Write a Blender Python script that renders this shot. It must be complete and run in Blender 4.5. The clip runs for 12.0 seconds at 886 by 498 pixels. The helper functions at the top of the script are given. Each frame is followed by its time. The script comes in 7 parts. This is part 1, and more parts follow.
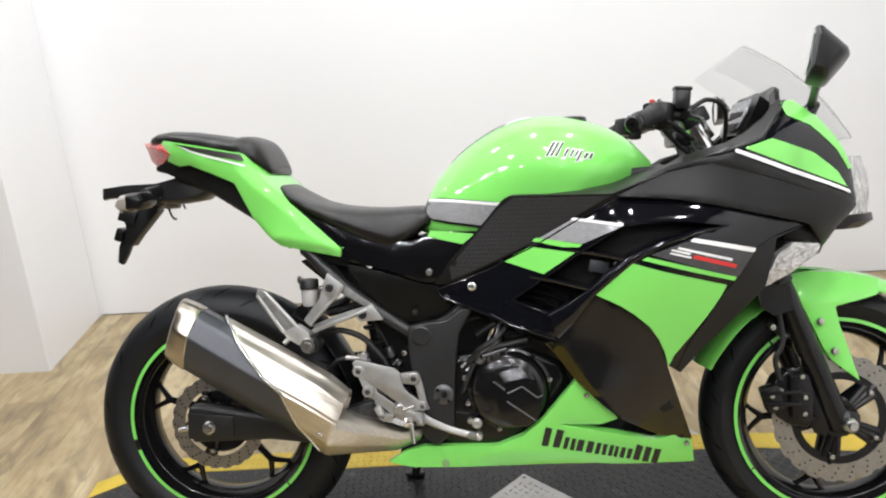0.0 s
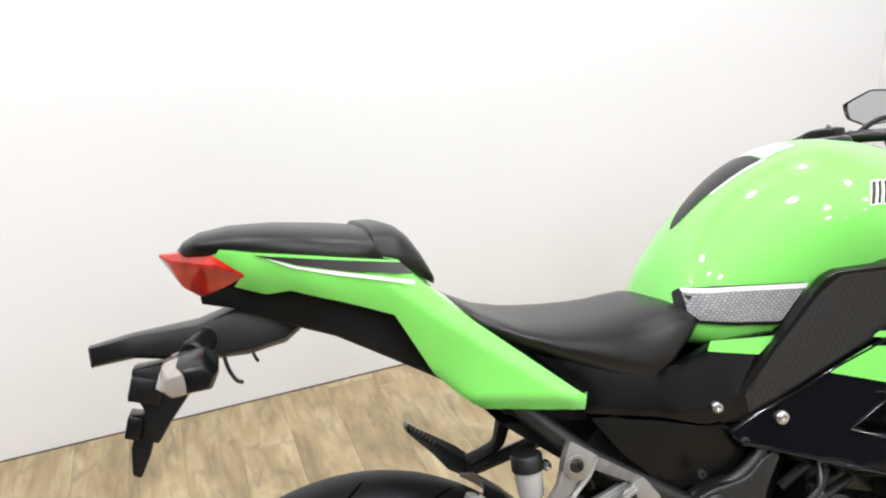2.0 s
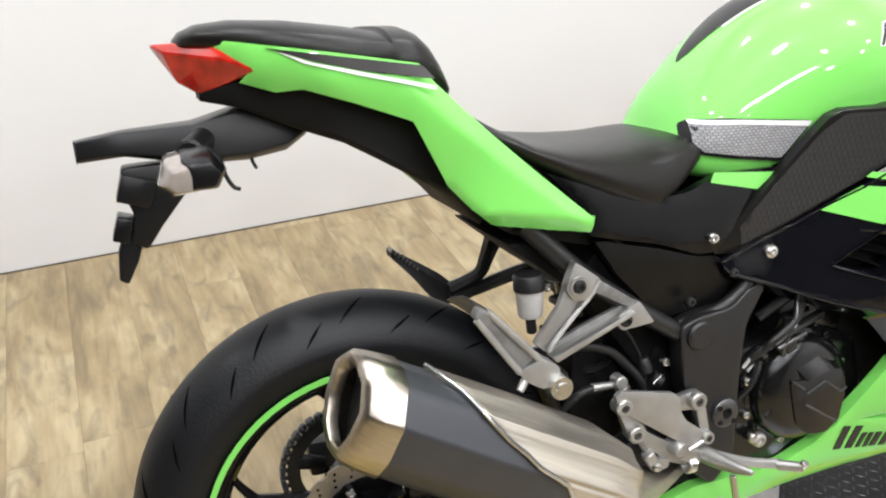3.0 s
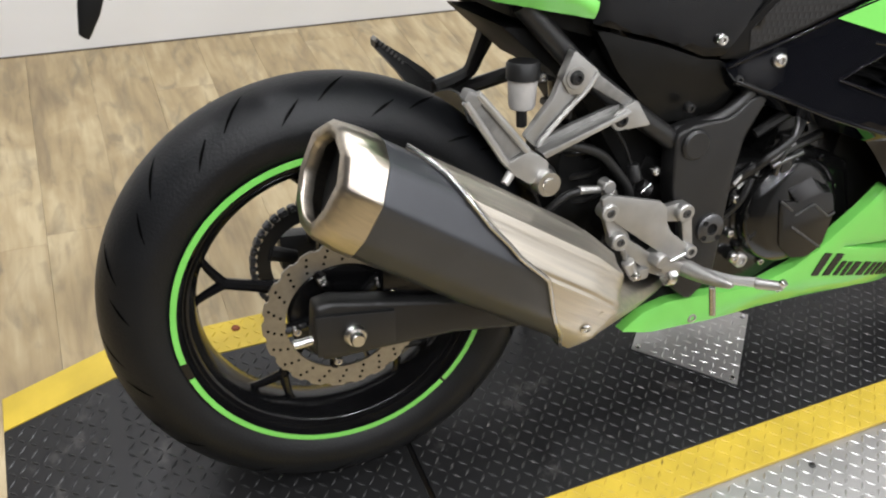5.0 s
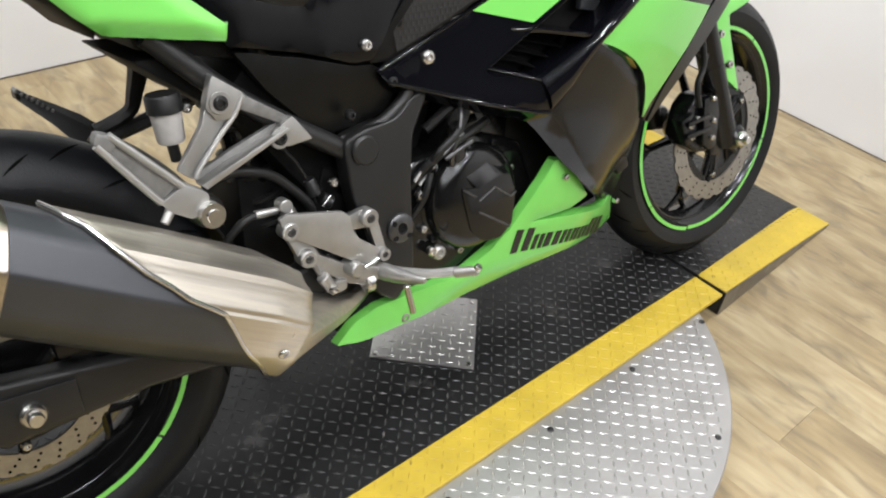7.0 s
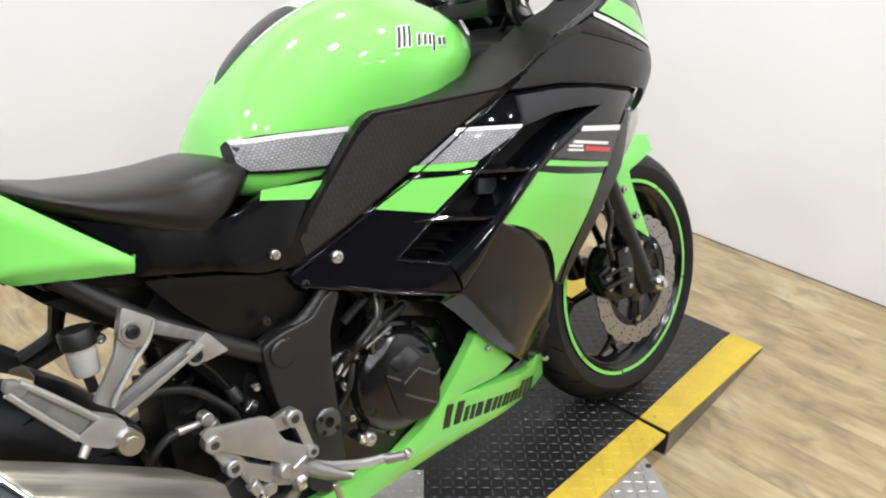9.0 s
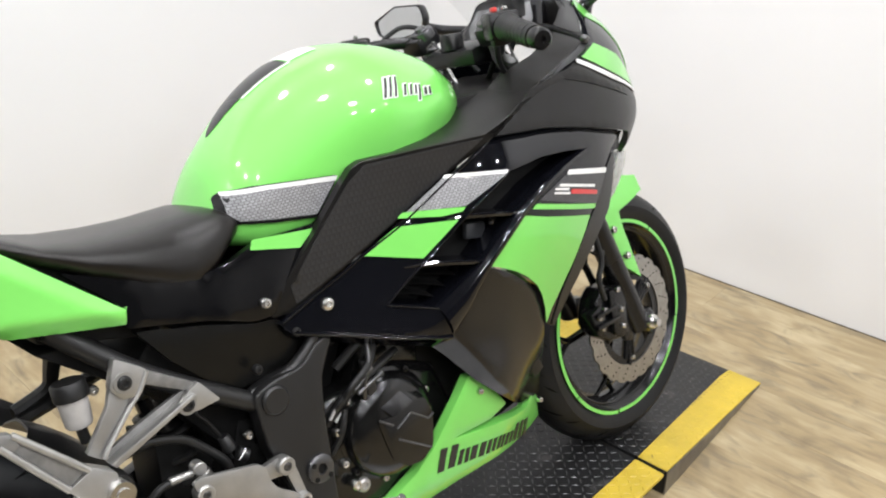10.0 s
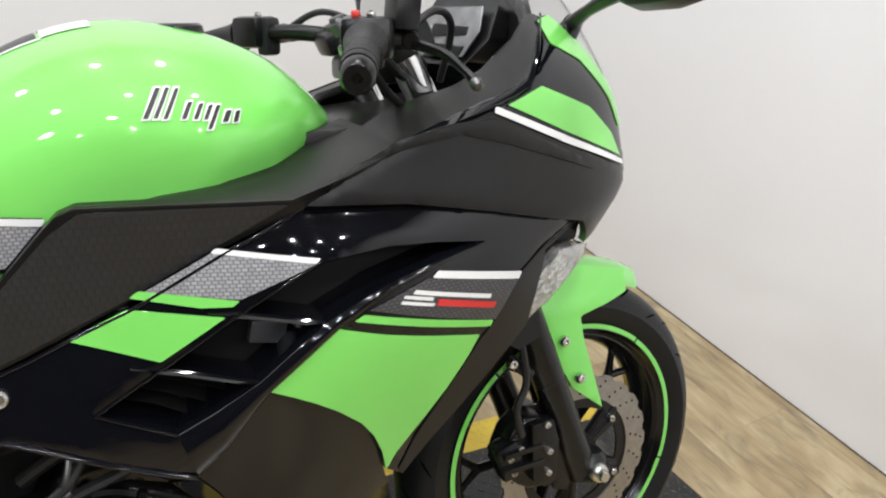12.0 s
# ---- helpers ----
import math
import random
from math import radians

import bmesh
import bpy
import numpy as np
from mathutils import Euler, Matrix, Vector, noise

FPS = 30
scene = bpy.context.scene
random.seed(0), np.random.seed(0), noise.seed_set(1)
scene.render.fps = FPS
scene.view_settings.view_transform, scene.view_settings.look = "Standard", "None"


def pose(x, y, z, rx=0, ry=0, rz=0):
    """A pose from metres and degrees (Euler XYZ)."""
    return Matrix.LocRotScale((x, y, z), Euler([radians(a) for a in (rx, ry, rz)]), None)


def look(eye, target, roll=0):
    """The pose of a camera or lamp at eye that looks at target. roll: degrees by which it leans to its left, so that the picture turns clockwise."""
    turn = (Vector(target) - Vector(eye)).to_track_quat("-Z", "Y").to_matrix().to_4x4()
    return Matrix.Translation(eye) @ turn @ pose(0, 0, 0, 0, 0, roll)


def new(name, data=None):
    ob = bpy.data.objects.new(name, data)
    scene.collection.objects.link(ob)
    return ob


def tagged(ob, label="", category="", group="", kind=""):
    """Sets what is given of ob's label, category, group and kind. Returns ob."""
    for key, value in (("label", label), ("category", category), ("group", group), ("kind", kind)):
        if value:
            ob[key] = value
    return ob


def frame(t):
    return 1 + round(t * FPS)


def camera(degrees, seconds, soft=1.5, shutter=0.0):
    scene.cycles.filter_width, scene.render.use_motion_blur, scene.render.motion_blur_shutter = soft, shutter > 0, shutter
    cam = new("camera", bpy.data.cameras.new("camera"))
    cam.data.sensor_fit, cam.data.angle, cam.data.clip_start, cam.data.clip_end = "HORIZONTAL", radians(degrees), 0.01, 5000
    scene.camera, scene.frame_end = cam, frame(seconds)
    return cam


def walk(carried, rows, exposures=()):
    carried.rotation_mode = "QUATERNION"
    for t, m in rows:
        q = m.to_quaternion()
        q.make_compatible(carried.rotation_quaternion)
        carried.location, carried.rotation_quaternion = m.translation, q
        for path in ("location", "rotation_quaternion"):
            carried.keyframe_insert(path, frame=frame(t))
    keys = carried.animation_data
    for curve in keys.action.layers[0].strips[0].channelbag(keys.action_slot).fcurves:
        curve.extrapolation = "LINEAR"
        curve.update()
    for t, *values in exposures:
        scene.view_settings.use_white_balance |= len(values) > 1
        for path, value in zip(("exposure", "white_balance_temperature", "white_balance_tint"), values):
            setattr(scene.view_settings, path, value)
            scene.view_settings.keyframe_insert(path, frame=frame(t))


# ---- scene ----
cam = camera(56.0, 12.0, soft=2.1)
PATH = [
    (0, (0.679, -1.707, 1.337), (0.53, 0.163, 0.644), -3.6),
    (0.5, (0.444, -1.488, 1.324), (0.495, 0.371, 0.589), -4.2),
    (1, (0.246, -1.234, 1.308), (0.356, 0.628, 0.588), -4.3),
    (1.5, (0.089, -0.966, 1.313), (0.317, 0.905, 0.643), -4.8),
    (2, (-0.077, -0.868, 1.317), (0.387, 0.925, 0.564), -4.4),
    (2.5, (-0.185, -0.837, 1.29), (0.422, 0.868, 0.439), -1.7),
    (3, (-0.201, -0.826, 1.241), (0.414, 0.77, 0.203), 1.5),
    (3.5, (-0.226, -0.826, 1.182), (0.357, 0.665, -0.016), 4.5),
    (3.7, (-0.227, -0.833, 1.164), (0.349, 0.626, -0.078), 5.4),
    (5.3, (-0.191, -0.824, 1.136), (0.443, 0.543, -0.179), 6.7),
    (5.5, (-0.174, -0.829, 1.137), (0.48, 0.529, -0.177), 6.3),
    (6, (-0.141, -0.842, 1.128), (0.617, 0.453, -0.194), 7.5),
    (6.5, (-0.11, -0.866, 1.124), (0.787, 0.347, -0.188), 8.7),
    (7, (-0.073, -0.873, 1.143), (0.979, 0.292, -0.096), 7.5),
    (7.5, (-0.052, -0.877, 1.175), (1.093, 0.314, 0.049), 4.5),
    (7.7, (-0.056, -0.87, 1.176), (1.13, 0.313, 0.084), 4.1),
    (9.3, (-0.007, -0.915, 1.244), (1.216, 0.368, 0.317), 1.7),
    (9.5, (-0.005, -0.917, 1.241), (1.24, 0.366, 0.345), 1.3),
    (10, (-0.008, -0.932, 1.254), (1.225, 0.368, 0.366), 1.0),
    (10.5, (0.047, -0.936, 1.267), (1.227, 0.377, 0.326), 0.6),
    (11, (0.286, -0.971, 1.271), (1.292, 0.483, 0.337), 4.5),
    (11.5, (0.466, -0.976, 1.289), (1.446, 0.481, 0.332), 2.3),
    (12, (0.635, -0.798, 1.238), (1.549, 0.678, 0.246), 8.2),
]
EXPOSURES = [(0.0, -0.05), (2.5, 0.1), (6.5, -0.1), (7.5, 0.0), (10.0, 0.0), (11.0, 0.0), (12.0, -0.25)]
walk(cam, [(t, look(eye, target, roll)) for t, eye, target, roll in PATH], EXPOSURES)

# ---- light ----
world = bpy.data.worlds.new("room_world")
scene.world = world
world.use_nodes = True
world.node_tree.nodes["Background"].inputs[0].default_value = (0.9, 0.95, 1.0, 1)
world.node_tree.nodes["Background"].inputs[1].default_value = 0.15
FLOOR_Z = -0.07
CEIL_Z = 2.75
TURN = math.radians(3.7)   # the room stands this far round from the motorcycle's line
ROOM = Matrix.Rotation(TURN, 4, "Z")


def room_pt(x, y, z=0.0):
    return ROOM @ Vector((x, y, z))


LAMPS = [(-1.6, 0.75), (-0.6, 0.75), (0.4, 0.75), (1.3, 0.75),
         (-0.6, -0.4), (0.5, -0.4), (1.5, -0.4),
         (-1.2, -1.5), (-0.2, -1.5), (0.8, -1.5), (1.7, -1.5),
         (-1.2, -2.7), (-0.2, -2.7), (0.8, -2.7), (1.7, -2.7),
         (-0.7, -3.9), (0.3, -3.9), (1.3, -3.9)]
LAMP_WATTS = 15.2


# ---- materials ----
def mat(name, color, rough=0.5, metal=0.0, coat=0.0, var=0.06, scale=30.0, bump=0.0, bump_scale=200.0, **more):
    m = bpy.data.materials.new(name)
    m.use_nodes = True
    nt = m.node_tree
    b = nt.nodes["Principled BSDF"]
    b.inputs["Roughness"].default_value = rough
    b.inputs["Metallic"].default_value = metal
    b.inputs["Coat Weight"].default_value = coat
    b.inputs["Coat Roughness"].default_value = 0.03
    co = nt.nodes.new("ShaderNodeTexCoord")
    n = nt.nodes.new("ShaderNodeTexNoise")
    n.inputs["Scale"].default_value = scale
    n.inputs["Detail"].default_value = 5
    nt.links.new(co.outputs["Object"], n.inputs["Vector"])
    r = nt.nodes.new("ShaderNodeValToRGB")
    lo = [max(0, c * (1 - var)) for c in color]
    hi = [min(1, c * (1 + var)) for c in color]
    r.color_ramp.elements[0].position, r.color_ramp.elements[1].position = 0.3, 0.7
    r.color_ramp.elements[0].color = (*lo, 1)
    r.color_ramp.elements[1].color = (*hi, 1)
    nt.links.new(n.outputs["Fac"], r.inputs["Fac"])
    nt.links.new(r.outputs["Color"], b.inputs["Base Color"])
    mr = nt.nodes.new("ShaderNodeMapRange")
    mr.inputs["To Min"].default_value = max(0.0, rough * 0.85)
    mr.inputs["To Max"].default_value = min(1.0, rough * 1.2)
    n2 = nt.nodes.new("ShaderNodeTexNoise")
    n2.inputs["Scale"].default_value = scale * 0.23
    nt.links.new(co.outputs["Object"], n2.inputs["Vector"])
    nt.links.new(n2.outputs["Fac"], mr.inputs["Value"])
    nt.links.new(mr.outputs["Result"], b.inputs["Roughness"])
    if bump:
        n3 = nt.nodes.new("ShaderNodeTexNoise")
        n3.inputs["Scale"].default_value = bump_scale
        nt.links.new(co.outputs["Object"], n3.inputs["Vector"])
        bp = nt.nodes.new("ShaderNodeBump")
        bp.inputs["Strength"].default_value = bump
        bp.inputs["Distance"].default_value = 0.002
        nt.links.new(n3.outputs["Fac"], bp.inputs["Height"])
        nt.links.new(bp.outputs["Normal"], b.inputs["Normal"])
    for key, value in more.items():
        b.inputs[{"specular_ior_level": "Specular IOR Level"}[key]].default_value = value
    return m


GREEN = mat("lime_green_paint", (0.19, 0.63, 0.115), 0.35, coat=1.0, var=0.04, scale=6, specular_ior_level=0.2)
GLOSS = mat("gloss_black_paint", (0.0035, 0.0038, 0.0055), 0.05, coat=0.0, var=0.2, scale=8, specular_ior_level=0.5)
SCUFFED = mat("scuffed_gloss_black_paint", (0.006, 0.006, 0.0062), 0.17, var=0.3, scale=12, bump=0.03, bump_scale=300, specular_ior_level=0.5)
MATTE = mat("matte_black_plastic", (0.0078, 0.0080, 0.0086), 0.34, var=0.2, scale=14, bump=0.06, bump_scale=900, specular_ior_level=0.35)
COWL = mat("textured_black_plastic", (0.0078, 0.0074, 0.0070), 0.30, var=0.2, scale=14, bump=0.05, bump_scale=900, specular_ior_level=0.28)
PLASTIC = mat("dull_brown_black_plastic", (0.010, 0.0092, 0.0085), 0.40, var=0.25, scale=14, bump=0.1, bump_scale=800, specular_ior_level=0.35)
SIDEGLOSS = mat("gloss_black_plastic", (0.0035, 0.0036, 0.0042), 0.10, var=0.2, scale=8, specular_ior_level=0.28)
SIDEPL = mat("smooth_black_plastic", (0.0050, 0.0050, 0.0047), 0.30, var=0.25, scale=14, bump=0.05, bump_scale=900, specular_ior_level=0.2)
SATIN = mat("satin_black_paint", (0.0045, 0.0045, 0.005), 0.27, var=0.2, scale=14, specular_ior_level=0.38)
FRAME = mat("frame_black_powder_coat", (0.0105, 0.0105, 0.0107), 0.38, var=0.15, scale=20, bump=0.2, bump_scale=700, specular_ior_level=0.5)
VINYL = mat("seat_vinyl", (0.007, 0.0062, 0.0055), 0.30, var=0.25, scale=10, bump=0.12, bump_scale=1100, specular_ior_level=0.3)
UNDER = mat("rough_black_plastic", (0.005, 0.005, 0.005), 0.6, var=0.2, scale=20, specular_ior_level=0.2)
RUBBER = mat("tyre_rubber", (0.0048, 0.0053, 0.0064), 0.46, var=0.3, scale=9, bump=0.25, bump_scale=300, specular_ior_level=0.3)
GROOVE = mat("tyre_groove_rubber", (0.002, 0.002, 0.002), 0.9, specular_ior_level=0.03)
RIM = mat("rim_black_paint", (0.0045, 0.0045, 0.005), 0.17, coat=0.0, var=0.2, specular_ior_level=0.5)
WHITE = mat("white_decal", (0.74, 0.74, 0.73), 0.3, coat=0.5, var=0.02)
DARKDECAL = mat("dark_decal", (0.012, 0.009, 0.008), 0.5, coat=0.0)
REDDECAL = mat("red_decal", (0.6, 0.02, 0.02), 0.3, coat=0.5)
SILVER = mat("cast_aluminium", (0.43, 0.425, 0.41), 0.42, 0.9, var=0.08, scale=40, bump=0.15, bump_scale=600)
STEEL = mat("bright_steel", (0.62, 0.61, 0.59), 0.24, 1.0, var=0.06, scale=60)
DISC = mat("brake_disc_steel", (0.37, 0.355, 0.33), 0.36, 1.0, var=0.1, scale=90)
MUFF = mat("muffler_grey_paint", (0.060, 0.063, 0.070), 0.36, 0.5, var=0.08, scale=20)
ENGINE = mat("engine_black_paint", (0.005, 0.005, 0.005), 0.17, 0.0, var=0.25, scale=30, specular_ior_level=0.5)
DULL = mat("dull_steel", (0.26, 0.25, 0.235), 0.42, 0.9, var=0.2, scale=25)
POLISH = mat("polished_dark_metal", (0.11, 0.11, 0.113), 0.32, 0.9, var=0.1, scale=40)
# cover black made paler and metallic: the wedge's reflection as colour
COVERGLINT = mat("cover_glint_black", (0.075, 0.075, 0.077), 0.24, 0.9, var=0.15, scale=30, specular_ior_level=0.6)
# darker copy of the cast aluminium: the shade of hollows as colour
SHADED_CAST = mat("shaded_cast_aluminium", (0.25, 0.247, 0.24), 0.55, 0.85, var=0.2, scale=60, bump=0.3, bump_scale=500)
HOSE = mat("hose_rubber", (0.008, 0.008, 0.008), 0.45, specular_ior_level=0.4)
REDLENS = mat("red_lens", (0.42, 0.014, 0.006), 0.1, coat=1.0, var=0.65, scale=26)
AMBER = mat("clear_signal_lens", (0.24, 0.21, 0.185), 0.14, coat=0.6, var=0.12, scale=80)
RESERV = mat("milky_plastic", (0.42, 0.405, 0.39), 0.4, var=0.1, scale=60)
REDSW = mat("red_switch_plastic", (0.55, 0.03, 0.02), 0.4)
RUST = mat("rust", (0.20, 0.055, 0.02), 0.8, var=0.4, scale=90, bump=0.3, bump_scale=500)
CHROME = mat("chrome", (0.8, 0.8, 0.8), 0.08, 1.0, var=0.02)
WALLP = mat("white_wall_paint", (0.80, 0.80, 0.805), 0.42, var=0.015, scale=1.3, bump=0.04, bump_scale=160)
# ceiling and walls out of view: dark so that gloss black reflects dark
CEILP = mat("unseen_ceiling_dark", (0.10, 0.10, 0.101), 0.8, var=0.05, scale=2)
UNSEEN_WALL = mat("unseen_wall_dark", (0.075, 0.073, 0.071), 0.7, var=0.25, scale=0.8)
SUBFLOOR = mat("plank_joint", (0.15, 0.115, 0.07), 0.8)
DARKGAP = mat("dark_joint", (0.09, 0.07, 0.05), 0.9)


def brushed(name, color, rough, tint=(1, 1, 1), stretch=(0.9, 26, 26), metal=1.0):
    m = mat(name, color, rough, metal, var=0.05, scale=20)
    nt = m.node_tree
    b = nt.nodes["Principled BSDF"]
    co = nt.nodes["Texture Coordinate"]
    mp = nt.nodes.new("ShaderNodeMapping")
    mp.vector_type = "TEXTURE"
    mp.inputs["Scale"].default_value = [1 / s for s in stretch]
    mp.inputs["Rotation"].default_value = (0, 0.555, 0)
    nt.links.new(co.outputs["Object"], mp.inputs["Vector"])
    n = nt.nodes.new("ShaderNodeTexNoise")
    n.inputs["Scale"].default_value = 6
    n.inputs["Detail"].default_value = 8
    nt.links.new(mp.outputs["Vector"], n.inputs["Vector"])
    r = nt.nodes.new("ShaderNodeValToRGB")
    r.color_ramp.elements[0].color = (*[c * 0.62 for c in color], 1)
    r.color_ramp.elements[1].color = (*[min(1, c * 1.1 * t) for c, t in zip(color, tint)], 1)
    nt.links.new(n.outputs["Fac"], r.inputs["Fac"])
    nt.links.new(r.outputs["Color"], b.inputs["Base Color"])
    bp = nt.nodes.new("ShaderNodeBump")
    bp.inputs["Strength"].default_value = 0.55
    bp.inputs["Distance"].default_value = 0.0015
    nt.links.new(n.outputs["Fac"], bp.inputs["Height"])
    nt.links.new(bp.outputs["Normal"], b.inputs["Normal"])
    return m


SHIELD = brushed("brushed_stainless", (0.64, 0.61, 0.56), 0.38, (1.0, 0.96, 0.88))
CONE = brushed("dull_brushed_stainless", (0.66, 0.63, 0.58), 0.42, (1.0, 0.95, 0.87))
CAPST = brushed("heat_tinted_stainless", (0.60, 0.57, 0.52), 0.30, (1.03, 0.96, 0.86))


def carbon_mat(name, dark, light, size, rough=0.35):
    """Printed hexagon weave on a decal."""
    m = mat(name, dark, rough, coat=0.1)
    nt = m.node_tree
    b = nt.nodes["Principled BSDF"]
    co = nt.nodes["Texture Coordinate"]
    mp = nt.nodes.new("ShaderNodeMapping")
    mp.inputs["Rotation"].default_value = (math.radians(90), 0, 0)
    mp.inputs["Scale"].default_value = (size * 0.62, size, size)
    nt.links.new(co.outputs["Object"], mp.inputs["Vector"])
    br = nt.nodes.new("ShaderNodeTexBrick")
    br.inputs["Scale"].default_value = 1.0
    br.inputs["Color1"].default_value = (*light, 1)
    br.inputs["Color2"].default_value = (*[c * 0.75 for c in light], 1)
    br.inputs["Mortar"].default_value = (*dark, 1)
    br.inputs["Mortar Size"].default_value = 0.08
    br.inputs["Mortar Smooth"].default_value = 0.6
    br.inputs["Brick Width"].default_value = 0.5
    br.inputs["Row Height"].default_value = 0.5
    nt.links.new(mp.outputs["Vector"], br.inputs["Vector"])
    nt.links.new(br.outputs["Color"], b.inputs["Base Color"])
    return m


CARBON = carbon_mat("silver_weave_decal", (0.13, 0.13, 0.135), (0.34, 0.34, 0.35), 125)
CARBON_DARK = carbon_mat("dark_weave_decal", (0.018, 0.018, 0.019), (0.075, 0.075, 0.08), 120)
WEAVE = carbon_mat("embossed_weave_plastic", (0.010, 0.010, 0.0107), (0.016, 0.016, 0.017), 68, 0.42)
WEAVE.node_tree.nodes["Principled BSDF"].inputs["Coat Weight"].default_value = 0.0
wb = WEAVE.node_tree.nodes.new("ShaderNodeBump")
WEAVE.node_tree.nodes["Principled BSDF"].inputs["Specular IOR Level"].default_value = 0.6
wb.inputs["Strength"].default_value = 0.20
WEAVE.node_tree.nodes["Mapping"].inputs["Scale"].default_value = (62, 54, 54)
WEAVE.node_tree.nodes["Brick Texture"].inputs["Mortar Size"].default_value = 0.16
WEAVE.node_tree.nodes["Brick Texture"].inputs["Mortar Smooth"].default_value = 1.0
wb.inputs["Distance"].default_value = 0.0015
WEAVE.node_tree.links.new(WEAVE.node_tree.nodes["Brick Texture"].outputs["Fac"], wb.inputs["Height"])
WEAVE.node_tree.links.new(wb.outputs["Normal"], WEAVE.node_tree.nodes["Principled BSDF"].inputs["Normal"])


def clear_mat(name, color, rough, ior, alpha_mix):
    m = bpy.data.materials.new(name)
    m.use_nodes = True
    nt = m.node_tree
    b = nt.nodes["Principled BSDF"]
    b.inputs["Base Color"].default_value = (*color, 1)
    b.inputs["Roughness"].default_value = rough
    b.inputs["IOR"].default_value = ior
    b.inputs["Transmission Weight"].default_value = alpha_mix
    return m


SCREEN = clear_mat("clear_windscreen", (0.90, 0.905, 0.905), 0.0, 1.14, 1.0)
LENS = clear_mat("clear_headlight_lens", (0.95, 0.95, 0.95), 0.03, 1.2, 1.0)
FACET = mat("faceted_reflector", (0.56, 0.56, 0.55), 0.16, 0.7, var=0.35, scale=70)
vor = FACET.node_tree.nodes.new("ShaderNodeTexVoronoi")
vor.inputs["Scale"].default_value = 120
FACET.node_tree.links.new(FACET.node_tree.nodes["Texture Coordinate"].outputs["Object"], vor.inputs["Vector"])
vb = FACET.node_tree.nodes.new("ShaderNodeBump")
vb.inputs["Strength"].default_value = 0.4
vb.inputs["Distance"].default_value = 0.006
FACET.node_tree.links.new(vor.outputs["Distance"], vb.inputs["Height"])
FACET.node_tree.links.new(vb.outputs["Normal"], FACET.node_tree.nodes["Principled BSDF"].inputs["Normal"])
DIAL = mat("instrument_glass", (0.16, 0.16, 0.165), 0.16, 0.3, var=0.3, scale=30)
GLASSY = mat("mirror_glass", (0.55, 0.56, 0.57), 0.05, 1.0, var=0.02)


def wood_mat():
    m = bpy.data.materials.new("oak_vinyl_plank")
    m.use_nodes = True
    nt = m.node_tree
    b = nt.nodes["Principled BSDF"]
    co = nt.nodes.new("ShaderNodeTexCoord")
    oi = nt.nodes.new("ShaderNodeObjectInfo")
    sc = nt.nodes.new("ShaderNodeVectorMath")
    sc.operation = "SCALE"
    sc.inputs["Scale"].default_value = 37.0
    cb = nt.nodes.new("ShaderNodeCombineXYZ")
    for k in ("X", "Y", "Z"):
        nt.links.new(oi.outputs["Random"], cb.inputs[k])
    nt.links.new(cb.outputs[0], sc.inputs[0])
    add = nt.nodes.new("ShaderNodeVectorMath")
    nt.links.new(co.outputs["Object"], add.inputs[0])
    nt.links.new(sc.outputs[0], add.inputs[1])

    def noise_at(scale, stretch, detail=6, dist=0.0):
        mp = nt.nodes.new("ShaderNodeMapping")
        mp.inputs["Scale"].default_value = stretch
        nt.links.new(add.outputs[0], mp.inputs["Vector"])
        n = nt.nodes.new("ShaderNodeTexNoise")
        n.inputs["Scale"].default_value = scale
        n.inputs["Detail"].default_value = detail
        n.inputs["Distortion"].default_value = dist
        nt.links.new(mp.outputs["Vector"], n.inputs["Vector"])
        return n.outputs["Fac"]

    big = noise_at(2.6, (2.6, 1.1, 1), 5, 1.2)
    fine = noise_at(8.0, (7.0, 0.8, 1), 8, 0.6)
    ramp = nt.nodes.new("ShaderNodeValToRGB")
    e = ramp.color_ramp.elements
    e[0].position, e[0].color = 0.30, (0.185, 0.137, 0.078, 1)
    e[1].position, e[1].color = 0.68, (0.47, 0.385, 0.235, 1)
    mid = ramp.color_ramp.elements.new(0.48)
    mid.color = (0.325, 0.246, 0.132, 1)
    mixf = nt.nodes.new("ShaderNodeMath")
    mixf.operation = "MULTIPLY_ADD"
    mixf.inputs[1].default_value = 0.68
    nt.links.new(big, mixf.inputs[0])
    m2 = nt.nodes.new("ShaderNodeMath")
    m2.operation = "MULTIPLY"
    m2.inputs[1].default_value = 0.32
    nt.links.new(fine, m2.inputs[0])
    nt.links.new(m2.outputs[0], mixf.inputs[2])
    sh = nt.nodes.new("ShaderNodeMath")
    sh.operation = "MULTIPLY_ADD"
    sh.inputs[1].default_value = 0.10
    nt.links.new(oi.outputs["Random"], sh.inputs[0])
    off = nt.nodes.new("ShaderNodeMath")
    off.operation = "SUBTRACT"
    off.inputs[1].default_value = 0.045
    nt.links.new(mixf.outputs[0], off.inputs[0])
    nt.links.new(off.outputs[0], sh.inputs[2])
    nt.links.new(sh.outputs[0], ramp.inputs["Fac"])
    blot = noise_at(9.0, (2.2, 0.8, 1), 9, 1.2)
    br = nt.nodes.new("ShaderNodeMapRange")
    br.inputs["From Min"].default_value, br.inputs["From Max"].default_value = 0.50, 0.72
    br.inputs["To Max"].default_value = 0.72
    nt.links.new(blot, br.inputs["Value"])
    grey = nt.nodes.new("ShaderNodeMixRGB")
    grey.inputs["Color2"].default_value = (0.16, 0.13, 0.083, 1)
    nt.links.new(br.outputs["Result"], grey.inputs["Fac"])
    nt.links.new(ramp.outputs["Color"], grey.inputs["Color1"])
    nt.links.new(grey.outputs["Color"], b.inputs["Base Color"])
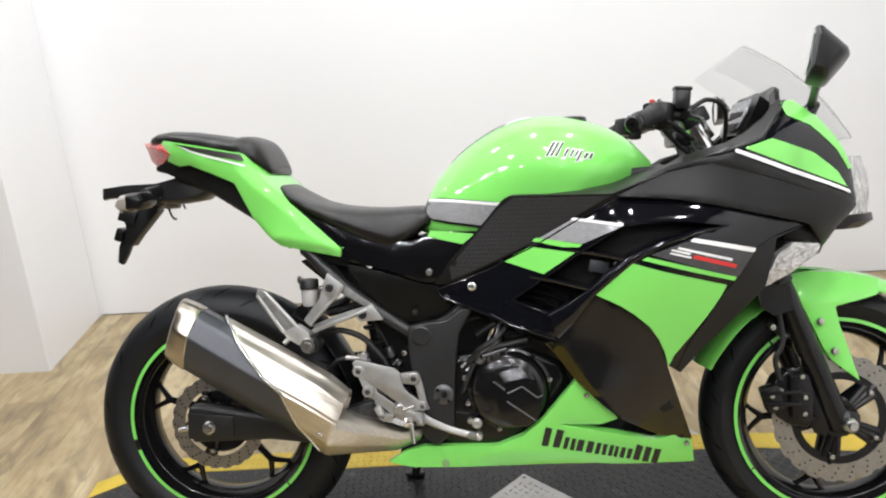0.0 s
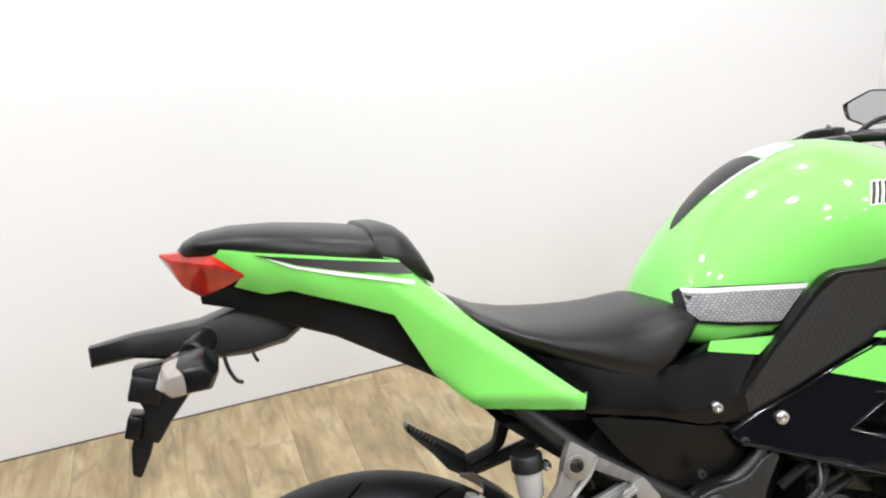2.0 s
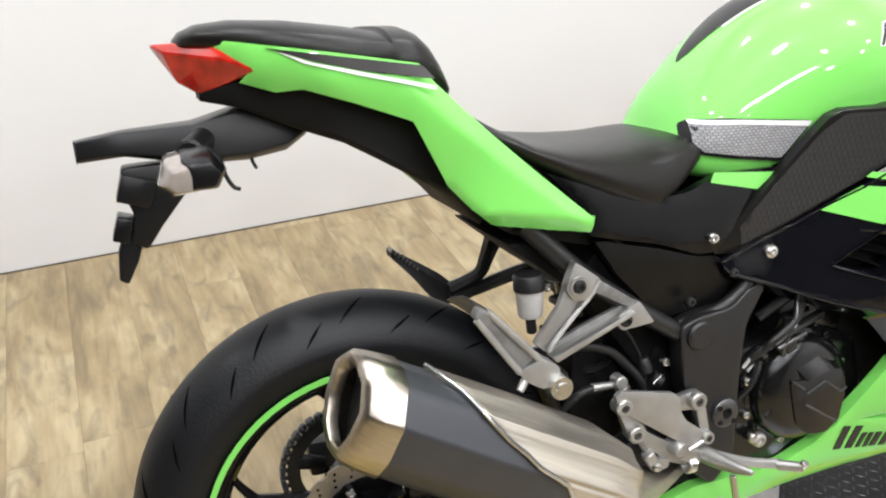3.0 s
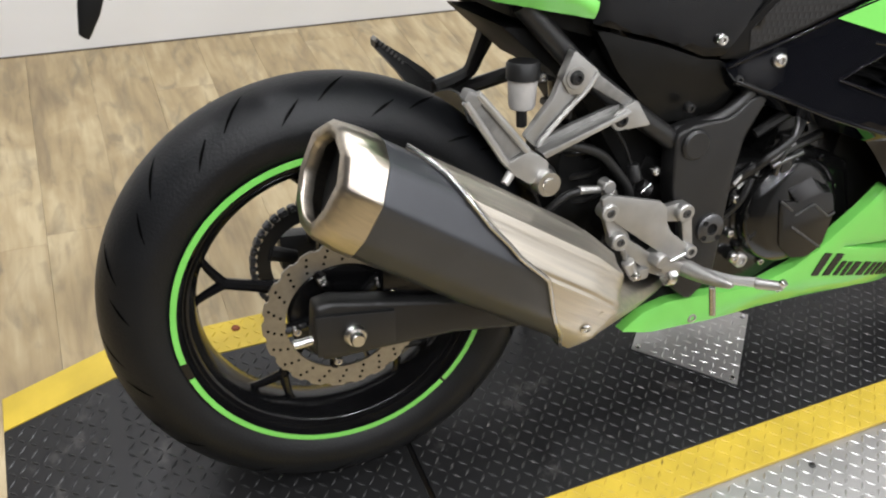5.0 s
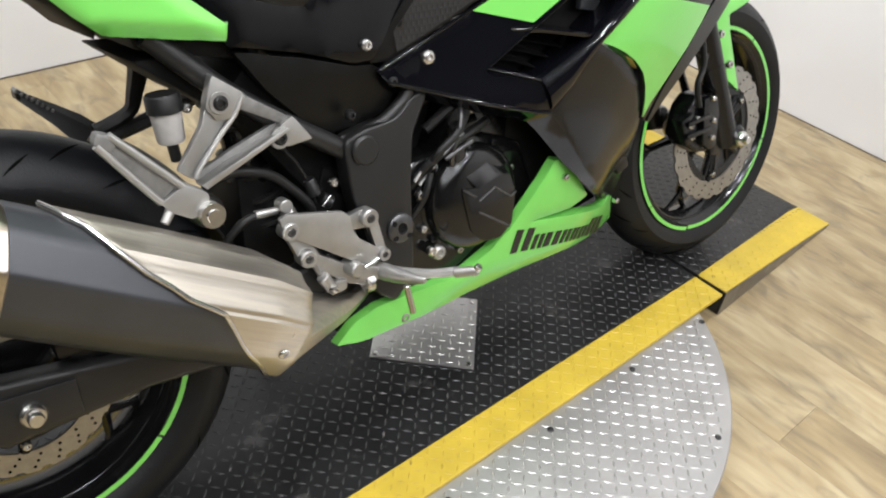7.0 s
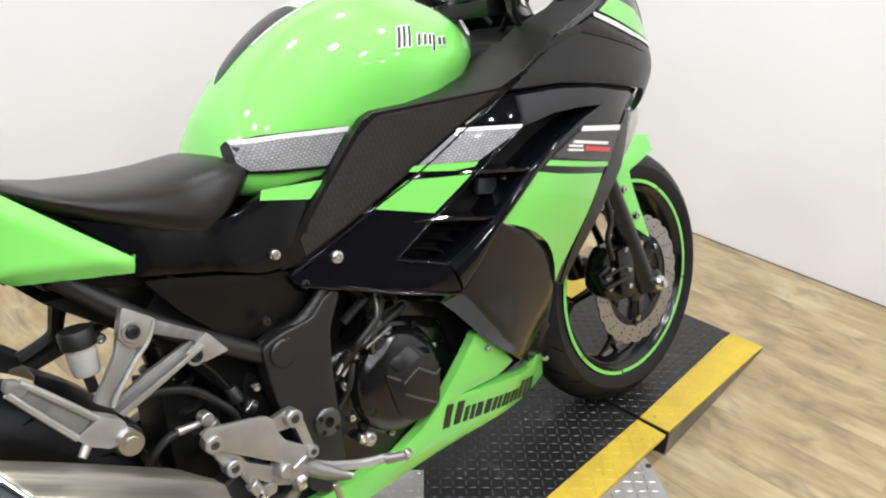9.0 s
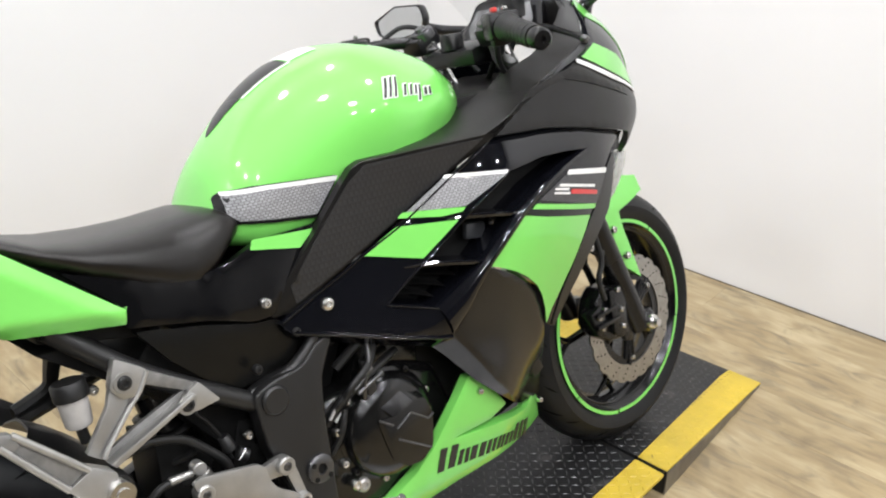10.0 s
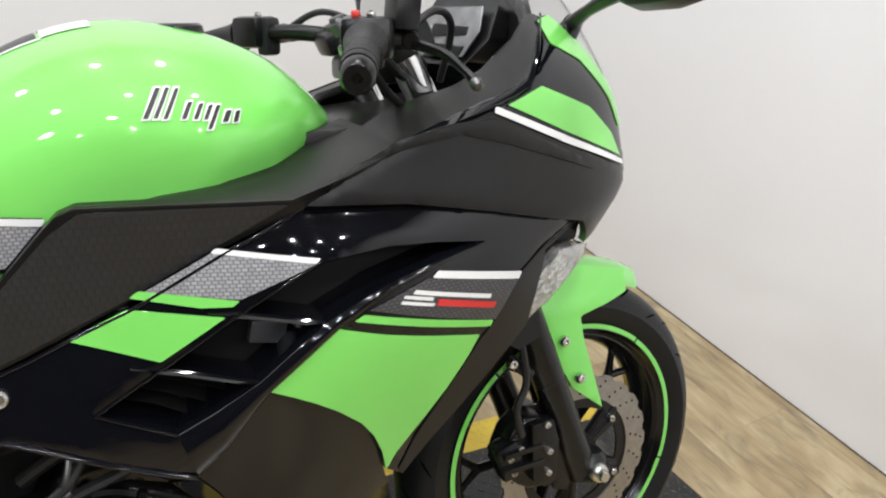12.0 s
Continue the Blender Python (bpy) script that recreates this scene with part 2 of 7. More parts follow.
    b.inputs["Roughness"].default_value = 0.38
    bp = nt.nodes.new("ShaderNodeBump")
    bp.inputs["Strength"].default_value = 0.15
    bp.inputs["Distance"].default_value = 0.001
    nt.links.new(fine, bp.inputs["Height"])
    nt.links.new(bp.outputs["Normal"], b.inputs["Normal"])
    return m


WOOD = wood_mat()


def worn(name, color, under, rough, metal, amount, scale=9.0, under_metal=0.0):
    """Paint with scuffs that show what lies under it."""
    m = mat(name, color, rough, metal, var=0.12, scale=14)
    nt = m.node_tree
    b = nt.nodes["Principled BSDF"]
    co = nt.nodes["Texture Coordinate"]
    n = nt.nodes.new("ShaderNodeTexNoise")
    n.inputs["Scale"].default_value = scale
    n.inputs["Detail"].default_value = 9
    n.inputs["Roughness"].default_value = 0.7
    nt.links.new(co.outputs["Object"], n.inputs["Vector"])
    r = nt.nodes.new("ShaderNodeValToRGB")
    r.color_ramp.elements[0].position, r.color_ramp.elements[1].position = amount, amount + 0.06
    nt.links.new(n.outputs["Fac"], r.inputs["Fac"])
    mix = nt.nodes.new("ShaderNodeMixRGB")
    old = b.inputs["Base Color"].links[0].from_socket
    nt.links.new(r.outputs["Color"], mix.inputs["Fac"])
    nt.links.new(old, mix.inputs["Color1"])
    mix.inputs["Color2"].default_value = (*under, 1)
    nt.links.new(mix.outputs["Color"], b.inputs["Base Color"])
    return m


PLATE_BLACK = worn("black_tread_plate", (0.0125, 0.0125, 0.013), (0.058, 0.055, 0.053), 0.38, 0.2, 0.58)
PLATE_LUG = worn("black_tread_lug", (0.045, 0.045, 0.046), (0.17, 0.165, 0.16), 0.36, 0.5, 0.58, 40)
PLATE_YELLOW = worn("yellow_edge_paint", (0.57, 0.41, 0.04), (0.06, 0.045, 0.02), 0.45, 0.0, 0.67, 16)
LUG_YELLOW = worn("yellow_worn_lug", (0.55, 0.39, 0.04), (0.05, 0.04, 0.025), 0.45, 0.0, 0.60, 5)
PLATE_ALU = mat("aluminium_tread_plate", (0.46, 0.45, 0.44), 0.40, 0.85, var=0.12, scale=9)
LUG_ALU = mat("aluminium_tread_lug", (0.52, 0.515, 0.505), 0.42, 0.9, var=0.08, scale=30)


# ---- building helpers ----
def part(name, bm, material, parent=None, label="", smooth=40.0):
    me = bpy.data.meshes.new(name)
    bmesh.ops.recalc_face_normals(bm, faces=bm.faces)
    if smooth:
        lim = math.radians(smooth)
        for f in bm.faces:
            f.smooth = True
        for e in bm.edges:
            if len(e.link_faces) == 2 and e.calc_face_angle(0) > lim:
                e.smooth = False
    bm.to_mesh(me)
    bm.free()
    me.materials.append(material)
    ob = new(name, me)
    if parent is not None:
        ob.parent = parent
    if label:
        ob["label"] = label
    return ob


def bevelled(bm, width, seg=2, angle=35):
    es = [e for e in bm.edges if len(e.link_faces) == 2 and e.calc_face_angle(0) > math.radians(angle)]
    if es and width > 0:
        bmesh.ops.bevel(bm, geom=es, offset=width, segments=seg, affect="EDGES", profile=0.6, clamp_overlap=True)
    return bm


def box_bm(c, s, rot=None, bevel=0.003):
    bm = bmesh.new()
    bmesh.ops.create_cube(bm, size=1)
    bmesh.ops.scale(bm, vec=s, verts=bm.verts)
    bevelled(bm, bevel)
    m = Matrix.Translation(c) @ (rot.to_4x4() if rot is not None else Matrix())
    bmesh.ops.transform(bm, matrix=m, verts=bm.verts)
    return bm


def prism_bm(outline, y0, y1, bevel=0.003, seg=2):
    """An upright plate: its outline in (x, z), between two lateral places."""
    bm = bmesh.new()
    vs = [bm.verts.new((x, y0, z)) for x, z in outline]
    f = bm.faces.new(vs)
    r = bmesh.ops.extrude_face_region(bm, geom=[f])
    for v in r["geom"]:
        if isinstance(v, bmesh.types.BMVert):
            v.co.y = y1
    bmesh.ops.recalc_face_normals(bm, faces=bm.faces)
    return bevelled(bm, bevel, seg)


def spin_bm(profile, c=(0, 0, 0), n=48, axis="Y", turn=None):
    """A turned body: profile of (radius, place along the axis)."""
    bm = bmesh.new()
    rings = []
    for r, h in profile:
        ring = []
        for i in range(n):
            a = 2 * math.pi * i / n
            if axis == "Y":
                p = Vector((r * math.cos(a), h, r * math.sin(a)))
            elif axis == "Z":
                p = Vector((r * math.cos(a), r * math.sin(a), h))
            else:
                p = Vector((h, r * math.cos(a), r * math.sin(a)))
            if turn is not None:
                p = turn @ p
            ring.append(bm.verts.new(p + Vector(c)))
        rings.append(ring)
    for a, b in zip(rings, rings[1:]):
        for i in range(n):
            bm.faces.new((a[i], a[(i + 1) % n], b[(i + 1) % n], b[i]))
    if profile[0][0] > 1e-5 and profile[0] != profile[-1]:
        bm.faces.new(rings[0])
        bm.faces.new(rings[-1])
    bmesh.ops.remove_doubles(bm, verts=bm.verts, dist=1e-6)
    return bm


def between(a, b):
    return (Vector(b) - Vector(a)).to_track_quat("Z", "Y").to_matrix()


def rod_bm(a, b, r, r2=None, n=16, bevel=0.15):
    r2 = r if r2 is None else r2
    length = (Vector(b) - Vector(a)).length
    e = min(bevel * r, length / 3)
    e2 = min(bevel * r2, length / 3)
    return spin_bm([(1e-6, 0), (r - e, 0), (r, e), (r2, length - e2), (r2 - e2, length), (1e-6, length)], a, n, "Z", between(a, b))


def spline(pts, steps=8):
    pts = [Vector(p) for p in pts]
    out = []
    for i in range(len(pts) - 1):
        p0, p1, p2, p3 = pts[max(i - 1, 0)], pts[i], pts[i + 1], pts[min(i + 2, len(pts) - 1)]
        for k in range(steps):
            t = k / steps
            out.append(0.5 * ((2 * p1) + (p2 - p0) * t + (2 * p0 - 5 * p1 + 4 * p2 - p3) * t * t + (3 * p1 - p0 - 3 * p2 + p3) * t ** 3))
    out.append(pts[-1])
    return out


def tube_bm(pts, r, n=12, steps=8, rs=None):
    line = spline(pts, steps)
    bm = bmesh.new()
    rings = []
    up = Vector((0.1, 1, 0.2)).normalized()
    for i, p in enumerate(line):
        d = (line[min(i + 1, len(line) - 1)] - line[max(i - 1, 0)]).normalized()
        s = d.cross(up)
        if s.length < 1e-3:
            s = d.cross(Vector((1, 0, 0)))
        s.normalize()
        up = s.cross(d).normalized()
        rr = r
        if rs:
            q = i / (len(line) - 1) * (len(rs) - 1)
            k = min(int(q), len(rs) - 2)
            rr = rs[k] + (rs[k + 1] - rs[k]) * (q - k)
        rings.append([bm.verts.new(p + (s * math.cos(2 * math.pi * j / n) + up * math.sin(2 * math.pi * j / n)) * rr) for j in range(n)])
    for a, b in zip(rings, rings[1:]):
        for j in range(n):
            bm.faces.new((a[j], a[(j + 1) % n], b[(j + 1) % n], b[j]))
    bm.faces.new(rings[0])
    bm.faces.new(rings[-1])
    return bm


def loft_bm(rings, close=True, caps=True):
    bm = bmesh.new()
    vr = [[bm.verts.new(p) for p in ring] for ring in rings]
    n = len(vr[0])
    for a, b in zip(vr, vr[1:]):
        for j in range(n if close else n - 1):
            bm.faces.new((a[j], a[(j + 1) % n], b[(j + 1) % n], b[j]))
    if caps:
        bm.faces.new(vr[0])
        bm.faces.new(vr[-1])
    bmesh.ops.remove_doubles(bm, verts=bm.verts, dist=1e-5)
    return bm


def joined(*bms):
    me = bpy.data.meshes.new("tmp")
    out = bmesh.new()
    for b in bms:
        b.to_mesh(me)
        out.from_mesh(me)
        b.free()
    bpy.data.meshes.remove(me)
    return out


def flipped(bm):
    for v in bm.verts:
        v.co.y = -v.co.y
    bmesh.ops.reverse_faces(bm, faces=bm.faces)
    return bm


# ---- forms ----
def tps(ctrl):
    """A smooth sheet y = f(x, z) through a few places."""
    c = np.array(ctrl, float)
    n = len(c)

    def ker(d2):
        return np.where(d2 > 1e-12, d2 * np.log(d2 + 1e-12), 0.0)

    d2 = ((c[:, None, :2] - c[None, :, :2]) ** 2).sum(-1)
    a = np.zeros((n + 3, n + 3))
    a[:n, :n] = ker(d2) + np.eye(n) * 1e-4
    a[:n, n] = 1
    a[:n, n + 1:] = c[:, :2]
    a[n:, :n] = a[:n, n:].T
    w = np.linalg.solve(a, np.concatenate([c[:, 2], np.zeros(3)]))

    def f(x, z):
        d = (c[:, 0] - x) ** 2 + (c[:, 1] - z) ** 2
        return float(ker(d) @ w[:n] + w[n] + w[n + 1] * x + w[n + 2] * z)
    return f


def line_at(pts):
    xs, ys = [p[0] for p in pts], [p[1] for p in pts]

    def f(x):
        return float(np.interp(x, xs, ys))
    return f


def curve_at(pts):
    """A smooth line through (x, value) places."""
    xs = np.array([p[0] for p in pts], float)
    ys = np.array([p[1] for p in pts], float)
    m = np.gradient(ys, xs)

    def f(x):
        if x <= xs[0]:
            return float(ys[0])
        if x >= xs[-1]:
            return float(ys[-1])
        i = int(np.searchsorted(xs, x) - 1)
        h = xs[i + 1] - xs[i]
        t = (x - xs[i]) / h
        return float((2 * t ** 3 - 3 * t * t + 1) * ys[i] + (t ** 3 - 2 * t * t + t) * h * m[i] + (3 * t * t - 2 * t ** 3) * ys[i + 1] + (t ** 3 - t * t) * h * m[i + 1])
    return f


F_FAIR = tps([(0.5, 0.6, -0.138), (0.555, 0.614, -0.143), (0.606, 0.613, -0.149), (0.671, 0.67, -0.16), (0.758, 0.644, -0.199), (0.823, 0.757, -0.21), (0.919, 0.741, -0.25), (1.053, 0.708, -0.256), (1.179, 0.678, -0.234), (0.863, 0.602, -0.238), (1.135, 0.61, -0.228), (1.024, 0.429, -0.188), (0.8, 0.5, -0.212), (1, 0.82, -0.222), (1.2, 0.78, -0.222), (0.97, 0.56, -0.236), (1.32, 0.66, -0.18)])
F_BELLY = tps([(0.403, 0.225, -0.146), (0.42, 0.26, -0.142), (0.6, 0.22, -0.142), (0.6, 0.26, -0.145), (0.785, 0.267, -0.15), (0.84, 0.374, -0.178), (0.8, 0.21, -0.138), (0.93, 0.3, -0.16), (0.95, 0.22, -0.125), (1, 0.25, -0.118), (1.06, 0.23, -0.082), (1.08, 0.25, -0.07)])
F_DUCT = tps([(0.767, 0.509, -0.206), (0.857, 0.363, -0.208), (0.863, 0.602, -0.236), (0.95, 0.57, -0.228), (1.024, 0.429, -0.184), (1, 0.3, -0.132), (1.07, 0.24, -0.078), (0.93, 0.33, -0.18), (0.95, 0.45, -0.2), (1.03, 0.35, -0.145)])
F_MID = tps([(0.520, 0.617, -0.130), (0.6, 0.66, -0.146), (0.66, 0.76, -0.164), (0.692, 0.807, -0.176), (0.74, 0.73, -0.178), (0.76, 0.808, -0.194), (0.8, 0.755, -0.197), (0.83, 0.807, -0.214), (0.86, 0.775, -0.217), (0.897, 0.803, -0.233), (0.92, 0.799, -0.238)])
F_TAIL = tps([(-0.12, 0.964, -0.034), (-0.1, 0.945, -0.056), (-0.077, 0.93, -0.080), (-0.089, 0.907, -0.058), (-0.03, 0.893, -0.092), (0, 0.945, -0.115), (0, 0.91, -0.122), (0.08, 0.935, -0.135), (0.108, 0.9, -0.15), (0.05, 0.868, -0.128), (0.13, 0.925, -0.135), (0.16, 0.86, -0.155), (0.1, 0.8, -0.135), (0.22, 0.8, -0.15), (0.179, 0.717, -0.136), (0.318, 0.69, -0.144)])
F_SIDE = tps([(0.32, 0.70, -0.141), (0.26, 0.76, -0.138), (0.42, 0.71, -0.136), (0.52, 0.74, -0.132), (0.6, 0.73, -0.136), (0.55, 0.64, -0.140), (0.45, 0.65, -0.14), (0.5, 0.56, -0.125)])

TAIL_FOOT = ((0.183, 0.715), (0.318, 0.686))
TAIL_BROW = ((0.110, 0.914), (0.156, 0.862), (0.321, 0.706))
TAIL_SLANT = ((0.128, 0.773), (0.155, 0.741), (0.183, 0.715))


def line_gap(x, z, pts):
    """The distance of (x, z) from a broken line."""
    near = 1.0
    for (ax, az), (bx, bz) in zip(pts, pts[1:]):
        ux, uz = bx - ax, bz - az
        t = max(0.0, min(1.0, ((x - ax) * ux + (z - az) * uz) / (ux * ux + uz * uz)))
        near = min(near, math.hypot(x - ax - ux * t, z - az - uz * t))
    return near


def F_TAILSIDE(x, z):
    """The tail's flank: it folds in along its foot, leans in along its brow and flares out above the foot."""
    foot = line_gap(x, z, TAIL_FOOT)
    fold = 0.55 * max(0.0, 0.020 - foot) + 0.5 * max(0.0, 0.008 - line_gap(x, z, TAIL_SLANT))
    brow = 0.55 * max(0.0, 0.026 - 0.06 * max(0.0, x - 0.11) - line_gap(x, z, TAIL_BROW))
    flare = 0.012 * max(0.0, 1 - max(0.0, foot - 0.020) / 0.075) ** 1.5
    return F_TAIL(x, z) + fold + brow - flare


TANK_TOP = curve_at([(0.490, 0.770), (0.513, 0.822), (0.562, 0.884), (0.63, 0.939), (0.697, 0.971), (0.762, 0.983), (0.826, 0.978), (0.89, 0.961), (0.954, 0.929), (0.991, 0.897), (1.010, 0.877)])
TANK_LOW = curve_at([(0.490, 0.765), (0.518, 0.756), (0.62, 0.752), (0.671, 0.776), (0.702, 0.790), (0.822, 0.802), (0.929, 0.832), (1.010, 0.870)])
TANK_HALF = curve_at([(0.490, 0.088), (0.53, 0.116), (0.60, 0.134), (0.66, 0.147), (0.72, 0.163), (0.78, 0.176), (0.86, 0.171), (0.93, 0.140), (0.985, 0.088), (1.010, 0.050)])


def TANK_TUCK(x, t):
    """How far the tank's flank draws in towards its foot."""
    crease = float(np.interp(x, [0.5, 0.75, 0.95], [0.62, 0.52, 0.24]))
    return 1 - float(np.interp(x, [0.52, 0.66, 0.76], [0.06, 0.09, 0.15])) * max(0.0, 1 - t / crease)


def F_TANK(x, z):
    t = (z - TANK_LOW(x) + 0.02) / max(TANK_TOP(x) - TANK_LOW(x) + 0.02, 1e-4)
    if t >= 1:
        return 0.0
    return -TANK_HALF(x) * TANK_TUCK(x, max(t, 0)) * (1 - max(t, 0) ** 2.9) ** 0.52


COWL_TIP = curve_at([(0.60, 1.34), (0.70, 1.44), (0.76, 1.482), (0.82, 1.478), (0.896, 1.455), (0.988, 1.372), (1.06, 1.31)])
COWL_HALF = curve_at([(0.60, 0.20), (0.70, 0.250), (0.74, 0.258), (0.78, 0.253), (0.84, 0.241), (0.885, 0.234), (0.93, 0.215), (0.97, 0.185), (1.06, 0.13)])
COWL_BACK = 0.98


def F_COWL(x, z):
    tip = COWL_TIP(z)
    if x >= tip:
        return 0.3
    t = max(0.0, (x - COWL_BACK) / (tip - COWL_BACK))
    return -COWL_HALF(z) * (1 - t ** 2.6) ** 0.5


# ---- end forms ----
def even_line(pts, step):
    out = []
    n = len(pts)
    for i in range(n):
        a, b = Vector(pts[i]), Vector(pts[(i + 1) % n])
        k = max(1, int((b - a).length / step))
        out += [a.lerp(b, j / k) for j in range(k)]
    return out


def rounded(pts, amount, sharp=()):
    """Cuts the corners of an outline so that it turns softly."""
    out = []
    n = len(pts)
    for i in range(n):
        p, a, b = Vector(pts[i]), Vector(pts[i - 1]), Vector(pts[(i + 1) % n])
        if i in sharp:
            out.append(p)
            continue
        da, db = (a - p), (b - p)
        k = min(amount, da.length * 0.4, db.length * 0.4)
        q0, q1 = p + da.normalized() * k, p + db.normalized() * k
        for j in range(4):
            t = j / 3
            out.append(q0 * (1 - t) ** 2 + p * 2 * t * (1 - t) + q1 * t * t)
    return out


def inside(p, poly):
    c = False
    n = len(poly)
    for i in range(n):
        a, b = poly[i], poly[i - 1]
        if (a[1] > p[1]) != (b[1] > p[1]) and p[0] < (b[0] - a[0]) * (p[1] - a[1]) / (b[1] - a[1]) + a[0]:
            c = not c
    return c


def panel_bm(outline, f, thick=0.004, step=0.014, lift=0.0, holes=(), soft=0.006, edge=0.0015):
    """A moulded panel: its outline in (x, z), bent to the sheet y = f(x, z), with depth and a rolled edge."""
    from mathutils.geometry import delaunay_2d_cdt
    line = even_line(rounded(outline, soft), step)
    hole_lines = [even_line(rounded(h, soft), step) for h in holes]
    pts = [Vector((p[0], p[1])) for p in line]
    edges = [(i, (i + 1) % len(pts)) for i in range(len(pts))]
    for h in hole_lines:
        k = len(pts)
        pts += [Vector((p[0], p[1])) for p in h]
        edges += [(k + i, k + (i + 1) % len(h)) for i in range(len(h))]
    x0, x1 = min(p.x for p in line), max(p.x for p in line)
    z0, z1 = min(p.y for p in line), max(p.y for p in line)
    loops = [line] + hole_lines
    j = 0
    z = z0 + step * 0.5
    while z < z1:
        x = x0 + step * (0.5 if j % 2 else 0.25)
        while x < x1:
            if inside((x, z), line) and not any(inside((x, z), h) for h in hole_lines):
                if min((Vector((x, z)) - q).length for lp in loops for q in lp) > step * 0.55:
                    pts.append(Vector((x, z)))
            x += step
        z += step * 0.87
        j += 1
    vs, es, fs, *_ = delaunay_2d_cdt(pts, edges, [], 0, 1e-6)
    bm = bmesh.new()
    up = [bm.verts.new((p.x, f(p.x, p.y) - lift, p.y)) for p in vs]
    for tri in fs:
        c = sum((vs[i] for i in tri), Vector((0, 0))) / len(tri)
        if inside(c, line) and not any(inside(c, h) for h in hole_lines):
            bm.faces.new([up[i] for i in tri])
    for v in [v for v in bm.verts if not v.link_faces]:
        bm.verts.remove(v)
    bmesh.ops.recalc_face_normals(bm, faces=bm.faces)
    if sum(fc.normal.y for fc in bm.faces) > 0:
        bmesh.ops.reverse_faces(bm, faces=bm.faces)
    bm.normal_update()
    if thick:
        front = list(bm.faces)
        rim = [e for e in bm.edges if e.is_boundary]
        normals = {v: v.normal.copy() for v in bm.verts}
        r = bmesh.ops.extrude_edge_only(bm, edges=rim)
        moved = [v for v in r["geom"] if isinstance(v, bmesh.types.BMVert)]
        src = {}
        for v in moved:
            for e in v.link_edges:
                o = e.other_vert(v)
                if o in normals:
                    src[v] = o
        for v in moved:
            v.co -= normals[src[v]] * thick if v in src else Vector((0, -thick, 0))
        for v in src.values():
            v.co -= normals[v] * edge
    return bm


# ---- room ----
def room_box(name, x0, x1, y0, y1, z0, z1, material, bevel=0.0):
    bm = box_bm(((x0 + x1) / 2, (y0 + y1) / 2, (z0 + z1) / 2), (x1 - x0, y1 - y0, z1 - z0), None, bevel)
    bmesh.ops.transform(bm, matrix=ROOM, verts=bm.verts)
    return part(name, bm, material, None, smooth=0)


XW, XE, YS, YN = -4.2, 2.372, -6.4, 1.492
tagged(room_box("wall_north", XW - 0.12, XE + 0.12, YN, YN + 0.12, FLOOR_Z - 0.1, CEIL_Z, WALLP), "smooth white painted back wall with a soft sheen", "wall", kind="structure")
tagged(room_box("wall_east", XE, XE + 0.12, YS, YN - 0.001, FLOOR_Z - 0.1, CEIL_Z, WALLP), "smooth white painted end wall facing the wheel", "wall", kind="structure")
# unseen walls added to close the room, darkened to keep reflections low
tagged(room_box("wall_west", XW - 0.12, XW, YS, YN - 0.001, FLOOR_Z - 0.1, CEIL_Z, UNSEEN_WALL), "plain unseen side wall, kept dark grey for the reflections", "wall", kind="structure")
tagged(room_box("wall_south", XW - 0.12, XE + 0.12, YS - 0.12, YS, FLOOR_Z - 0.1, CEIL_Z, UNSEEN_WALL), "plain unseen south wall, kept dark grey for the reflections", "wall", kind="structure")
tagged(room_box("wall_pier", XW + 0.001, -0.952, 1.0, YN - 0.001, FLOOR_Z - 0.05, CEIL_Z, WALLP, 0.004), "white painted wall pier standing out from the back wall", "wall", kind="structure")
# unseen too, and dark for the same reflections
tagged(room_box("ceiling", XW - 0.12, XE + 0.12, YS - 0.12, YN + 0.12, CEIL_Z, CEIL_Z + 0.1, CEILP), "plain unseen ceiling, kept dark grey for the reflections", "ceiling", kind="structure")
# thin dark joint where the floor meets the walls
tagged(room_box("trim_1", -0.948, XE - 0.004, YN - 0.004, YN - 0.0005, FLOOR_Z, FLOOR_Z + 0.0025, DARKGAP), "thin dark floor joint along the back wall", "joint", kind="structure")
tagged(room_box("trim_2", XE - 0.004, XE - 0.0005, YS + 0.1, YN - 0.006, FLOOR_Z, FLOOR_Z + 0.0025, DARKGAP), "thin dark floor joint along the end wall", "joint", kind="structure")
floor = tagged(room_box("floor", XW, XE, YS, YN, FLOOR_Z - 0.1, FLOOR_Z - 0.0025, SUBFLOOR), "light brown oak-look plank floor", "floor", kind="structure")

# ---- ceiling lamps ----
LAMP_GLOW = bpy.data.materials.new("lamp_glow")
LAMP_GLOW.use_nodes = True
LAMP_GLOW.node_tree.nodes["Principled BSDF"].inputs["Emission Color"].default_value = (1, 0.95, 0.88, 1)
LAMP_GLOW.node_tree.nodes["Principled BSDF"].inputs["Emission Strength"].default_value = 6


def downlight(x, y):
    p = room_pt(x, y, CEIL_Z)
    lamp = new("downlight")
    lamp.location = p
    tagged(lamp, "small round white recessed ceiling downlight, lit", "lamp", "ceiling downlights")
    part("trim_ring", spin_bm([(0.058, -0.001), (0.058, -0.006), (0.063, -0.010), (0.078, -0.006), (0.081, -0.001), (0.058, -0.001)], n=32, axis="Z"), WHITE, lamp)
    part("diffuser", spin_bm([(1e-6, -0.0035), (0.056, -0.0035), (0.056, -0.001), (1e-6, -0.001)], n=24, axis="Z"), LAMP_GLOW, lamp, "glowing round diffuser")
    light = bpy.data.lights.new("downlight_beam", "AREA")
    light.shape, light.size, light.energy, light.color = "DISK", 0.105, LAMP_WATTS, (0.965, 0.97, 1.0)
    beam = new("downlight_beam", light)
    beam.location = p - Vector((0, 0, 0.014))


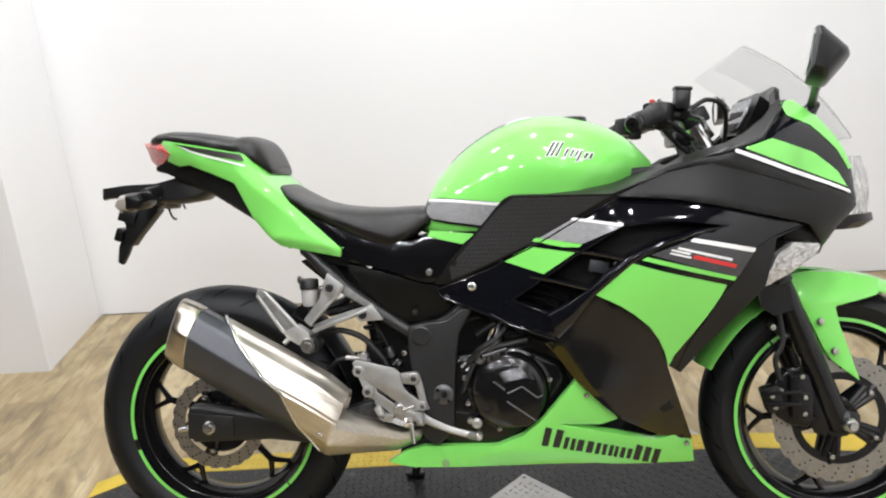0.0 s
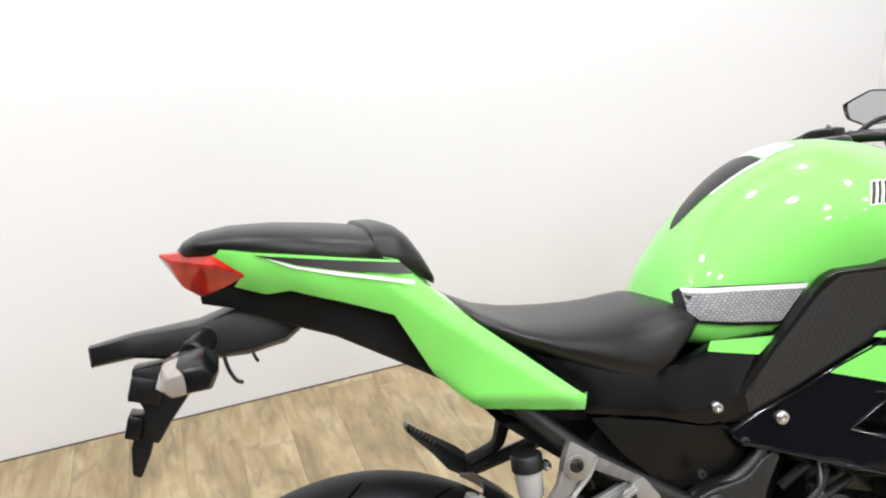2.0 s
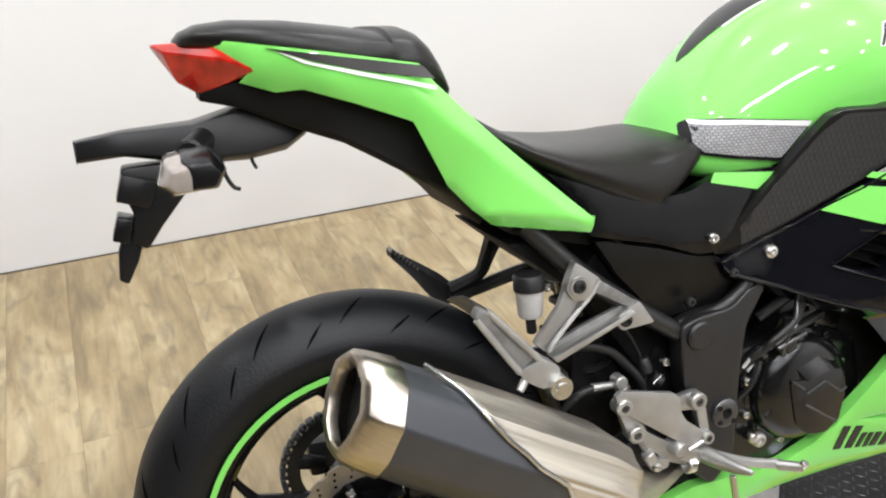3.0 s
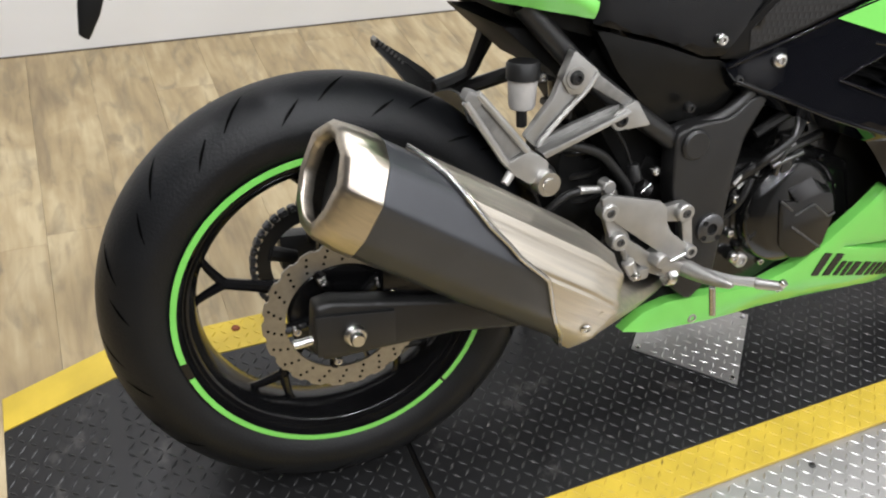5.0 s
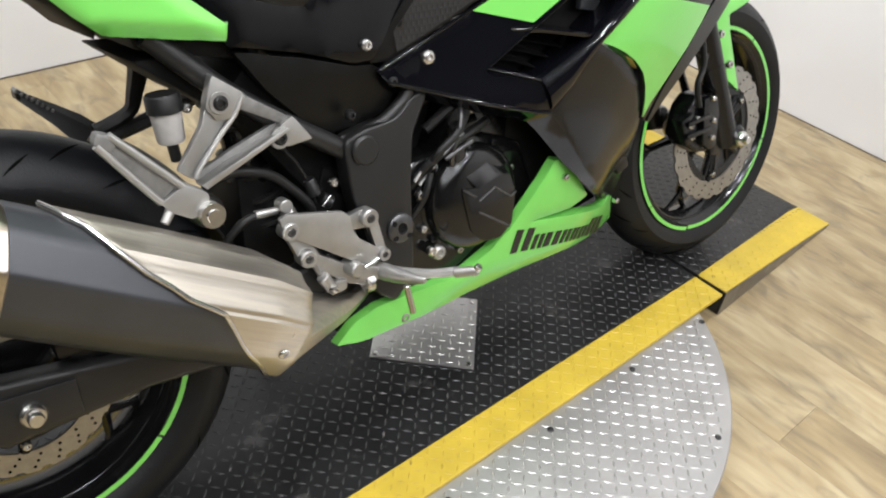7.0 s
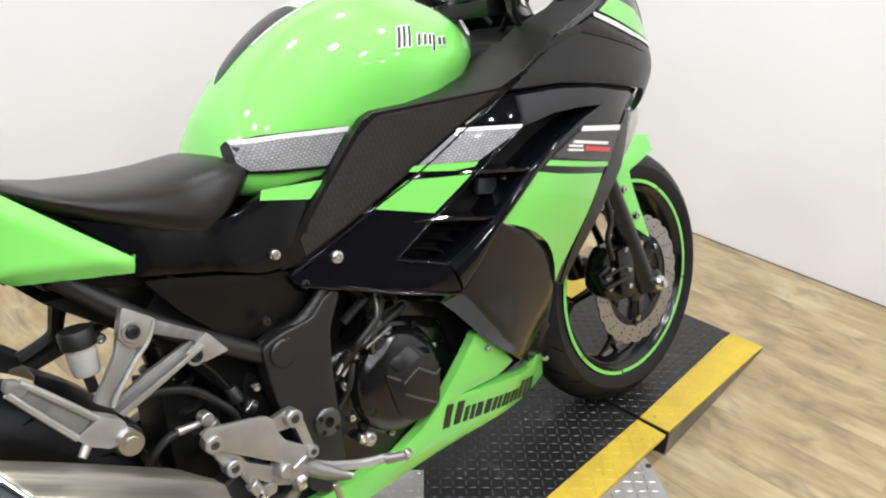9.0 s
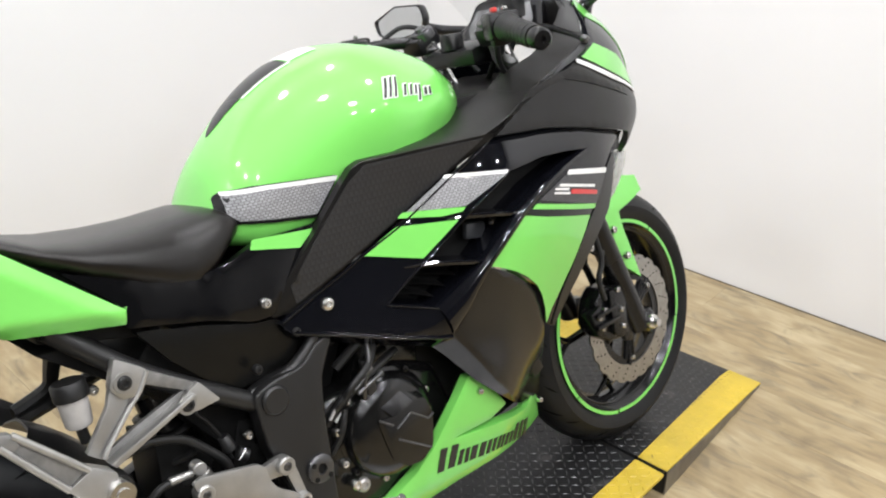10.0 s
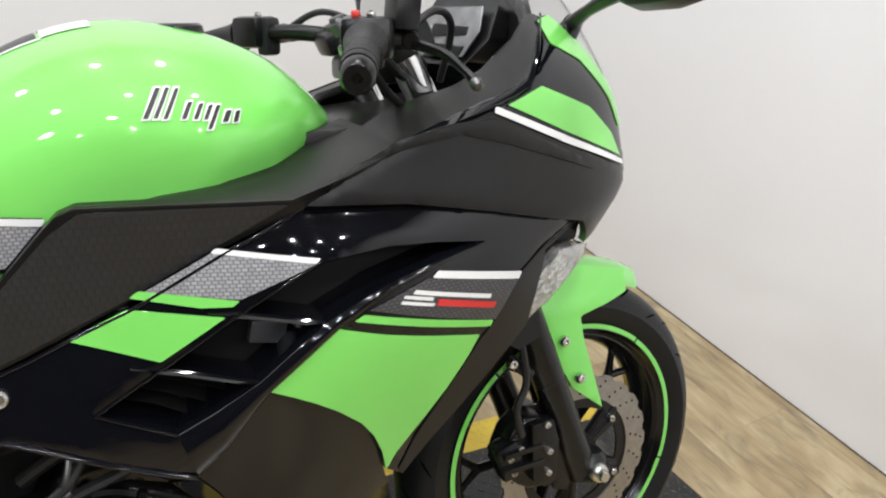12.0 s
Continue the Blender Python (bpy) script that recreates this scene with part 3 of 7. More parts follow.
for lx, ly in LAMPS:
    downlight(lx, ly)


# ---- turntable platform ----
def lug_bm(spots, h=0.0014, length=0.0092, width=0.0026):
    """Raised tread lugs: (x, y, z, turn, slope) each."""
    vs, fs = [], []
    for x, y, z, a, slope in spots:
        ca, sa = math.cos(a), math.sin(a)
        k = len(vs)
        for u, v, w in ((-1, 0, 0), (-0.1, -1, 0), (1, 0, 0), (0.1, 1, 0), (-0.45, 0, 1), (0.45, 0, 1)):
            du, dv = u * length, v * width
            px, py = x + ca * du - sa * dv, y + sa * du + ca * dv
            vs.append((px, py, z + (px - x) * slope + w * h))
        fs += [(k, k + 1, k + 4), (k + 1, k + 5, k + 4), (k + 1, k + 2, k + 5), (k + 2, k + 3, k + 5), (k + 3, k + 4, k + 5), (k + 3, k, k + 4)]
    me = bpy.data.meshes.new("tmp")
    me.from_pydata(vs, [], fs)
    bm = bmesh.new()
    bm.from_mesh(me)
    bpy.data.meshes.remove(me)
    return bm


def tread(x0, x1, y0, y1, height, slope=0.0, keep=None, pitch=0.0185):
    spots = []
    nx, ny = int((x1 - x0) / pitch) + 1, int((y1 - y0) / pitch) + 1
    for i in range(nx):
        for j in range(ny):
            x, y = x0 + (i + 0.5) * pitch, y0 + (j + 0.5) * pitch
            if x > x1 - 0.009 or y > y1 - 0.009 or (keep and not keep(x, y)):
                continue
            spots.append((x, y, height(x), math.radians(45 if (i + j) % 2 else -45), slope))
    return lug_bm(spots)


DECK_X0, DECK_X1, DECK_C, DECK_R = 0.108, 1.319, 0.709, 0.602
DECK_Y0, DECK_Y1, STRIP = -0.322, 0.260, 0.074
# each ramp: its joint, its knee and its tip along the line, the knee's height, a small turn and shift of its own,
# and how far its yellow edge broadens inwards
RAMPS = ((1, 1.331, 1.838, 1.902, -0.055, 2.8, 0.0, 0.020), (-1, 0.100, -0.317, -0.500, 0.0, 0.0, 0.019, 0.0))


def deck_piece(name, profile, parent, y0, y1, material, label=""):
    """A deck or ramp piece from its side profile in (x, z)."""
    return part(name, prism_bm(profile, y0, y1, 0.0012, 1), material, parent, label, smooth=30)


platform = tagged(new("turntable_platform"), "motorcycle turntable with black tread plate deck and yellow painted edges", "turntable")
platform.matrix_basis = ROOM
disc = part("turntable_disc", spin_bm([(1e-6, -0.0105), (DECK_R - 0.002, -0.0105), (DECK_R, -0.0125), (DECK_R, -0.066), (DECK_R - 0.02, FLOOR_Z + 0.001), (1e-6, FLOOR_Z + 0.001)], (DECK_C, -0.031, 0), 128, "Z"), PLATE_ALU, platform, "round bare aluminium tread plate")
lugs = part("tread_lug", tread(DECK_C - 0.61, DECK_C + 0.61, -0.64, 0.58, lambda x: -0.0105, keep=lambda x, y: (x - DECK_C) ** 2 + (y + 0.031) ** 2 < 0.585 ** 2 and not DECK_Y0 - 0.004 < y < DECK_Y1 + 0.004), LUG_ALU, disc)
lugs["kind"] = "stuff"
centre = deck_piece("deck", [(DECK_X0, -0.0095), (DECK_X0, 0), (DECK_X1, 0), (DECK_X1, -0.0095)], platform, DECK_Y0 + STRIP, DECK_Y1 - STRIP, PLATE_BLACK, "black painted tread plate")
lugs = part("tread_lug", tread(DECK_X0, DECK_X1, DECK_Y0 + STRIP, DECK_Y1 - STRIP, lambda x: 0.0), PLATE_LUG, centre)
lugs["kind"] = "stuff"
for y0 in (DECK_Y0, DECK_Y1 - STRIP):
    strip = deck_piece("yellow_strip", [(DECK_X0, -0.0095), (DECK_X0, 0.0002), (DECK_X1, 0.0002), (DECK_X1, -0.0095)], platform, y0 + 0.0006, y0 + STRIP - 0.0006, PLATE_YELLOW, "yellow painted edge strip")
    lugs = part("tread_lug", tread(DECK_X0, DECK_X1, y0, y0 + STRIP, lambda x: 0.0002), LUG_YELLOW, strip)
    lugs["kind"] = "stuff"
for side, a, b, tip, knee, turn, shift, wide in RAMPS:
    slope = knee / (b - a)
    own = Matrix.Translation((a, -0.285 + shift, 0)) @ Matrix.Rotation(math.radians(turn), 4, "Z") @ Matrix.Translation((-a, 0.285, 0))
    lip = (FLOOR_Z + 0.003 - knee) / (tip - b)

    def height(x, a=a, b=b, slope=slope, lip=lip, knee=knee, side=side):
        return (x - a) * slope if (b - x) * side > 0 else knee + (x - b) * lip
    prof = [(a, FLOOR_Z + 0.001), (a, 0), (b, knee), (tip, FLOOR_Z + 0.003), (tip, FLOOR_Z + 0.001)]
    gain = max(0.0, -wide)
    ramp = deck_piece("ramp", prof, platform, DECK_Y0 + STRIP - gain, DECK_Y1 - STRIP + gain, PLATE_BLACK, "sloping black tread plate ramp")
    ramp.matrix_basis = own
    lo, hi = min(a, b), max(a, b)
    lugs = part("tread_lug", tread(lo, hi, DECK_Y0 + STRIP, DECK_Y1 - STRIP, height, slope), PLATE_LUG, ramp)
    lugs["kind"] = "stuff"
    lugs = part("tread_lug", tread(min(b, tip), max(b, tip), DECK_Y0 + STRIP, DECK_Y1 - STRIP, height, lip), PLATE_LUG, ramp)
    lugs["kind"] = "stuff"
    for y0, out in ((DECK_Y0, -1), (DECK_Y1 - STRIP, 1)):
        deck_piece("ramp_web", [(a + side * 0.001, FLOOR_Z + 0.001), (a + side * 0.001, -0.005), (b, knee - 0.004), (b, FLOOR_Z + 0.001)], platform, y0 + 0.003, y0 + STRIP - 0.003, FRAME).matrix_basis = own
        prof = [(a, -0.0035), (a, 0.0003), (b, knee + 0.0003), (tip, FLOOR_Z + 0.0033), (tip, FLOOR_Z + 0.001), (b, knee - 0.0035)]
        strip = deck_piece("yellow_strip", prof, platform, y0 + 0.0006, y0 + STRIP - 0.0006, PLATE_YELLOW, "yellow painted ramp edge")
        # the paint runs on over the lip and broadens inwards along the ramp
        for v in strip.data.vertices:
            if (v.co.y > y0 + STRIP / 2) == (out < 0):
                along = min(1.0, abs(v.co.x - a) / abs(b - a)) if wide > 0 else 1.0
                v.co.y -= out * wide * along
                v.co.z += 0.0006
        strip.matrix_basis = own
        lugs = part("tread_lug", tread(lo, hi, y0 + (gain if out > 0 else 0), y0 + STRIP - (gain if out < 0 else 0), lambda x, h=height: h(x) + 0.0003, slope), PLATE_YELLOW, strip)
        lugs["kind"] = "stuff"
        skirt = deck_piece("side_skirt", [(a, FLOOR_Z + 0.001), (a, -0.004), (b, knee - 0.003), (tip - side * 0.01, FLOOR_Z + 0.002), (tip - side * 0.01, FLOOR_Z + 0.001)], platform, y0 - 0.0014 if out < 0 else y0 + STRIP - 0.0004, y0 + 0.0004 if out < 0 else y0 + STRIP + 0.0014, DULL, "bare metal side of the ramp")
        skirt.matrix_basis = own

for sx, sy in ((0.253, -0.345), (0.495, -0.345), (0.739, -0.346), (0.981, -0.340), (1.216, -0.341), (0.978, -0.543), (0.495, -0.543), (0.739, -0.60)):
    part("deck_screw", spin_bm([(1e-6, -0.0085), (0.004, -0.0085), (0.0062, -0.0095), (0.0065, -0.0105), (1e-6, -0.0105)], (sx, sy, 0), 12, "Z"), FRAME, disc)

part("rusty_bolt", spin_bm([(1e-6, 0.0030), (0.0055, 0.0028), (0.0075, 0.0012), (0.0078, 0.0), (1e-6, 0.0)], (-0.100, 0.255, 0.0005), 16, "Z"), RUST, platform, "rusty bolt head")

# square tread plate bolted to the deck, a corner towards the edge
patch = tagged(new("deck_cover_plate"), "square bare aluminium tread plate bolted onto the black deck", "cover plate")
patch.location = (0.7155, 0.020, 0.0012)
patch.rotation_euler = (0, 0, math.radians(3.7 + 45))
part("plate", box_bm((0, 0, 0.0015), (0.197, 0.197, 0.003), None, 0.0008), PLATE_ALU, patch)
spots = [(-0.0888 + 0.0185 * i, -0.0888 + 0.0185 * j, 0.003, math.radians(0 if (i + j) % 2 else 90), 0.0) for i in range(10) for j in range(10) if {i, j} - {0, 9}]
lugs = part("tread_lug", lug_bm(spots), LUG_ALU, patch)
lugs["kind"] = "stuff"
for sx, sy in ((-1, -1), (-1, 1), (1, 1), (1, -1)):
    part("bolt", spin_bm([(1e-6, 0.0062), (0.004, 0.0062), (0.0058, 0.0045), (0.006, 0.003), (1e-6, 0.003)], (sx * 0.088, sy * 0.088, 0), 12, "Z"), STEEL, patch)


# ---- motorcycle ----
bike = tagged(new("motorcycle"), "lime green and black sport motorcycle leaning on its side stand", "motorcycle")
bike.matrix_basis = pose(0, -0.065, 0, -16.0, 0, 0)


def bolt(c, r, parent, material=STEEL, depth=0.006, d=(0, -1, 0), name="bolt"):
    """A domed socket-head bolt facing d."""
    q = Vector(d).to_track_quat("Z", "Y").to_matrix()
    return part(name, spin_bm([(1e-6, depth * 0.45), (r * 0.42, depth * 0.45), (r * 0.46, depth), (r * 0.75, depth * 0.95), (r * 0.95, depth * 0.6), (r, 0), (r * 1.0, -0.004), (1e-6, -0.004)], c, 16, "Z", q), material, parent)


def decal(name, outline, f, material, parent, lift=0.0022, label="", soft=0.002, step=0.012):
    return part(name, panel_bm(outline, f, 0.0012, step, lift, (), soft, 0.0), material, parent, label)


# -- wheels
def tyre_profile(R, half, bead):
    pts = []
    for i in range(19):
        a = math.radians(-100 + 200 * i / 18)
        pts.append((R - half * 0.92 + half * 0.92 * math.cos(a), half * math.sin(a) * (1.0 if abs(math.sin(a)) < 0.98 else 1.0)))
    low = [(bead, -half * 0.80), (bead + 0.012, -half * 0.93), (bead + 0.03, -half * 0.99)]
    high = [(r, -h) for r, h in reversed(low)]
    pts = [p for p in pts if p[0] > bead + 0.034]
    return low + pts + high + [(bead, -half * 0.80)]


def wheel(name, c, R, half, rim_r, disc_r, spoke_turn, disc_y, label, tapes, hub=0.045):
    wh = part(name, spin_bm([(rim_r - 0.022, -half * 0.5), (rim_r - 0.014, -half * 0.70), (rim_r + 0.002, -half * 0.76), (rim_r + 0.004, -half * 0.86), (rim_r - 0.006, -half * 0.88), (rim_r - 0.012, -half * 0.72),
                             (rim_r - 0.030, -half * 0.45), (rim_r - 0.036, 0), (rim_r - 0.030, half * 0.45), (rim_r - 0.012, half * 0.72), (rim_r - 0.006, half * 0.88), (rim_r + 0.004, half * 0.86), (rim_r + 0.002, half * 0.76), (rim_r - 0.014, half * 0.70), (rim_r - 0.022, half * 0.5), (rim_r - 0.022, -half * 0.5)], (c[0], 0, c[1]), 96), RIM, bike, label)
    tyre = part("tyre", spin_bm(tyre_profile(R, half, rim_r + 0.003), (c[0], 0, c[1]), 96), RUBBER, wh, "black road tyre with slanted grooves")
    # slanted tread grooves
    vs, fs = [], []
    mid = R - half * 0.92
    for side in (-1, 1):
        for i in range(30):
            base = 2 * math.pi * i / 30 + (0.1 if side > 0 else 0)
            k = len(vs)
            for j in range(7):
                t = j / 6
                a = math.radians(16 + 34 * t) if i % 2 else math.radians(44 + 24 * t)
                th = base + 0.13 * t * (1 if i % 2 else 0.8)
                wdt = 0.0032 * math.sin(math.pi * min(max(t, 0.08), 0.92)) / R
                for s in (-1, 1):
                    rr = mid + (half * 0.92 + 0.0005) * math.cos(a)
                    vs.append((c[0] + rr * math.cos(th + s * wdt), side * (half + 0.0005) * math.sin(a), c[1] + rr * math.sin(th + s * wdt)))
            fs += [(k + 2 * j, k + 2 * j + 1, k + 2 * j + 3, k + 2 * j + 2) for j in range(6)]
    me = bpy.data.meshes.new("tmp")
    me.from_pydata(vs, [], fs)
    bm = bmesh.new()
    bm.from_mesh(me)
    bpy.data.meshes.remove(me)
    part("tread_groove", bm, GROOVE, tyre)["kind"] = "stuff"
    # forked spokes
    for i in range(5):
        a = math.radians(spoke_turn + 72 * i)

        def at(r, da, y=0.0):
            return (c[0] + r * math.cos(a + da), y, c[1] + r * math.sin(a + da))
        node = rim_r * 0.70
        bm = joined(tube_bm([at(hub * 0.6, 0.0, -0.012), at(node * 0.7, 0, -0.010), at(node, 0, -0.008)], 0.009, 8, 4, [0.015, 0.0085, 0.008]),
                    tube_bm([at(node - 0.004, 0, -0.008), at(rim_r * 0.84, 0.16, -0.006), at(rim_r - 0.014, 0.30, -0.004)], 0.006, 8, 4, [0.008, 0.0055, 0.0075]),
                    tube_bm([at(node - 0.004, 0, -0.008), at(rim_r * 0.84, -0.16, -0.006), at(rim_r - 0.014, -0.30, -0.004)], 0.006, 8, 4, [0.008, 0.0055, 0.0075]))
        part("spoke", bm, RIM, wh)
    part("rim_edge", tube_bm([(c[0] + (rim_r - 0.019) * math.cos(q * math.tau / 64), -half * 0.60, c[1] + (rim_r - 0.019) * math.sin(q * math.tau / 64)) for q in range(65)], 0.0028, 8, 1), RIM, wh)
    part("hub", spin_bm([(1e-6, -half * 0.95), (hub * 0.6, -half * 0.95), (hub * 0.75, -half * 0.7), (hub, -half * 0.5), (hub, half * 0.5), (hub * 0.7, half * 0.9), (1e-6, half * 0.9)], (c[0], 0, c[1]), 40), RIM, wh)
    # green rim tape in lengths with small gaps between them
    for a0, a1, dr in tapes:
        bm = bmesh.new()
        prev = None
        for i in range(25):
            a = math.radians(a0 + (a1 - a0) * i / 24)
            q = [bm.verts.new((c[0] + (rim_r + dr + e) * math.cos(a), y, c[1] + (rim_r + dr + e) * math.sin(a))) for e, y in ((-0.0045, -half * 0.883 - 0.0004), (0.0034, -half * 0.869 - 0.0012), (0.0034, -half * 0.85), (-0.0045, -half * 0.85))]
            if prev:
                for j in range(4):
                    bm.faces.new((prev[j], prev[(j + 1) % 4], q[(j + 1) % 4], q[j]))
            else:
                bm.faces.new(q)
            prev = q
        bm.faces.new(prev)
        part("rim_tape", bm, GREEN, wh, "bright green rim stripe")
    petal_disc(wh, c, disc_r, disc_y)
    return wh


def petal_disc(parent, c, r, y, inner=0.72, n=22):
    outer, inn = [], []
    steps = n * 8
    for i in range(steps):
        a = 2 * math.pi * i / steps
        w = math.cos(n / 2 * 2 * a)
        rr = r * (1.0 - 0.028 * (1 if w < -0.45 else 0))
        outer.append((rr * math.cos(a), rr * math.sin(a)))
        inn.append((r * inner * math.cos(a), r * inner * math.sin(a)))
    bm = bmesh.new()
    rings = [[bm.verts.new((c[0] + p[0], yy, c[1] + p[1])) for p in lst] for lst, yy in ((inn, y + 0.002), (outer, y + 0.002), (outer, y - 0.002), (inn, y - 0.002))]
    for k in range(4):
        a, b = rings[k], rings[(k + 1) % 4]
        for i in range(steps):
            bm.faces.new((a[i], a[(i + 1) % steps], b[(i + 1) % steps], b[i]))
    d = part("brake_disc", bm, DISC, parent, "petal-edged steel brake disc", smooth=30)
    holes = []
    for i in range(n):
        for rr, da in ((0.785, 0.05), (0.865, 0.0), (0.935, -0.05)):
            a = 2 * math.pi * (i + 0.25) / n + da
            holes.append(spin_bm([(1e-6, -0.0006), (0.0021, -0.0006), (0.0021, 0), (1e-6, 0)], (c[0] + r * rr * math.cos(a), y - 0.002, c[1] + r * rr * math.sin(a)), 8))
    part("disc_hole", joined(*holes), GROOVE, parent)["kind"] = "stuff"
    part("disc_hub", spin_bm([(1e-6, y - 0.004), (0.042, y - 0.004), (0.046, y + 0.012), (1e-6, y + 0.012)], (c[0], 0, c[1]), 32), SATIN, parent)
    turns = [0.0]
    if r > 0.12:
        turns = [-0.16, 0.0, 0.16]
        part("disc_carrier", spin_bm([(r * 0.60, y + 0.001), (r * 0.735, y + 0.001), (r * 0.735, y + 0.005), (r * 0.60, y + 0.005), (r * 0.60, y + 0.001)], (c[0], 0, c[1]), 64), SATIN, parent)
    for i in range(5):
        for turn in turns:
            a = 2 * math.pi * i / 5 + 0.73 + turn
            reach = r * (0.64 if turn else 0.74)
            part("carrier_arm", rod_bm((c[0] + 0.032 * math.cos(a), y + 0.006, c[1] + 0.032 * math.sin(a)), (c[0] + reach * math.cos(a), y + 0.004, c[1] + reach * math.sin(a)), 0.009, 0.008, 8), SATIN, parent)
    for i in range(5):
        a = 2 * math.pi * i / 5 + 0.73
        bolt((c[0] + r * 0.60 * math.cos(a), y - 0.006, c[1] + r * 0.60 * math.sin(a)), 0.0065, parent)
    return d


REAR, FRONT = (0.0, 0.306), (1.405, 0.283)
rear_wheel = wheel("rear_wheel", REAR, 0.311, 0.070, 0.219, 0.110, 166, -0.088, "black cast rear wheel with forked spokes", ((199, 313, -0.001), (314, 430, 0), (430.6, 552, 0)))
front_wheel = wheel("front_wheel", FRONT, 0.290, 0.056, 0.219, 0.145, 40, -0.072, "black cast front wheel with forked spokes", ((52, 129, 0), (130, 213, 0), (214, 255, 0), (256.5, 341, -0.002), (342, 411, -0.001)))
part("disc_shroud", spin_bm([(1e-6, -0.080), (0.070, -0.080), (0.074, -0.074), (0.074, -0.066), (1e-6, -0.066)], (0.0, 0, 0.306), 40), SATIN, rear_wheel)

# -- swingarm, axle, chain
arm = part("swingarm", prism_bm([(-0.049, 0.356), (-0.027, 0.36), (0.141, 0.331), (0.244, 0.326), (0.45, 0.386), (0.474, 0.347), (0.292, 0.261), (0.138, 0.279), (-0.039, 0.274), (-0.055, 0.293)], -0.142, -0.108, 0.008, 3), FRAME, bike, "black box-section swingarm")
part("axle_block", prism_bm([(-0.05, 0.285), (-0.05, 0.345), (0.055, 0.335), (0.055, 0.287)], -0.147, -0.142, 0.003), FRAME, arm)
bolt((0.0, -0.147, 0.311), 0.017, arm, STEEL, 0.010, name="axle_nut")
part("axle_tip", spin_bm([(1e-6, -0.166), (0.008, -0.166), (0.0095, -0.163), (0.0095, -0.15), (1e-6, -0.15)], (0.0, 0, 0.311), 16), STEEL, arm)
part("chain_adjuster", rod_bm((-0.078, -0.132, 0.302), (-0.045, -0.132, 0.306), 0.0065), STEEL, arm)
part("swingarm", prism_bm([(-0.05, 0.285), (-0.05, 0.345), (0.14, 0.335), (0.46, 0.42), (0.49, 0.37), (0.3, 0.30), (0.15, 0.28)], 0.108, 0.14, 0.008), FRAME, bike)
cogs = [spin_bm([(0.068, 0.088), (0.088, 0.088), (0.088, 0.094), (0.068, 0.094), (0.068, 0.088)], (0, 0, 0.306), 60)]
for i in range(42):
    a = 2 * math.pi * i / 42
    cogs.append(box_bm((0.090 * math.cos(a), 0.091, 0.306 + 0.090 * math.sin(a)), (0.010, 0.006, 0.006), Matrix.Rotation(-a, 3, "Y"), 0.001))
for i in range(5):
    a = 2 * math.pi * i / 5 + 0.3
    cogs.append(rod_bm((0.03 * math.cos(a), 0.091, 0.306 + 0.03 * math.sin(a)), (0.072 * math.cos(a), 0.091, 0.306 + 0.072 * math.sin(a)), 0.011, 0.013, 8))
part("sprocket", joined(*cogs), FRAME, rear_wheel, "dark rear sprocket")
links = []
for i in range(32):
    t = i / 32
    for zz, z2 in ((0.306 + 0.094, 0.44), (0.306 - 0.094, 0.36)):
        p = Vector((0.0, 0.091, zz)).lerp(Vector((0.5, 0.091, z2)), t)
        links.append(box_bm(p, (0.0135, 0.016 if i % 2 else 0.011, 0.009), None, 0.003))
for i in range(21):
    a = math.pi / 2 + math.pi * i / 20
    links.append(box_bm((0.095 * math.cos(a), 0.091, 0.306 + 0.095 * math.sin(a)), (0.009, 0.016 if i % 2 else 0.011, 0.0138), Matrix.Rotation(-a, 3, "Y"), 0.003))
    links.append(rod_bm((0.095 * math.cos(a), 0.081, 0.306 + 0.095 * math.sin(a)), (0.095 * math.cos(a), 0.101, 0.306 + 0.095 * math.sin(a)), 0.0028, None, 8))
part("drive_chain", joined(*links), MUFF, bike, "oily steel drive chain")["kind"] = "stuff"
cal = part("rear_caliper", joined(box_bm((0.10, -0.10, 0.355), (0.075, 0.05, 0.05), Matrix.Rotation(0.5, 3, "Y"), 0.008), box_bm((0.065, -0.112, 0.37), (0.04, 0.03, 0.035), None, 0.006)), SATIN, bike, "black rear brake caliper")
# hugger over the front of the rear tyre
rings = []
for i in range(13):
    a = math.radians(4 + 50 * i / 12)
    rings.append([(0.326 * math.cos(a) + (0.004 if abs(v) < 0.5 else -0.006), 0.072 * v, 0.306 + 0.326 * math.sin(a) - 0.010 * v * v * 2) for v in (-1, -0.75, -0.4, 0, 0.4, 0.75, 1)])
hug = loft_bm(rings, False, False)
r = bmesh.ops.extrude_face_region(hug, geom=list(hug.faces))
for v in [g for g in r["geom"] if isinstance(g, bmesh.types.BMVert)]:
    d = Vector((v.co.x, 0, v.co.z - 0.306)).normalized()
    v.co += d * 0.003
part("rear_hugger", hug, MATTE, bike, "black plastic rear wheel hugger")

# -- frame
part("frame_rail", tube_bm([(0.233, -0.118, 0.706), (0.308, -0.126, 0.628), (0.381, -0.128, 0.569), (0.464, -0.126, 0.510)], 0.0145, 14), FRAME, bike, "black steel frame rail")
part("frame_rail", flipped(tube_bm([(0.233, -0.118, 0.706), (0.308, -0.126, 0.628), (0.381, -0.128, 0.569), (0.464, -0.126, 0.510)], 0.0145, 14)), FRAME, bike)
plate = part("pivot_plate", prism_bm(rounded([(0.457, 0.525), (0.488, 0.534), (0.545, 0.538), (0.573, 0.562), (0.59, 0.566), (0.6, 0.558), (0.571, 0.509), (0.561, 0.447), (0.551, 0.292), (0.514, 0.257), (0.481, 0.283), (0.478, 0.372), (0.461, 0.443)], 0.012), -0.146, -0.112, 0.004, 3), FRAME, bike, "black painted swingarm pivot plate")
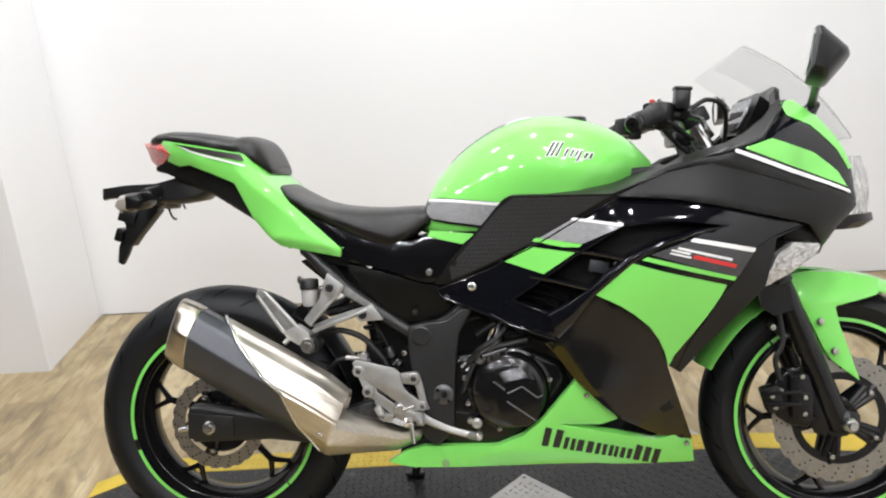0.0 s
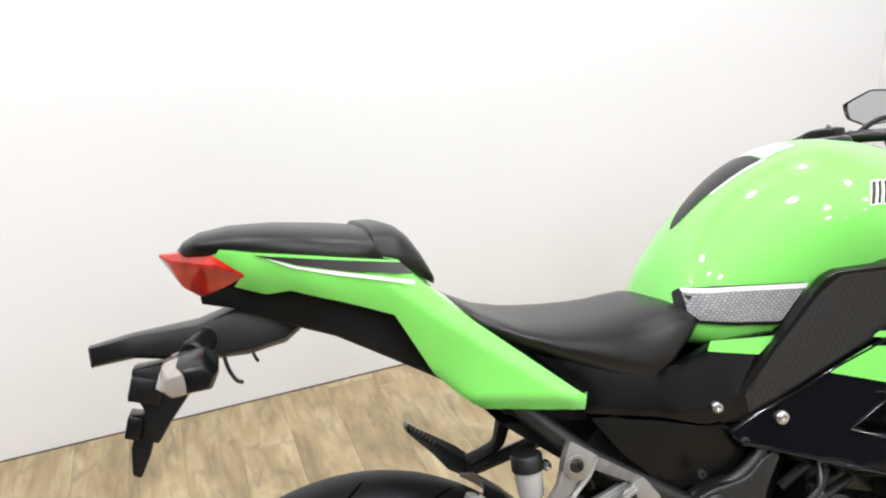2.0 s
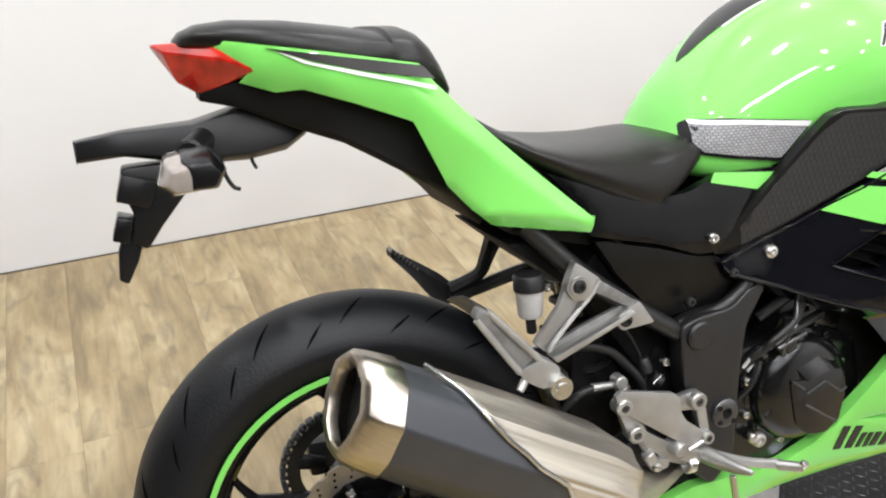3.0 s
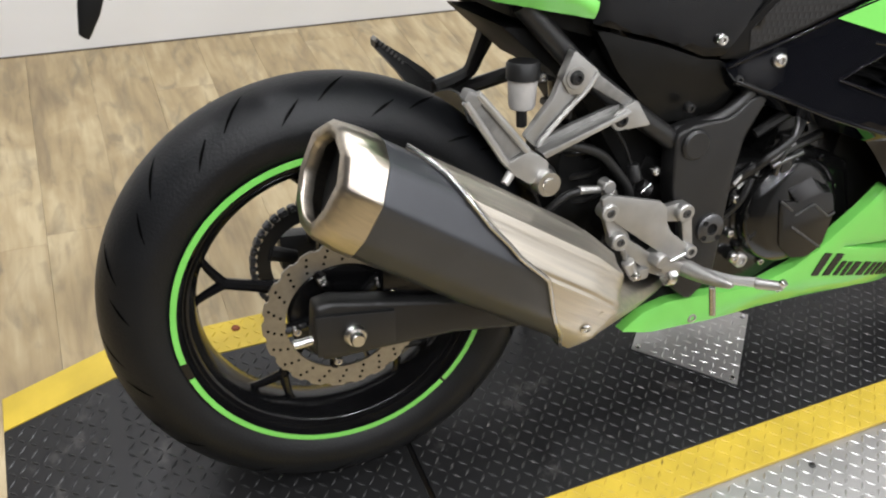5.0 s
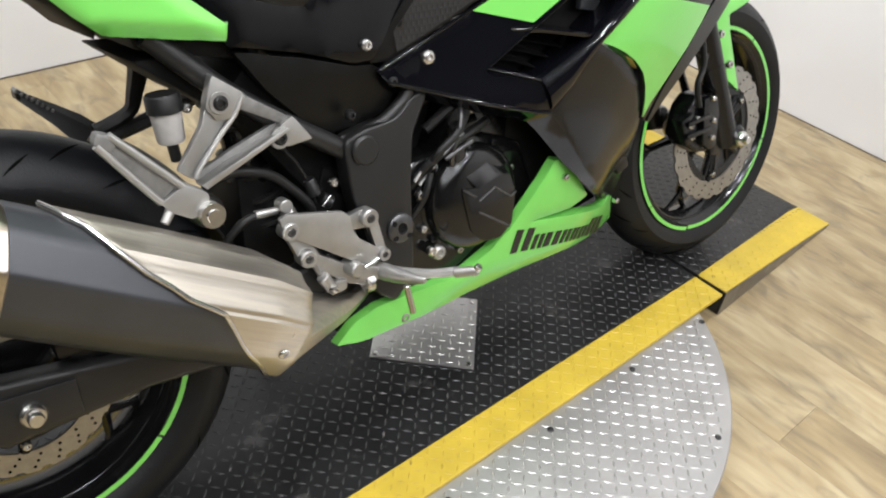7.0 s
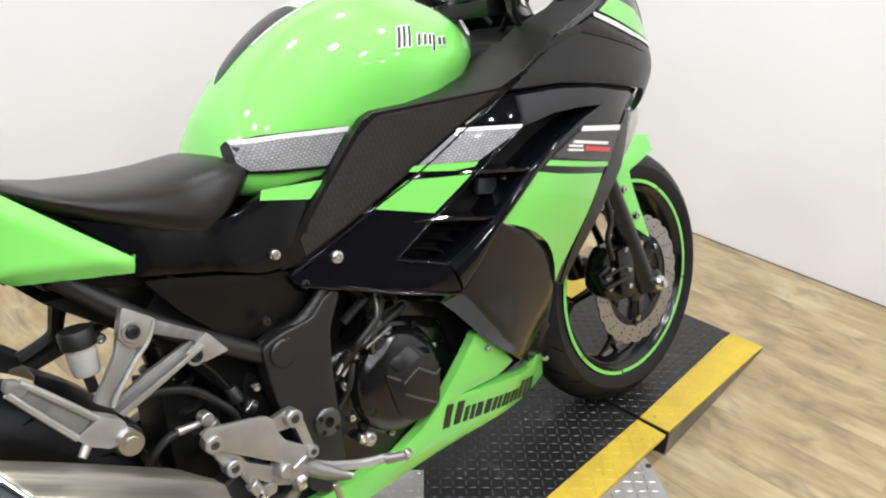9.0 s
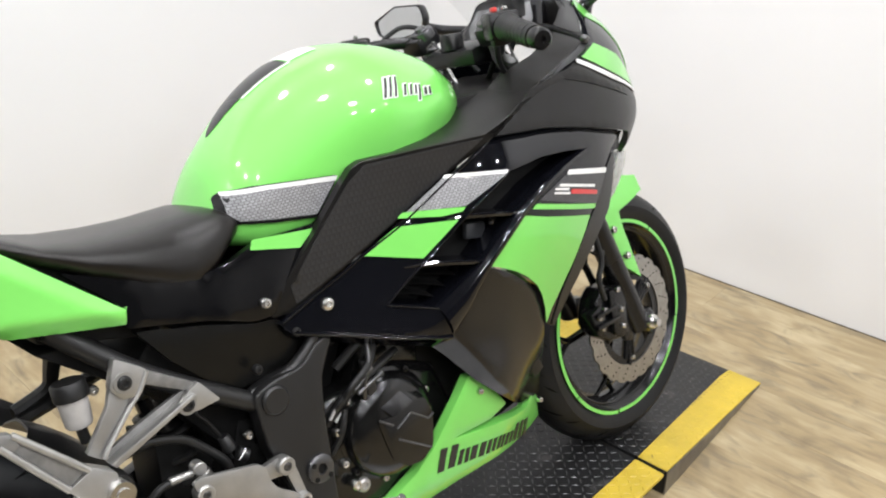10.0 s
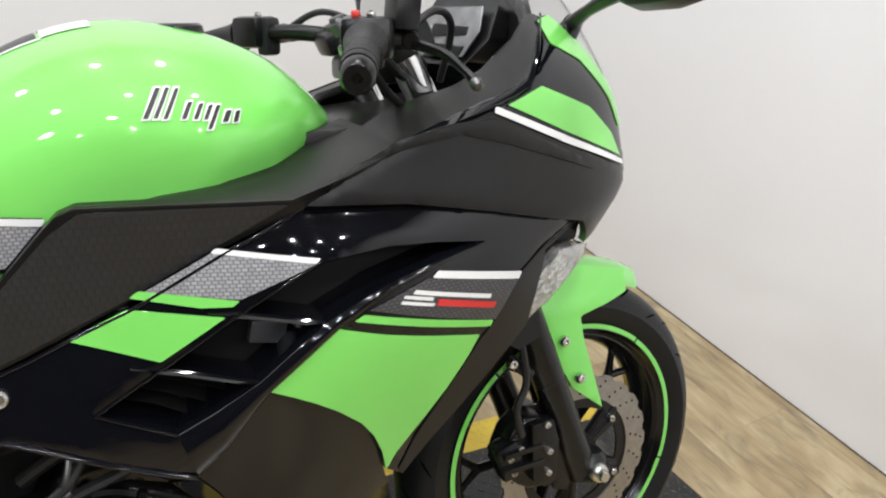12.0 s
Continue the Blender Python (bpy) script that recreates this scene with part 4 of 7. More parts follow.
part("pivot_cap", spin_bm([(1e-6, -0.153), (0.018, -0.153), (0.0215, -0.150), (0.0215, -0.142), (1e-6, -0.142)], (0.488, 0.0, 0.507), 32), FRAME, plate)
nut = part("swingarm_pivot_nut", spin_bm([(1e-6, -0.149), (0.0085, -0.149), (0.0090, -0.1535), (0.0185, -0.1535), (0.0225, -0.1505), (0.0225, -0.14), (1e-6, -0.14)], (0.532, 0.0, 0.375), 32), POLISH, plate, "dark cast pivot nut with sunk holes")
for hx, hz in ((0.520, 0.386), (0.520, 0.363), (0.544, 0.361)):
    part("nut_hole", spin_bm([(1e-6, -0.1537), (0.0030, -0.1537), (0.0042, -0.1541), (0.0042, -0.150), (1e-6, -0.150)], (hx, 0.0, hz), 16), UNDER, nut)
part("nut_core", spin_bm([(1e-6, -0.1495), (0.0082, -0.1495), (0.0082, -0.146), (1e-6, -0.146)], (0.536, 0.0, 0.374), 20), UNDER, nut)
part("frame_strut", tube_bm([(0.465, -0.125, 0.520), (0.525, -0.130, 0.531), (0.565, -0.134, 0.556), (0.586, -0.134, 0.583)], 0.010, 12), FRAME, plate)
part("subframe", prism_bm([(0.214, 0.677), (0.292, 0.668), (0.336, 0.613), (0.306, 0.597), (0.254, 0.642)], -0.10, 0.10, 0.006), UNDER, bike)

# -- tail
TAIL_LINE = [(-0.122, 0.967), (-0.088, 0.961), (0.011, 0.942), (0.106, 0.922), (0.122, 0.899), (0.156, 0.862), (0.183, 0.835), (0.321, 0.706), (0.318, 0.686), (0.183, 0.715), (0.155, 0.741), (0.128, 0.773), (0.107, 0.818), (0.089, 0.857), (0.03, 0.882), (-0.027, 0.903), (-0.056, 0.901), (-0.094, 0.915), (-0.079, 0.931), (-0.12, 0.96)]
tail = part("tail_fairing", panel_bm(TAIL_LINE, F_TAILSIDE, 0.03, 0.0065, 0, (), 0.0015, 0.0006), GREEN, bike, "lime green tail fairing")
part("tail_fairing", flipped(panel_bm(TAIL_LINE, F_TAIL, 0.03, 0.02, 0, (), 0.004, 0.002)), GREEN, bike)
decal("stripe", [(-0.051, 0.948), (-0.015, 0.933), (0.119, 0.896), (0.117, 0.892), (0.033, 0.915), (-0.025, 0.933)], F_TAIL, WHITE, tail)
decal("dark_flash", [(-0.064, 0.953), (0.106, 0.92), (0.118, 0.904), (0.034, 0.921), (-0.015, 0.935)], F_TAIL, DARKDECAL, tail)
rings = []
for x, w, zt, zb in ((-0.138, 0.035, 0.904, 0.895), (-0.10, 0.062, 0.915, 0.886), (-0.03, 0.088, 0.912, 0.853), (0.02, 0.100, 0.900, 0.832), (0.06, 0.108, 0.890, 0.807), (0.12, 0.114, 0.850, 0.768), (0.155, 0.112, 0.810, 0.744), (0.188, 0.106, 0.760, 0.704)):
    rings.append([(x, 0.016 - w, zt), (x, 0.016 + w, zt), (x, 0.016 + w, zb + 0.008), (x, 0.016 + w * 0.9, zb), (x, 0.016 - w * 0.9, zb), (x, 0.016 - w, zb + 0.008)])
part("undertail", loft_bm(rings), UNDER, bike, "matte black undertail tray")

lens = bmesh.new()
for x, y, z in ((-0.187, 0.034, 0.965), (-0.120, -0.029, 0.965), (-0.074, -0.082, 0.928), (-0.135, -0.010, 0.901), (-0.160, 0.012, 0.918), (-0.172, 0.010, 0.955), (-0.105, -0.060, 0.942), (-0.06, 0.034, 0.93)):
    lens.verts.new((x, y, z))
    lens.verts.new((x, 0.068 - y, z))
hull = bmesh.ops.convex_hull(lens, input=lens.verts)
bmesh.ops.delete(lens, geom=list({g for g in hull["geom_interior"] + hull["geom_unused"] if isinstance(g, bmesh.types.BMVert)}), context="VERTS")
part("tail_light", bevelled(lens, 0.0018, 1, 8), REDLENS, bike, "faceted red tail light", smooth=15)


def cushion(name, rows, parent, label, shift=lambda x: 0.0):
    """A padded seat: (x, top, edge, half width, crown) along its length."""
    rings = []
    for x, zt, ze, w, under in rows:
        ring = []
        m = shift(x)
        for i in range(21):
            a = math.pi * i / 20
            y = m - w * (abs(math.cos(a)) ** 0.55) * (1 if math.cos(a) > 0 else -1)
            z = ze + (zt - ze) * (math.sin(a) ** 0.75 if 0 < i < 20 else 0)
            ring.append((x, y, z))
        ring += [(x, m + w * 0.93, ze - under), (x, m, ze - under), (x, m - w * 0.93, ze - under)]
        rings.append(ring)
    return part(name, loft_bm(rings), VINYL, parent, label, smooth=60)


pad = cushion("pillion_seat", [(-0.158, 0.968, 0.964, 0.020, 0.003), (-0.150, 0.976, 0.964, 0.044, 0.004), (-0.130, 0.984, 0.963, 0.064, 0.005), (-0.09, 0.987, 0.958, 0.090, 0.006), (-0.03, 0.982, 0.947, 0.116, 0.008), (0.04, 0.970, 0.932, 0.132, 0.01), (0.082, 0.961, 0.922, 0.134, 0.01),
                               (0.084, 0.966, 0.921, 0.136, 0.01), (0.106, 0.965, 0.916, 0.134, 0.01), (0.122, 0.958, 0.909, 0.128, 0.01), (0.134, 0.946, 0.903, 0.120, 0.01), (0.145, 0.926, 0.896, 0.110, 0.01), (0.153, 0.907, 0.889, 0.100, 0.01), (0.158, 0.892, 0.884, 0.092, 0.008)], bike, "black vinyl pillion seat pad", line_at([(-0.1, 0.032), (0.08, 0.022), (0.18, 0.004)]))
rings = []
for x, z, rise in ((0.088, 0.927, 0.0), (0.106, 0.920, 0.003), (0.122, 0.898, 0.008), (0.156, 0.861, 0.008), (0.183, 0.834, 0.006), (0.205, 0.812, 0.002)):
    y = F_TAILSIDE(x, z) + 0.004
    rings.append([(x, y, z), (x + 0.002, y + 0.022, z + rise * 0.55), (x + 0.004, y + 0.060, z + rise), (x + 0.004, 0.03, z + rise * 1.1), (x + 0.004, 0.10, z + rise), (x, 0.16, z)])
part("tail_deck", loft_bm(rings, False, False), GREEN, bike, "lime green tail shelf between the seats", smooth=40)
cushion("rider_seat", [(0.172, 0.850, 0.846, 0.075, 0.004), (0.182, 0.851, 0.836, 0.110, 0.008), (0.205, 0.835, 0.818, 0.132, 0.010), (0.25, 0.810, 0.794, 0.142, 0.012), (0.30, 0.797, 0.768, 0.146, 0.014), (0.36, 0.790, 0.741, 0.146, 0.016), (0.405, 0.788, 0.720, 0.141, 0.016), (0.43, 0.788, 0.711, 0.137, 0.014), (0.46, 0.789, 0.724, 0.132, 0.012), (0.49, 0.789, 0.744, 0.123, 0.010), (0.508, 0.784, 0.755, 0.114, 0.010), (0.520, 0.770, 0.759, 0.102, 0.008)], bike, "black vinyl rider seat")
side = part("side_cover", panel_bm([(0.261, 0.772), (0.316, 0.748), (0.378, 0.727), (0.427, 0.713), (0.477, 0.716), (0.521, 0.731), (0.565, 0.733), (0.624, 0.732), (0.611, 0.721), (0.552, 0.662), (0.523, 0.623), (0.492, 0.624), (0.425, 0.651), (0.318, 0.68), (0.32, 0.709)], F_SIDE, 0.02, 0.013), SIDEGLOSS, bike, "gloss black side cover below the seat")
part("side_cover", flipped(panel_bm([(0.261, 0.772), (0.316, 0.748), (0.378, 0.727), (0.427, 0.713), (0.477, 0.716), (0.521, 0.731), (0.565, 0.733), (0.624, 0.732), (0.611, 0.721), (0.552, 0.662), (0.523, 0.623), (0.492, 0.624), (0.425, 0.651), (0.318, 0.68), (0.32, 0.709)], F_SIDE, 0.02, 0.02)), SIDEGLOSS, bike)
decal("flash", [(0.517, 0.737), (0.616, 0.726), (0.586, 0.705), (0.51, 0.724)], F_SIDE, GREEN, side, label="green flash decal")
low = part("lower_side_cover", panel_bm([(0.328, 0.67), (0.424, 0.644), (0.492, 0.62), (0.525, 0.615), (0.554, 0.594), (0.56, 0.571), (0.544, 0.543), (0.487, 0.534), (0.449, 0.533), (0.419, 0.556), (0.366, 0.613)], F_SIDE, 0.02, 0.013, -0.004), SIDEPL, bike, "matte black lower side cover")
bolt((0.476, -0.139, 0.558), 0.0075, low, FRAME)
bolt((0.547, -0.141, 0.589), 0.0075, low, FRAME)
bolt((0.511, -0.141, 0.646), 0.0085, side)

# -- tank
rings = []
N = 40
for i in range(N + 1):
    x = 0.490 + (1.010 - 0.490) * (0.5 - 0.5 * math.cos(math.pi * i / N))
    lo, hi, w = TANK_LOW(x), TANK_TOP(x), TANK_HALF(x)
    prof = []
    for k in range(17):
        t = 1 - (1 - k / 16) ** 2 if k else 0.0
        prof.append((w * TANK_TUCK(x, t) * (max(0.0, 1 - t ** 2.9)) ** 0.52, lo - 0.02 + t * (hi - lo + 0.02)))
    ring = [(x, -prof[0][0] * 0.8, prof[0][1] - 0.012)] + [(x, -y, z) for y, z in prof] + [(x, y, z) for y, z in reversed(prof[:-1])] + [(x, prof[0][0] * 0.8, prof[0][1] - 0.012)]
    rings.append(ring)
tank = part("fuel_tank", loft_bm(rings), GREEN, bike, "lime green fuel tank", smooth=80)
decal("scoop", [(0.506, 0.799), (0.513, 0.806), (0.544, 0.807), (0.67, 0.793), (0.666, 0.783), (0.628, 0.739), (0.56, 0.749), (0.514, 0.759), (0.499, 0.778)], F_TANK, SATIN, tank, 0.0058, soft=0.004, step=0.005)
weave = decal("weave_decal", [(0.511, 0.8), (0.564, 0.797), (0.664, 0.784), (0.628, 0.744), (0.561, 0.754), (0.518, 0.762), (0.507, 0.775)], F_TANK, CARBON, tank, 0.0070, "silver hexagon weave decal", step=0.008)
decal("stripe", [(0.512, 0.806), (0.566, 0.803), (0.67, 0.792), (0.666, 0.785), (0.564, 0.797), (0.511, 0.8)], F_TANK, WHITE, tank, 0.0074, step=0.006)


# -- frame cover and fairing
COVER = [(0.52, 0.618), (0.548, 0.66), (0.62, 0.735), (0.662, 0.783), (0.677, 0.799), (0.694, 0.806), (0.897, 0.803), (0.921, 0.799), (0.828, 0.754), (0.734, 0.701), (0.636, 0.654), (0.548, 0.616)]
midc = part("frame_cover", panel_bm(COVER, F_MID, 0.02, 0.013, 0.002, (), 0.003), COWL, bike, "matte black frame cover with an embossed weave")
decal("embossed_weave", [(0.556, 0.655), (0.625, 0.733), (0.668, 0.780), (0.698, 0.801), (0.893, 0.798), (0.823, 0.757), (0.734, 0.705), (0.636, 0.659), (0.56, 0.627)], F_MID, WEAVE, midc, 0.0030)
part("frame_cover", flipped(panel_bm(COVER, F_MID, 0.02, 0.02, 0.002, (), 0.003)), COWL, bike)
# the cover's shoulder, folding in from its crease to the tank
rings = []
for (x, z), (xi, yi, zi) in zip([(0.680, 0.800), (0.694, 0.806), (0.76, 0.805), (0.83, 0.804), (0.897, 0.803), (0.955, 0.824), (1.019, 0.846)],
                                [(0.686, -0.130, 0.784), (0.706, -0.128, 0.790), (0.775, -0.130, 0.798), (0.850, -0.122, 0.812), (0.915, -0.106, 0.828), (0.968, -0.082, 0.846), (1.022, -0.062, 0.862)]):
    y = F_MID(x, z) if x < 0.9 else F_COWL(x, z)
    c, t = Vector((x, y - 0.001, z)), Vector((xi, yi, zi))
    m = c.lerp(t, 0.5) + Vector((0, 0, 0.004))
    rings.append([c + Vector((0, 0.004, -0.010)), c, c.lerp(t, 0.06) + Vector((0, 0, 0.0025)), m, t, t + Vector((0, 0.01, -0.02))])
shoulder = loft_bm(rings, False, False)
part("cover_shoulder", shoulder.copy(), PLASTIC, bike, "dull black cover shoulder beside the tank", smooth=32)
part("cover_shoulder", flipped(shoulder), PLASTIC, bike, smooth=32)
FAIR_LINE = [(0.525, 0.608), (0.636, 0.65), (0.734, 0.697), (0.827, 0.752), (0.913, 0.796), (1.03, 0.788), (1.141, 0.766), (1.298, 0.727), (1.224, 0.702), (1.204, 0.6), (1.145, 0.54), (1.074, 0.467), (1.037, 0.42)] + [(1.012, 0.437), (1.002, 0.471), (0.987, 0.502), (0.968, 0.528), (0.937, 0.555), (0.91, 0.573), (0.884, 0.587), (0.859, 0.598)] + [(0.809, 0.531), (0.779, 0.5), (0.686, 0.53), (0.62, 0.557), (0.541, 0.587)]
GILL = [(0.690, 0.584), (0.767, 0.638), (0.822, 0.678), (0.874, 0.712), (0.918, 0.738), (0.998, 0.744), (1.06, 0.740), (1.125, 0.731), (1.06, 0.722), (0.99, 0.705), (0.923, 0.674), (0.887, 0.644), (0.849, 0.610), (0.806, 0.580), (0.765, 0.556)]
fair = part("side_fairing", panel_bm(FAIR_LINE, F_FAIR, 0.022, 0.011, 0, (GILL,), 0.0025), GLOSS, bike, "gloss black side fairing with an open gill")
part("side_fairing", flipped(panel_bm(FAIR_LINE, F_FAIR, 0.022, 0.02)), GLOSS, bike)
back = part("gill_backing", panel_bm([(0.935, 0.756), (1.126, 0.745), (1.142, 0.719), (0.771, 0.515), (0.663, 0.573), (0.729, 0.642)], F_FAIR, 0.004, 0.02, -0.062), UNDER, fair)
gx, gz = sum(p[0] for p in GILL) / len(GILL), sum(p[1] for p in GILL) / len(GILL)
part("gill_wall", loft_bm([[(x + (gx - x) * k, F_FAIR(x, z) + d, z + (gz - z) * k) for x, z in GILL] for d, k in ((0.001, -0.002), (0.012, 0.01), (0.060, 0.05))], True, False), GLOSS, fair, smooth=25)
# rounded ridge between the gill and the painted flank: its edge at the gill, its far edge, its height
RIDGE = (((0.765, 0.556), (0.783, 0.504), 0.008), ((0.806, 0.580), (0.812, 0.533), 0.008), ((0.849, 0.610), (0.857, 0.594), 0.0070), ((0.887, 0.644), (0.899, 0.631), 0.0060), ((0.923, 0.674), (0.935, 0.662), 0.0050), ((0.99, 0.705), (0.998, 0.695), 0.0042), ((1.06, 0.722), (1.064, 0.716), 0.003), ((1.122, 0.731), (1.124, 0.729), 0.0012))
rings = []
for (x0, z0), (x1, z1), h in RIDGE:
    ring = [(x0 - 0.0012, F_FAIR(x0, z0) + 0.012, z0 + 0.0014)]
    for q in (0.0, 0.12, 0.28, 0.45, 0.62, 0.8, 0.92, 1.0):
        px, pz = x0 + (x1 - x0) * q, z0 + (z1 - z0) * q
        ring.append((px, F_FAIR(px, pz) - 0.0010 - h * (4 * q * (1 - q)) ** 0.8, pz))
    rings.append(ring)
part("gill_ridge", loft_bm(rings, False, False), GLOSS, fair, smooth=60)
# rounded edges of the gloss panel and of the gill
for name, pts, r in (("panel_edge", [(0.529, 0.608), (0.636, 0.648), (0.734, 0.695), (0.827, 0.750), (0.911, 0.794)], 0.0022), ("panel_edge", [(0.541, 0.589), (0.62, 0.5585), (0.686, 0.5315), (0.762, 0.507), (0.781, 0.502)], 0.0030), ("gill_edge", [(0.918, 0.738), (0.874, 0.712), (0.822, 0.678), (0.767, 0.638), (0.690, 0.584)], 0.0016), ("gill_edge", [(0.690, 0.584), (0.728, 0.570), (0.765, 0.556)], 0.0020)):
    line = [Vector(a).lerp(Vector(b), j / 6) for a, b in zip(pts, pts[1:]) for j in range(6)] + [Vector(pts[-1])]
    part(name, tube_bm([(x, F_FAIR(x, z) - 0.0006, z) for x, z in line], r, 10, 1), GLOSS, fair)


def ledge(name, pts, height, deep, material):
    """A thin shelf across the gill: its front edge through (x, z) places, its back edge deep inside."""
    sections = []
    for x, z in pts:
        y = F_FAIR(x, z)
        sections.append([(x, y + 0.001, z + height * 0.35), (x, y - 0.0015, z), (x, y + 0.001, z - height * 0.65), (x + 0.006, y + deep, z - height * 0.4), (x + 0.006, y + deep, z + 0.004)])
    return part(name, loft_bm(sections), material, fair, smooth=30)


ledge("gill_bar", [(0.806, 0.690), (0.845, 0.686), (0.888, 0.678), (0.928, 0.668), (0.948, 0.662)], 0.007, 0.05, GLOSS)
ledge("gill_bar", [(0.728, 0.634), (0.772, 0.628), (0.815, 0.618), (0.862, 0.606)], 0.007, 0.05, GLOSS)
part("gill_block", box_bm((0.872, -0.198, 0.652), (0.042, 0.012, 0.026), Matrix.Rotation(0.2, 3, "Y"), 0.004), MUFF, fair)
for k in range(3):
    ledge("gill_fin", [(0.742 - 0.016 * k, 0.615 - 0.012 * k), (0.782 - 0.016 * k, 0.605 - 0.012 * k), (0.822 - 0.020 * k, 0.592 - 0.013 * k)], 0.003, 0.024, UNDER).location.y = 0.034
bolt((0.907, -0.210, 0.657), 0.008, fair)
decal("weave_decal", [(0.816, 0.752), (0.915, 0.737), (0.837, 0.703), (0.75, 0.715)], F_FAIR, CARBON, fair, 0.002, "silver hexagon weave decal")
decal("stripe", [(0.82, 0.757), (0.919, 0.742), (0.914, 0.737), (0.815, 0.752)], F_FAIR, WHITE, fair, 0.0026)
decal("green_line", [(0.744, 0.716), (0.837, 0.702), (0.83, 0.696), (0.799, 0.696), (0.735, 0.709)], F_FAIR, GREEN, fair)
decal("green_flash", [(0.673, 0.667), (0.731, 0.697), (0.822, 0.685), (0.757, 0.64)], F_FAIR, GREEN, fair)
decal("weave_decal", [(0.969, 0.678), (1.041, 0.702), (1.178, 0.674), (1.147, 0.625), (1.057, 0.651)], F_FAIR, CARBON_DARK, fair, 0.002, "dark hexagon weave decal")
decal("stripe", [(1.055, 0.709), (1.182, 0.683), (1.178, 0.674), (1.047, 0.702)], F_FAIR, WHITE, fair, 0.0026)
decal("green_line", [(0.962, 0.674), (1.057, 0.648), (1.144, 0.625), (1.14, 0.617), (1.052, 0.64), (0.951, 0.668)], F_FAIR, GREEN, fair)
decal("green_flash", [(0.859, 0.598), (0.884, 0.587), (0.91, 0.573), (0.937, 0.555), (0.968, 0.528), (0.987, 0.502), (1.002, 0.471), (1.012, 0.437), (1.023, 0.461), (1.051, 0.497), (1.086, 0.543), (1.113, 0.585), (1.125, 0.609), (1.039, 0.631), (0.987, 0.645), (0.933, 0.662), (0.897, 0.632)], F_FAIR, GREEN, fair, 0.0018, step=0.008)
decal("front_trim", [(1.182, 0.682), (1.217, 0.702), (1.301, 0.727), (1.227, 0.7), (1.207, 0.6), (1.148, 0.54), (1.076, 0.467), (1.037, 0.42), (1.031, 0.43), (1.05, 0.481), (1.126, 0.6), (1.142, 0.616), (1.149, 0.627)], F_FAIR, MATTE, fair, 0.0022, "matte black edge trim")
# edition mark: plain bars
decal("mark_bar", [(1.025, 0.692), (1.133, 0.664), (1.132, 0.659), (1.021, 0.688)], F_FAIR, WHITE, fair, 0.0034, soft=0.0005)
decal("mark_bar", [(1.011, 0.688), (1.048, 0.679), (1.046, 0.675), (1.009, 0.685)], F_FAIR, WHITE, fair, 0.0034, soft=0.0005)
decal("mark_bar", [(1.008, 0.682), (1.05, 0.671), (1.047, 0.668), (1.005, 0.679)], F_FAIR, WHITE, fair, 0.0034, soft=0.0005)
decal("mark_bar", [(1.056, 0.675), (1.143, 0.651), (1.14, 0.644), (1.052, 0.668)], F_FAIR, REDDECAL, fair, 0.0034, soft=0.0005)
# the fairing's underside and the duct's rear face: one bevel that runs along both lower edges
RETURN = [((0.530, 0.600), (0.0, 0.010, -0.006)), ((0.541, 0.588), (0.0, 0.022, -0.012)), ((0.62, 0.5575), (0.0, 0.028, -0.016)), ((0.686, 0.531), (0.0, 0.030, -0.017)), ((0.762, 0.506), (-0.012, 0.028, -0.014)), ((0.781, 0.500), (-0.025, 0.024, -0.010))]
rings = []
for (x, z), (dx, dy, dz) in RETURN:
    p = Vector((x, F_FAIR(x, z), z))
    q = p + Vector((dx, dy, dz))
    rings.append([p + Vector((0, -0.001, 0.002)), p + Vector((0, -0.0015, -0.001)), q, q + Vector((0.004, 0.008, 0.004))])
part("fairing_return", loft_bm(rings, False, False), GLOSS, fair, smooth=25)
bolt((0.604, -0.150, 0.613), 0.0105, fair)
duct = part("fairing_duct", panel_bm([(0.86, 0.596), (0.887, 0.581), (0.914, 0.566), (0.942, 0.546), (0.973, 0.52), (0.991, 0.495), (1.003, 0.467), (1.012, 0.433)] + [(1.05, 0.332), (1.085, 0.241), (1.001, 0.266), (0.913, 0.322), (0.841, 0.413), (0.8, 0.477), (0.78, 0.501), (0.809, 0.531)], F_DUCT, 0.01, 0.012), SCUFFED, bike, "gloss black scooped duct panel")
part("fairing_duct", flipped(panel_bm([(0.86, 0.596), (0.887, 0.581), (0.914, 0.566), (0.942, 0.546), (0.973, 0.52), (0.991, 0.495), (1.003, 0.467), (1.012, 0.433)] + [(1.05, 0.332), (1.085, 0.241), (1.001, 0.266), (0.913, 0.322), (0.841, 0.413), (0.8, 0.477), (0.78, 0.501), (0.809, 0.531)], F_DUCT, 0.01, 0.03)), GLOSS, bike)
rings = []
for (x, z), w in (((0.781, 0.500), 1.0), ((0.800, 0.477), 0.95), ((0.841, 0.413), 0.72), ((0.88, 0.364), 0.42), ((0.912, 0.325), 0.06)):
    p = Vector((x, F_DUCT(x, z), z))
    q = p + Vector((-0.025, 0.024, -0.010)) * w
    rings.append([p + Vector((0.001, -0.001, 0)), q, q + Vector((0.004, 0.008, 0.003))])
part("duct_edge", loft_bm(rings, False, False), GLOSS, duct, smooth=25)
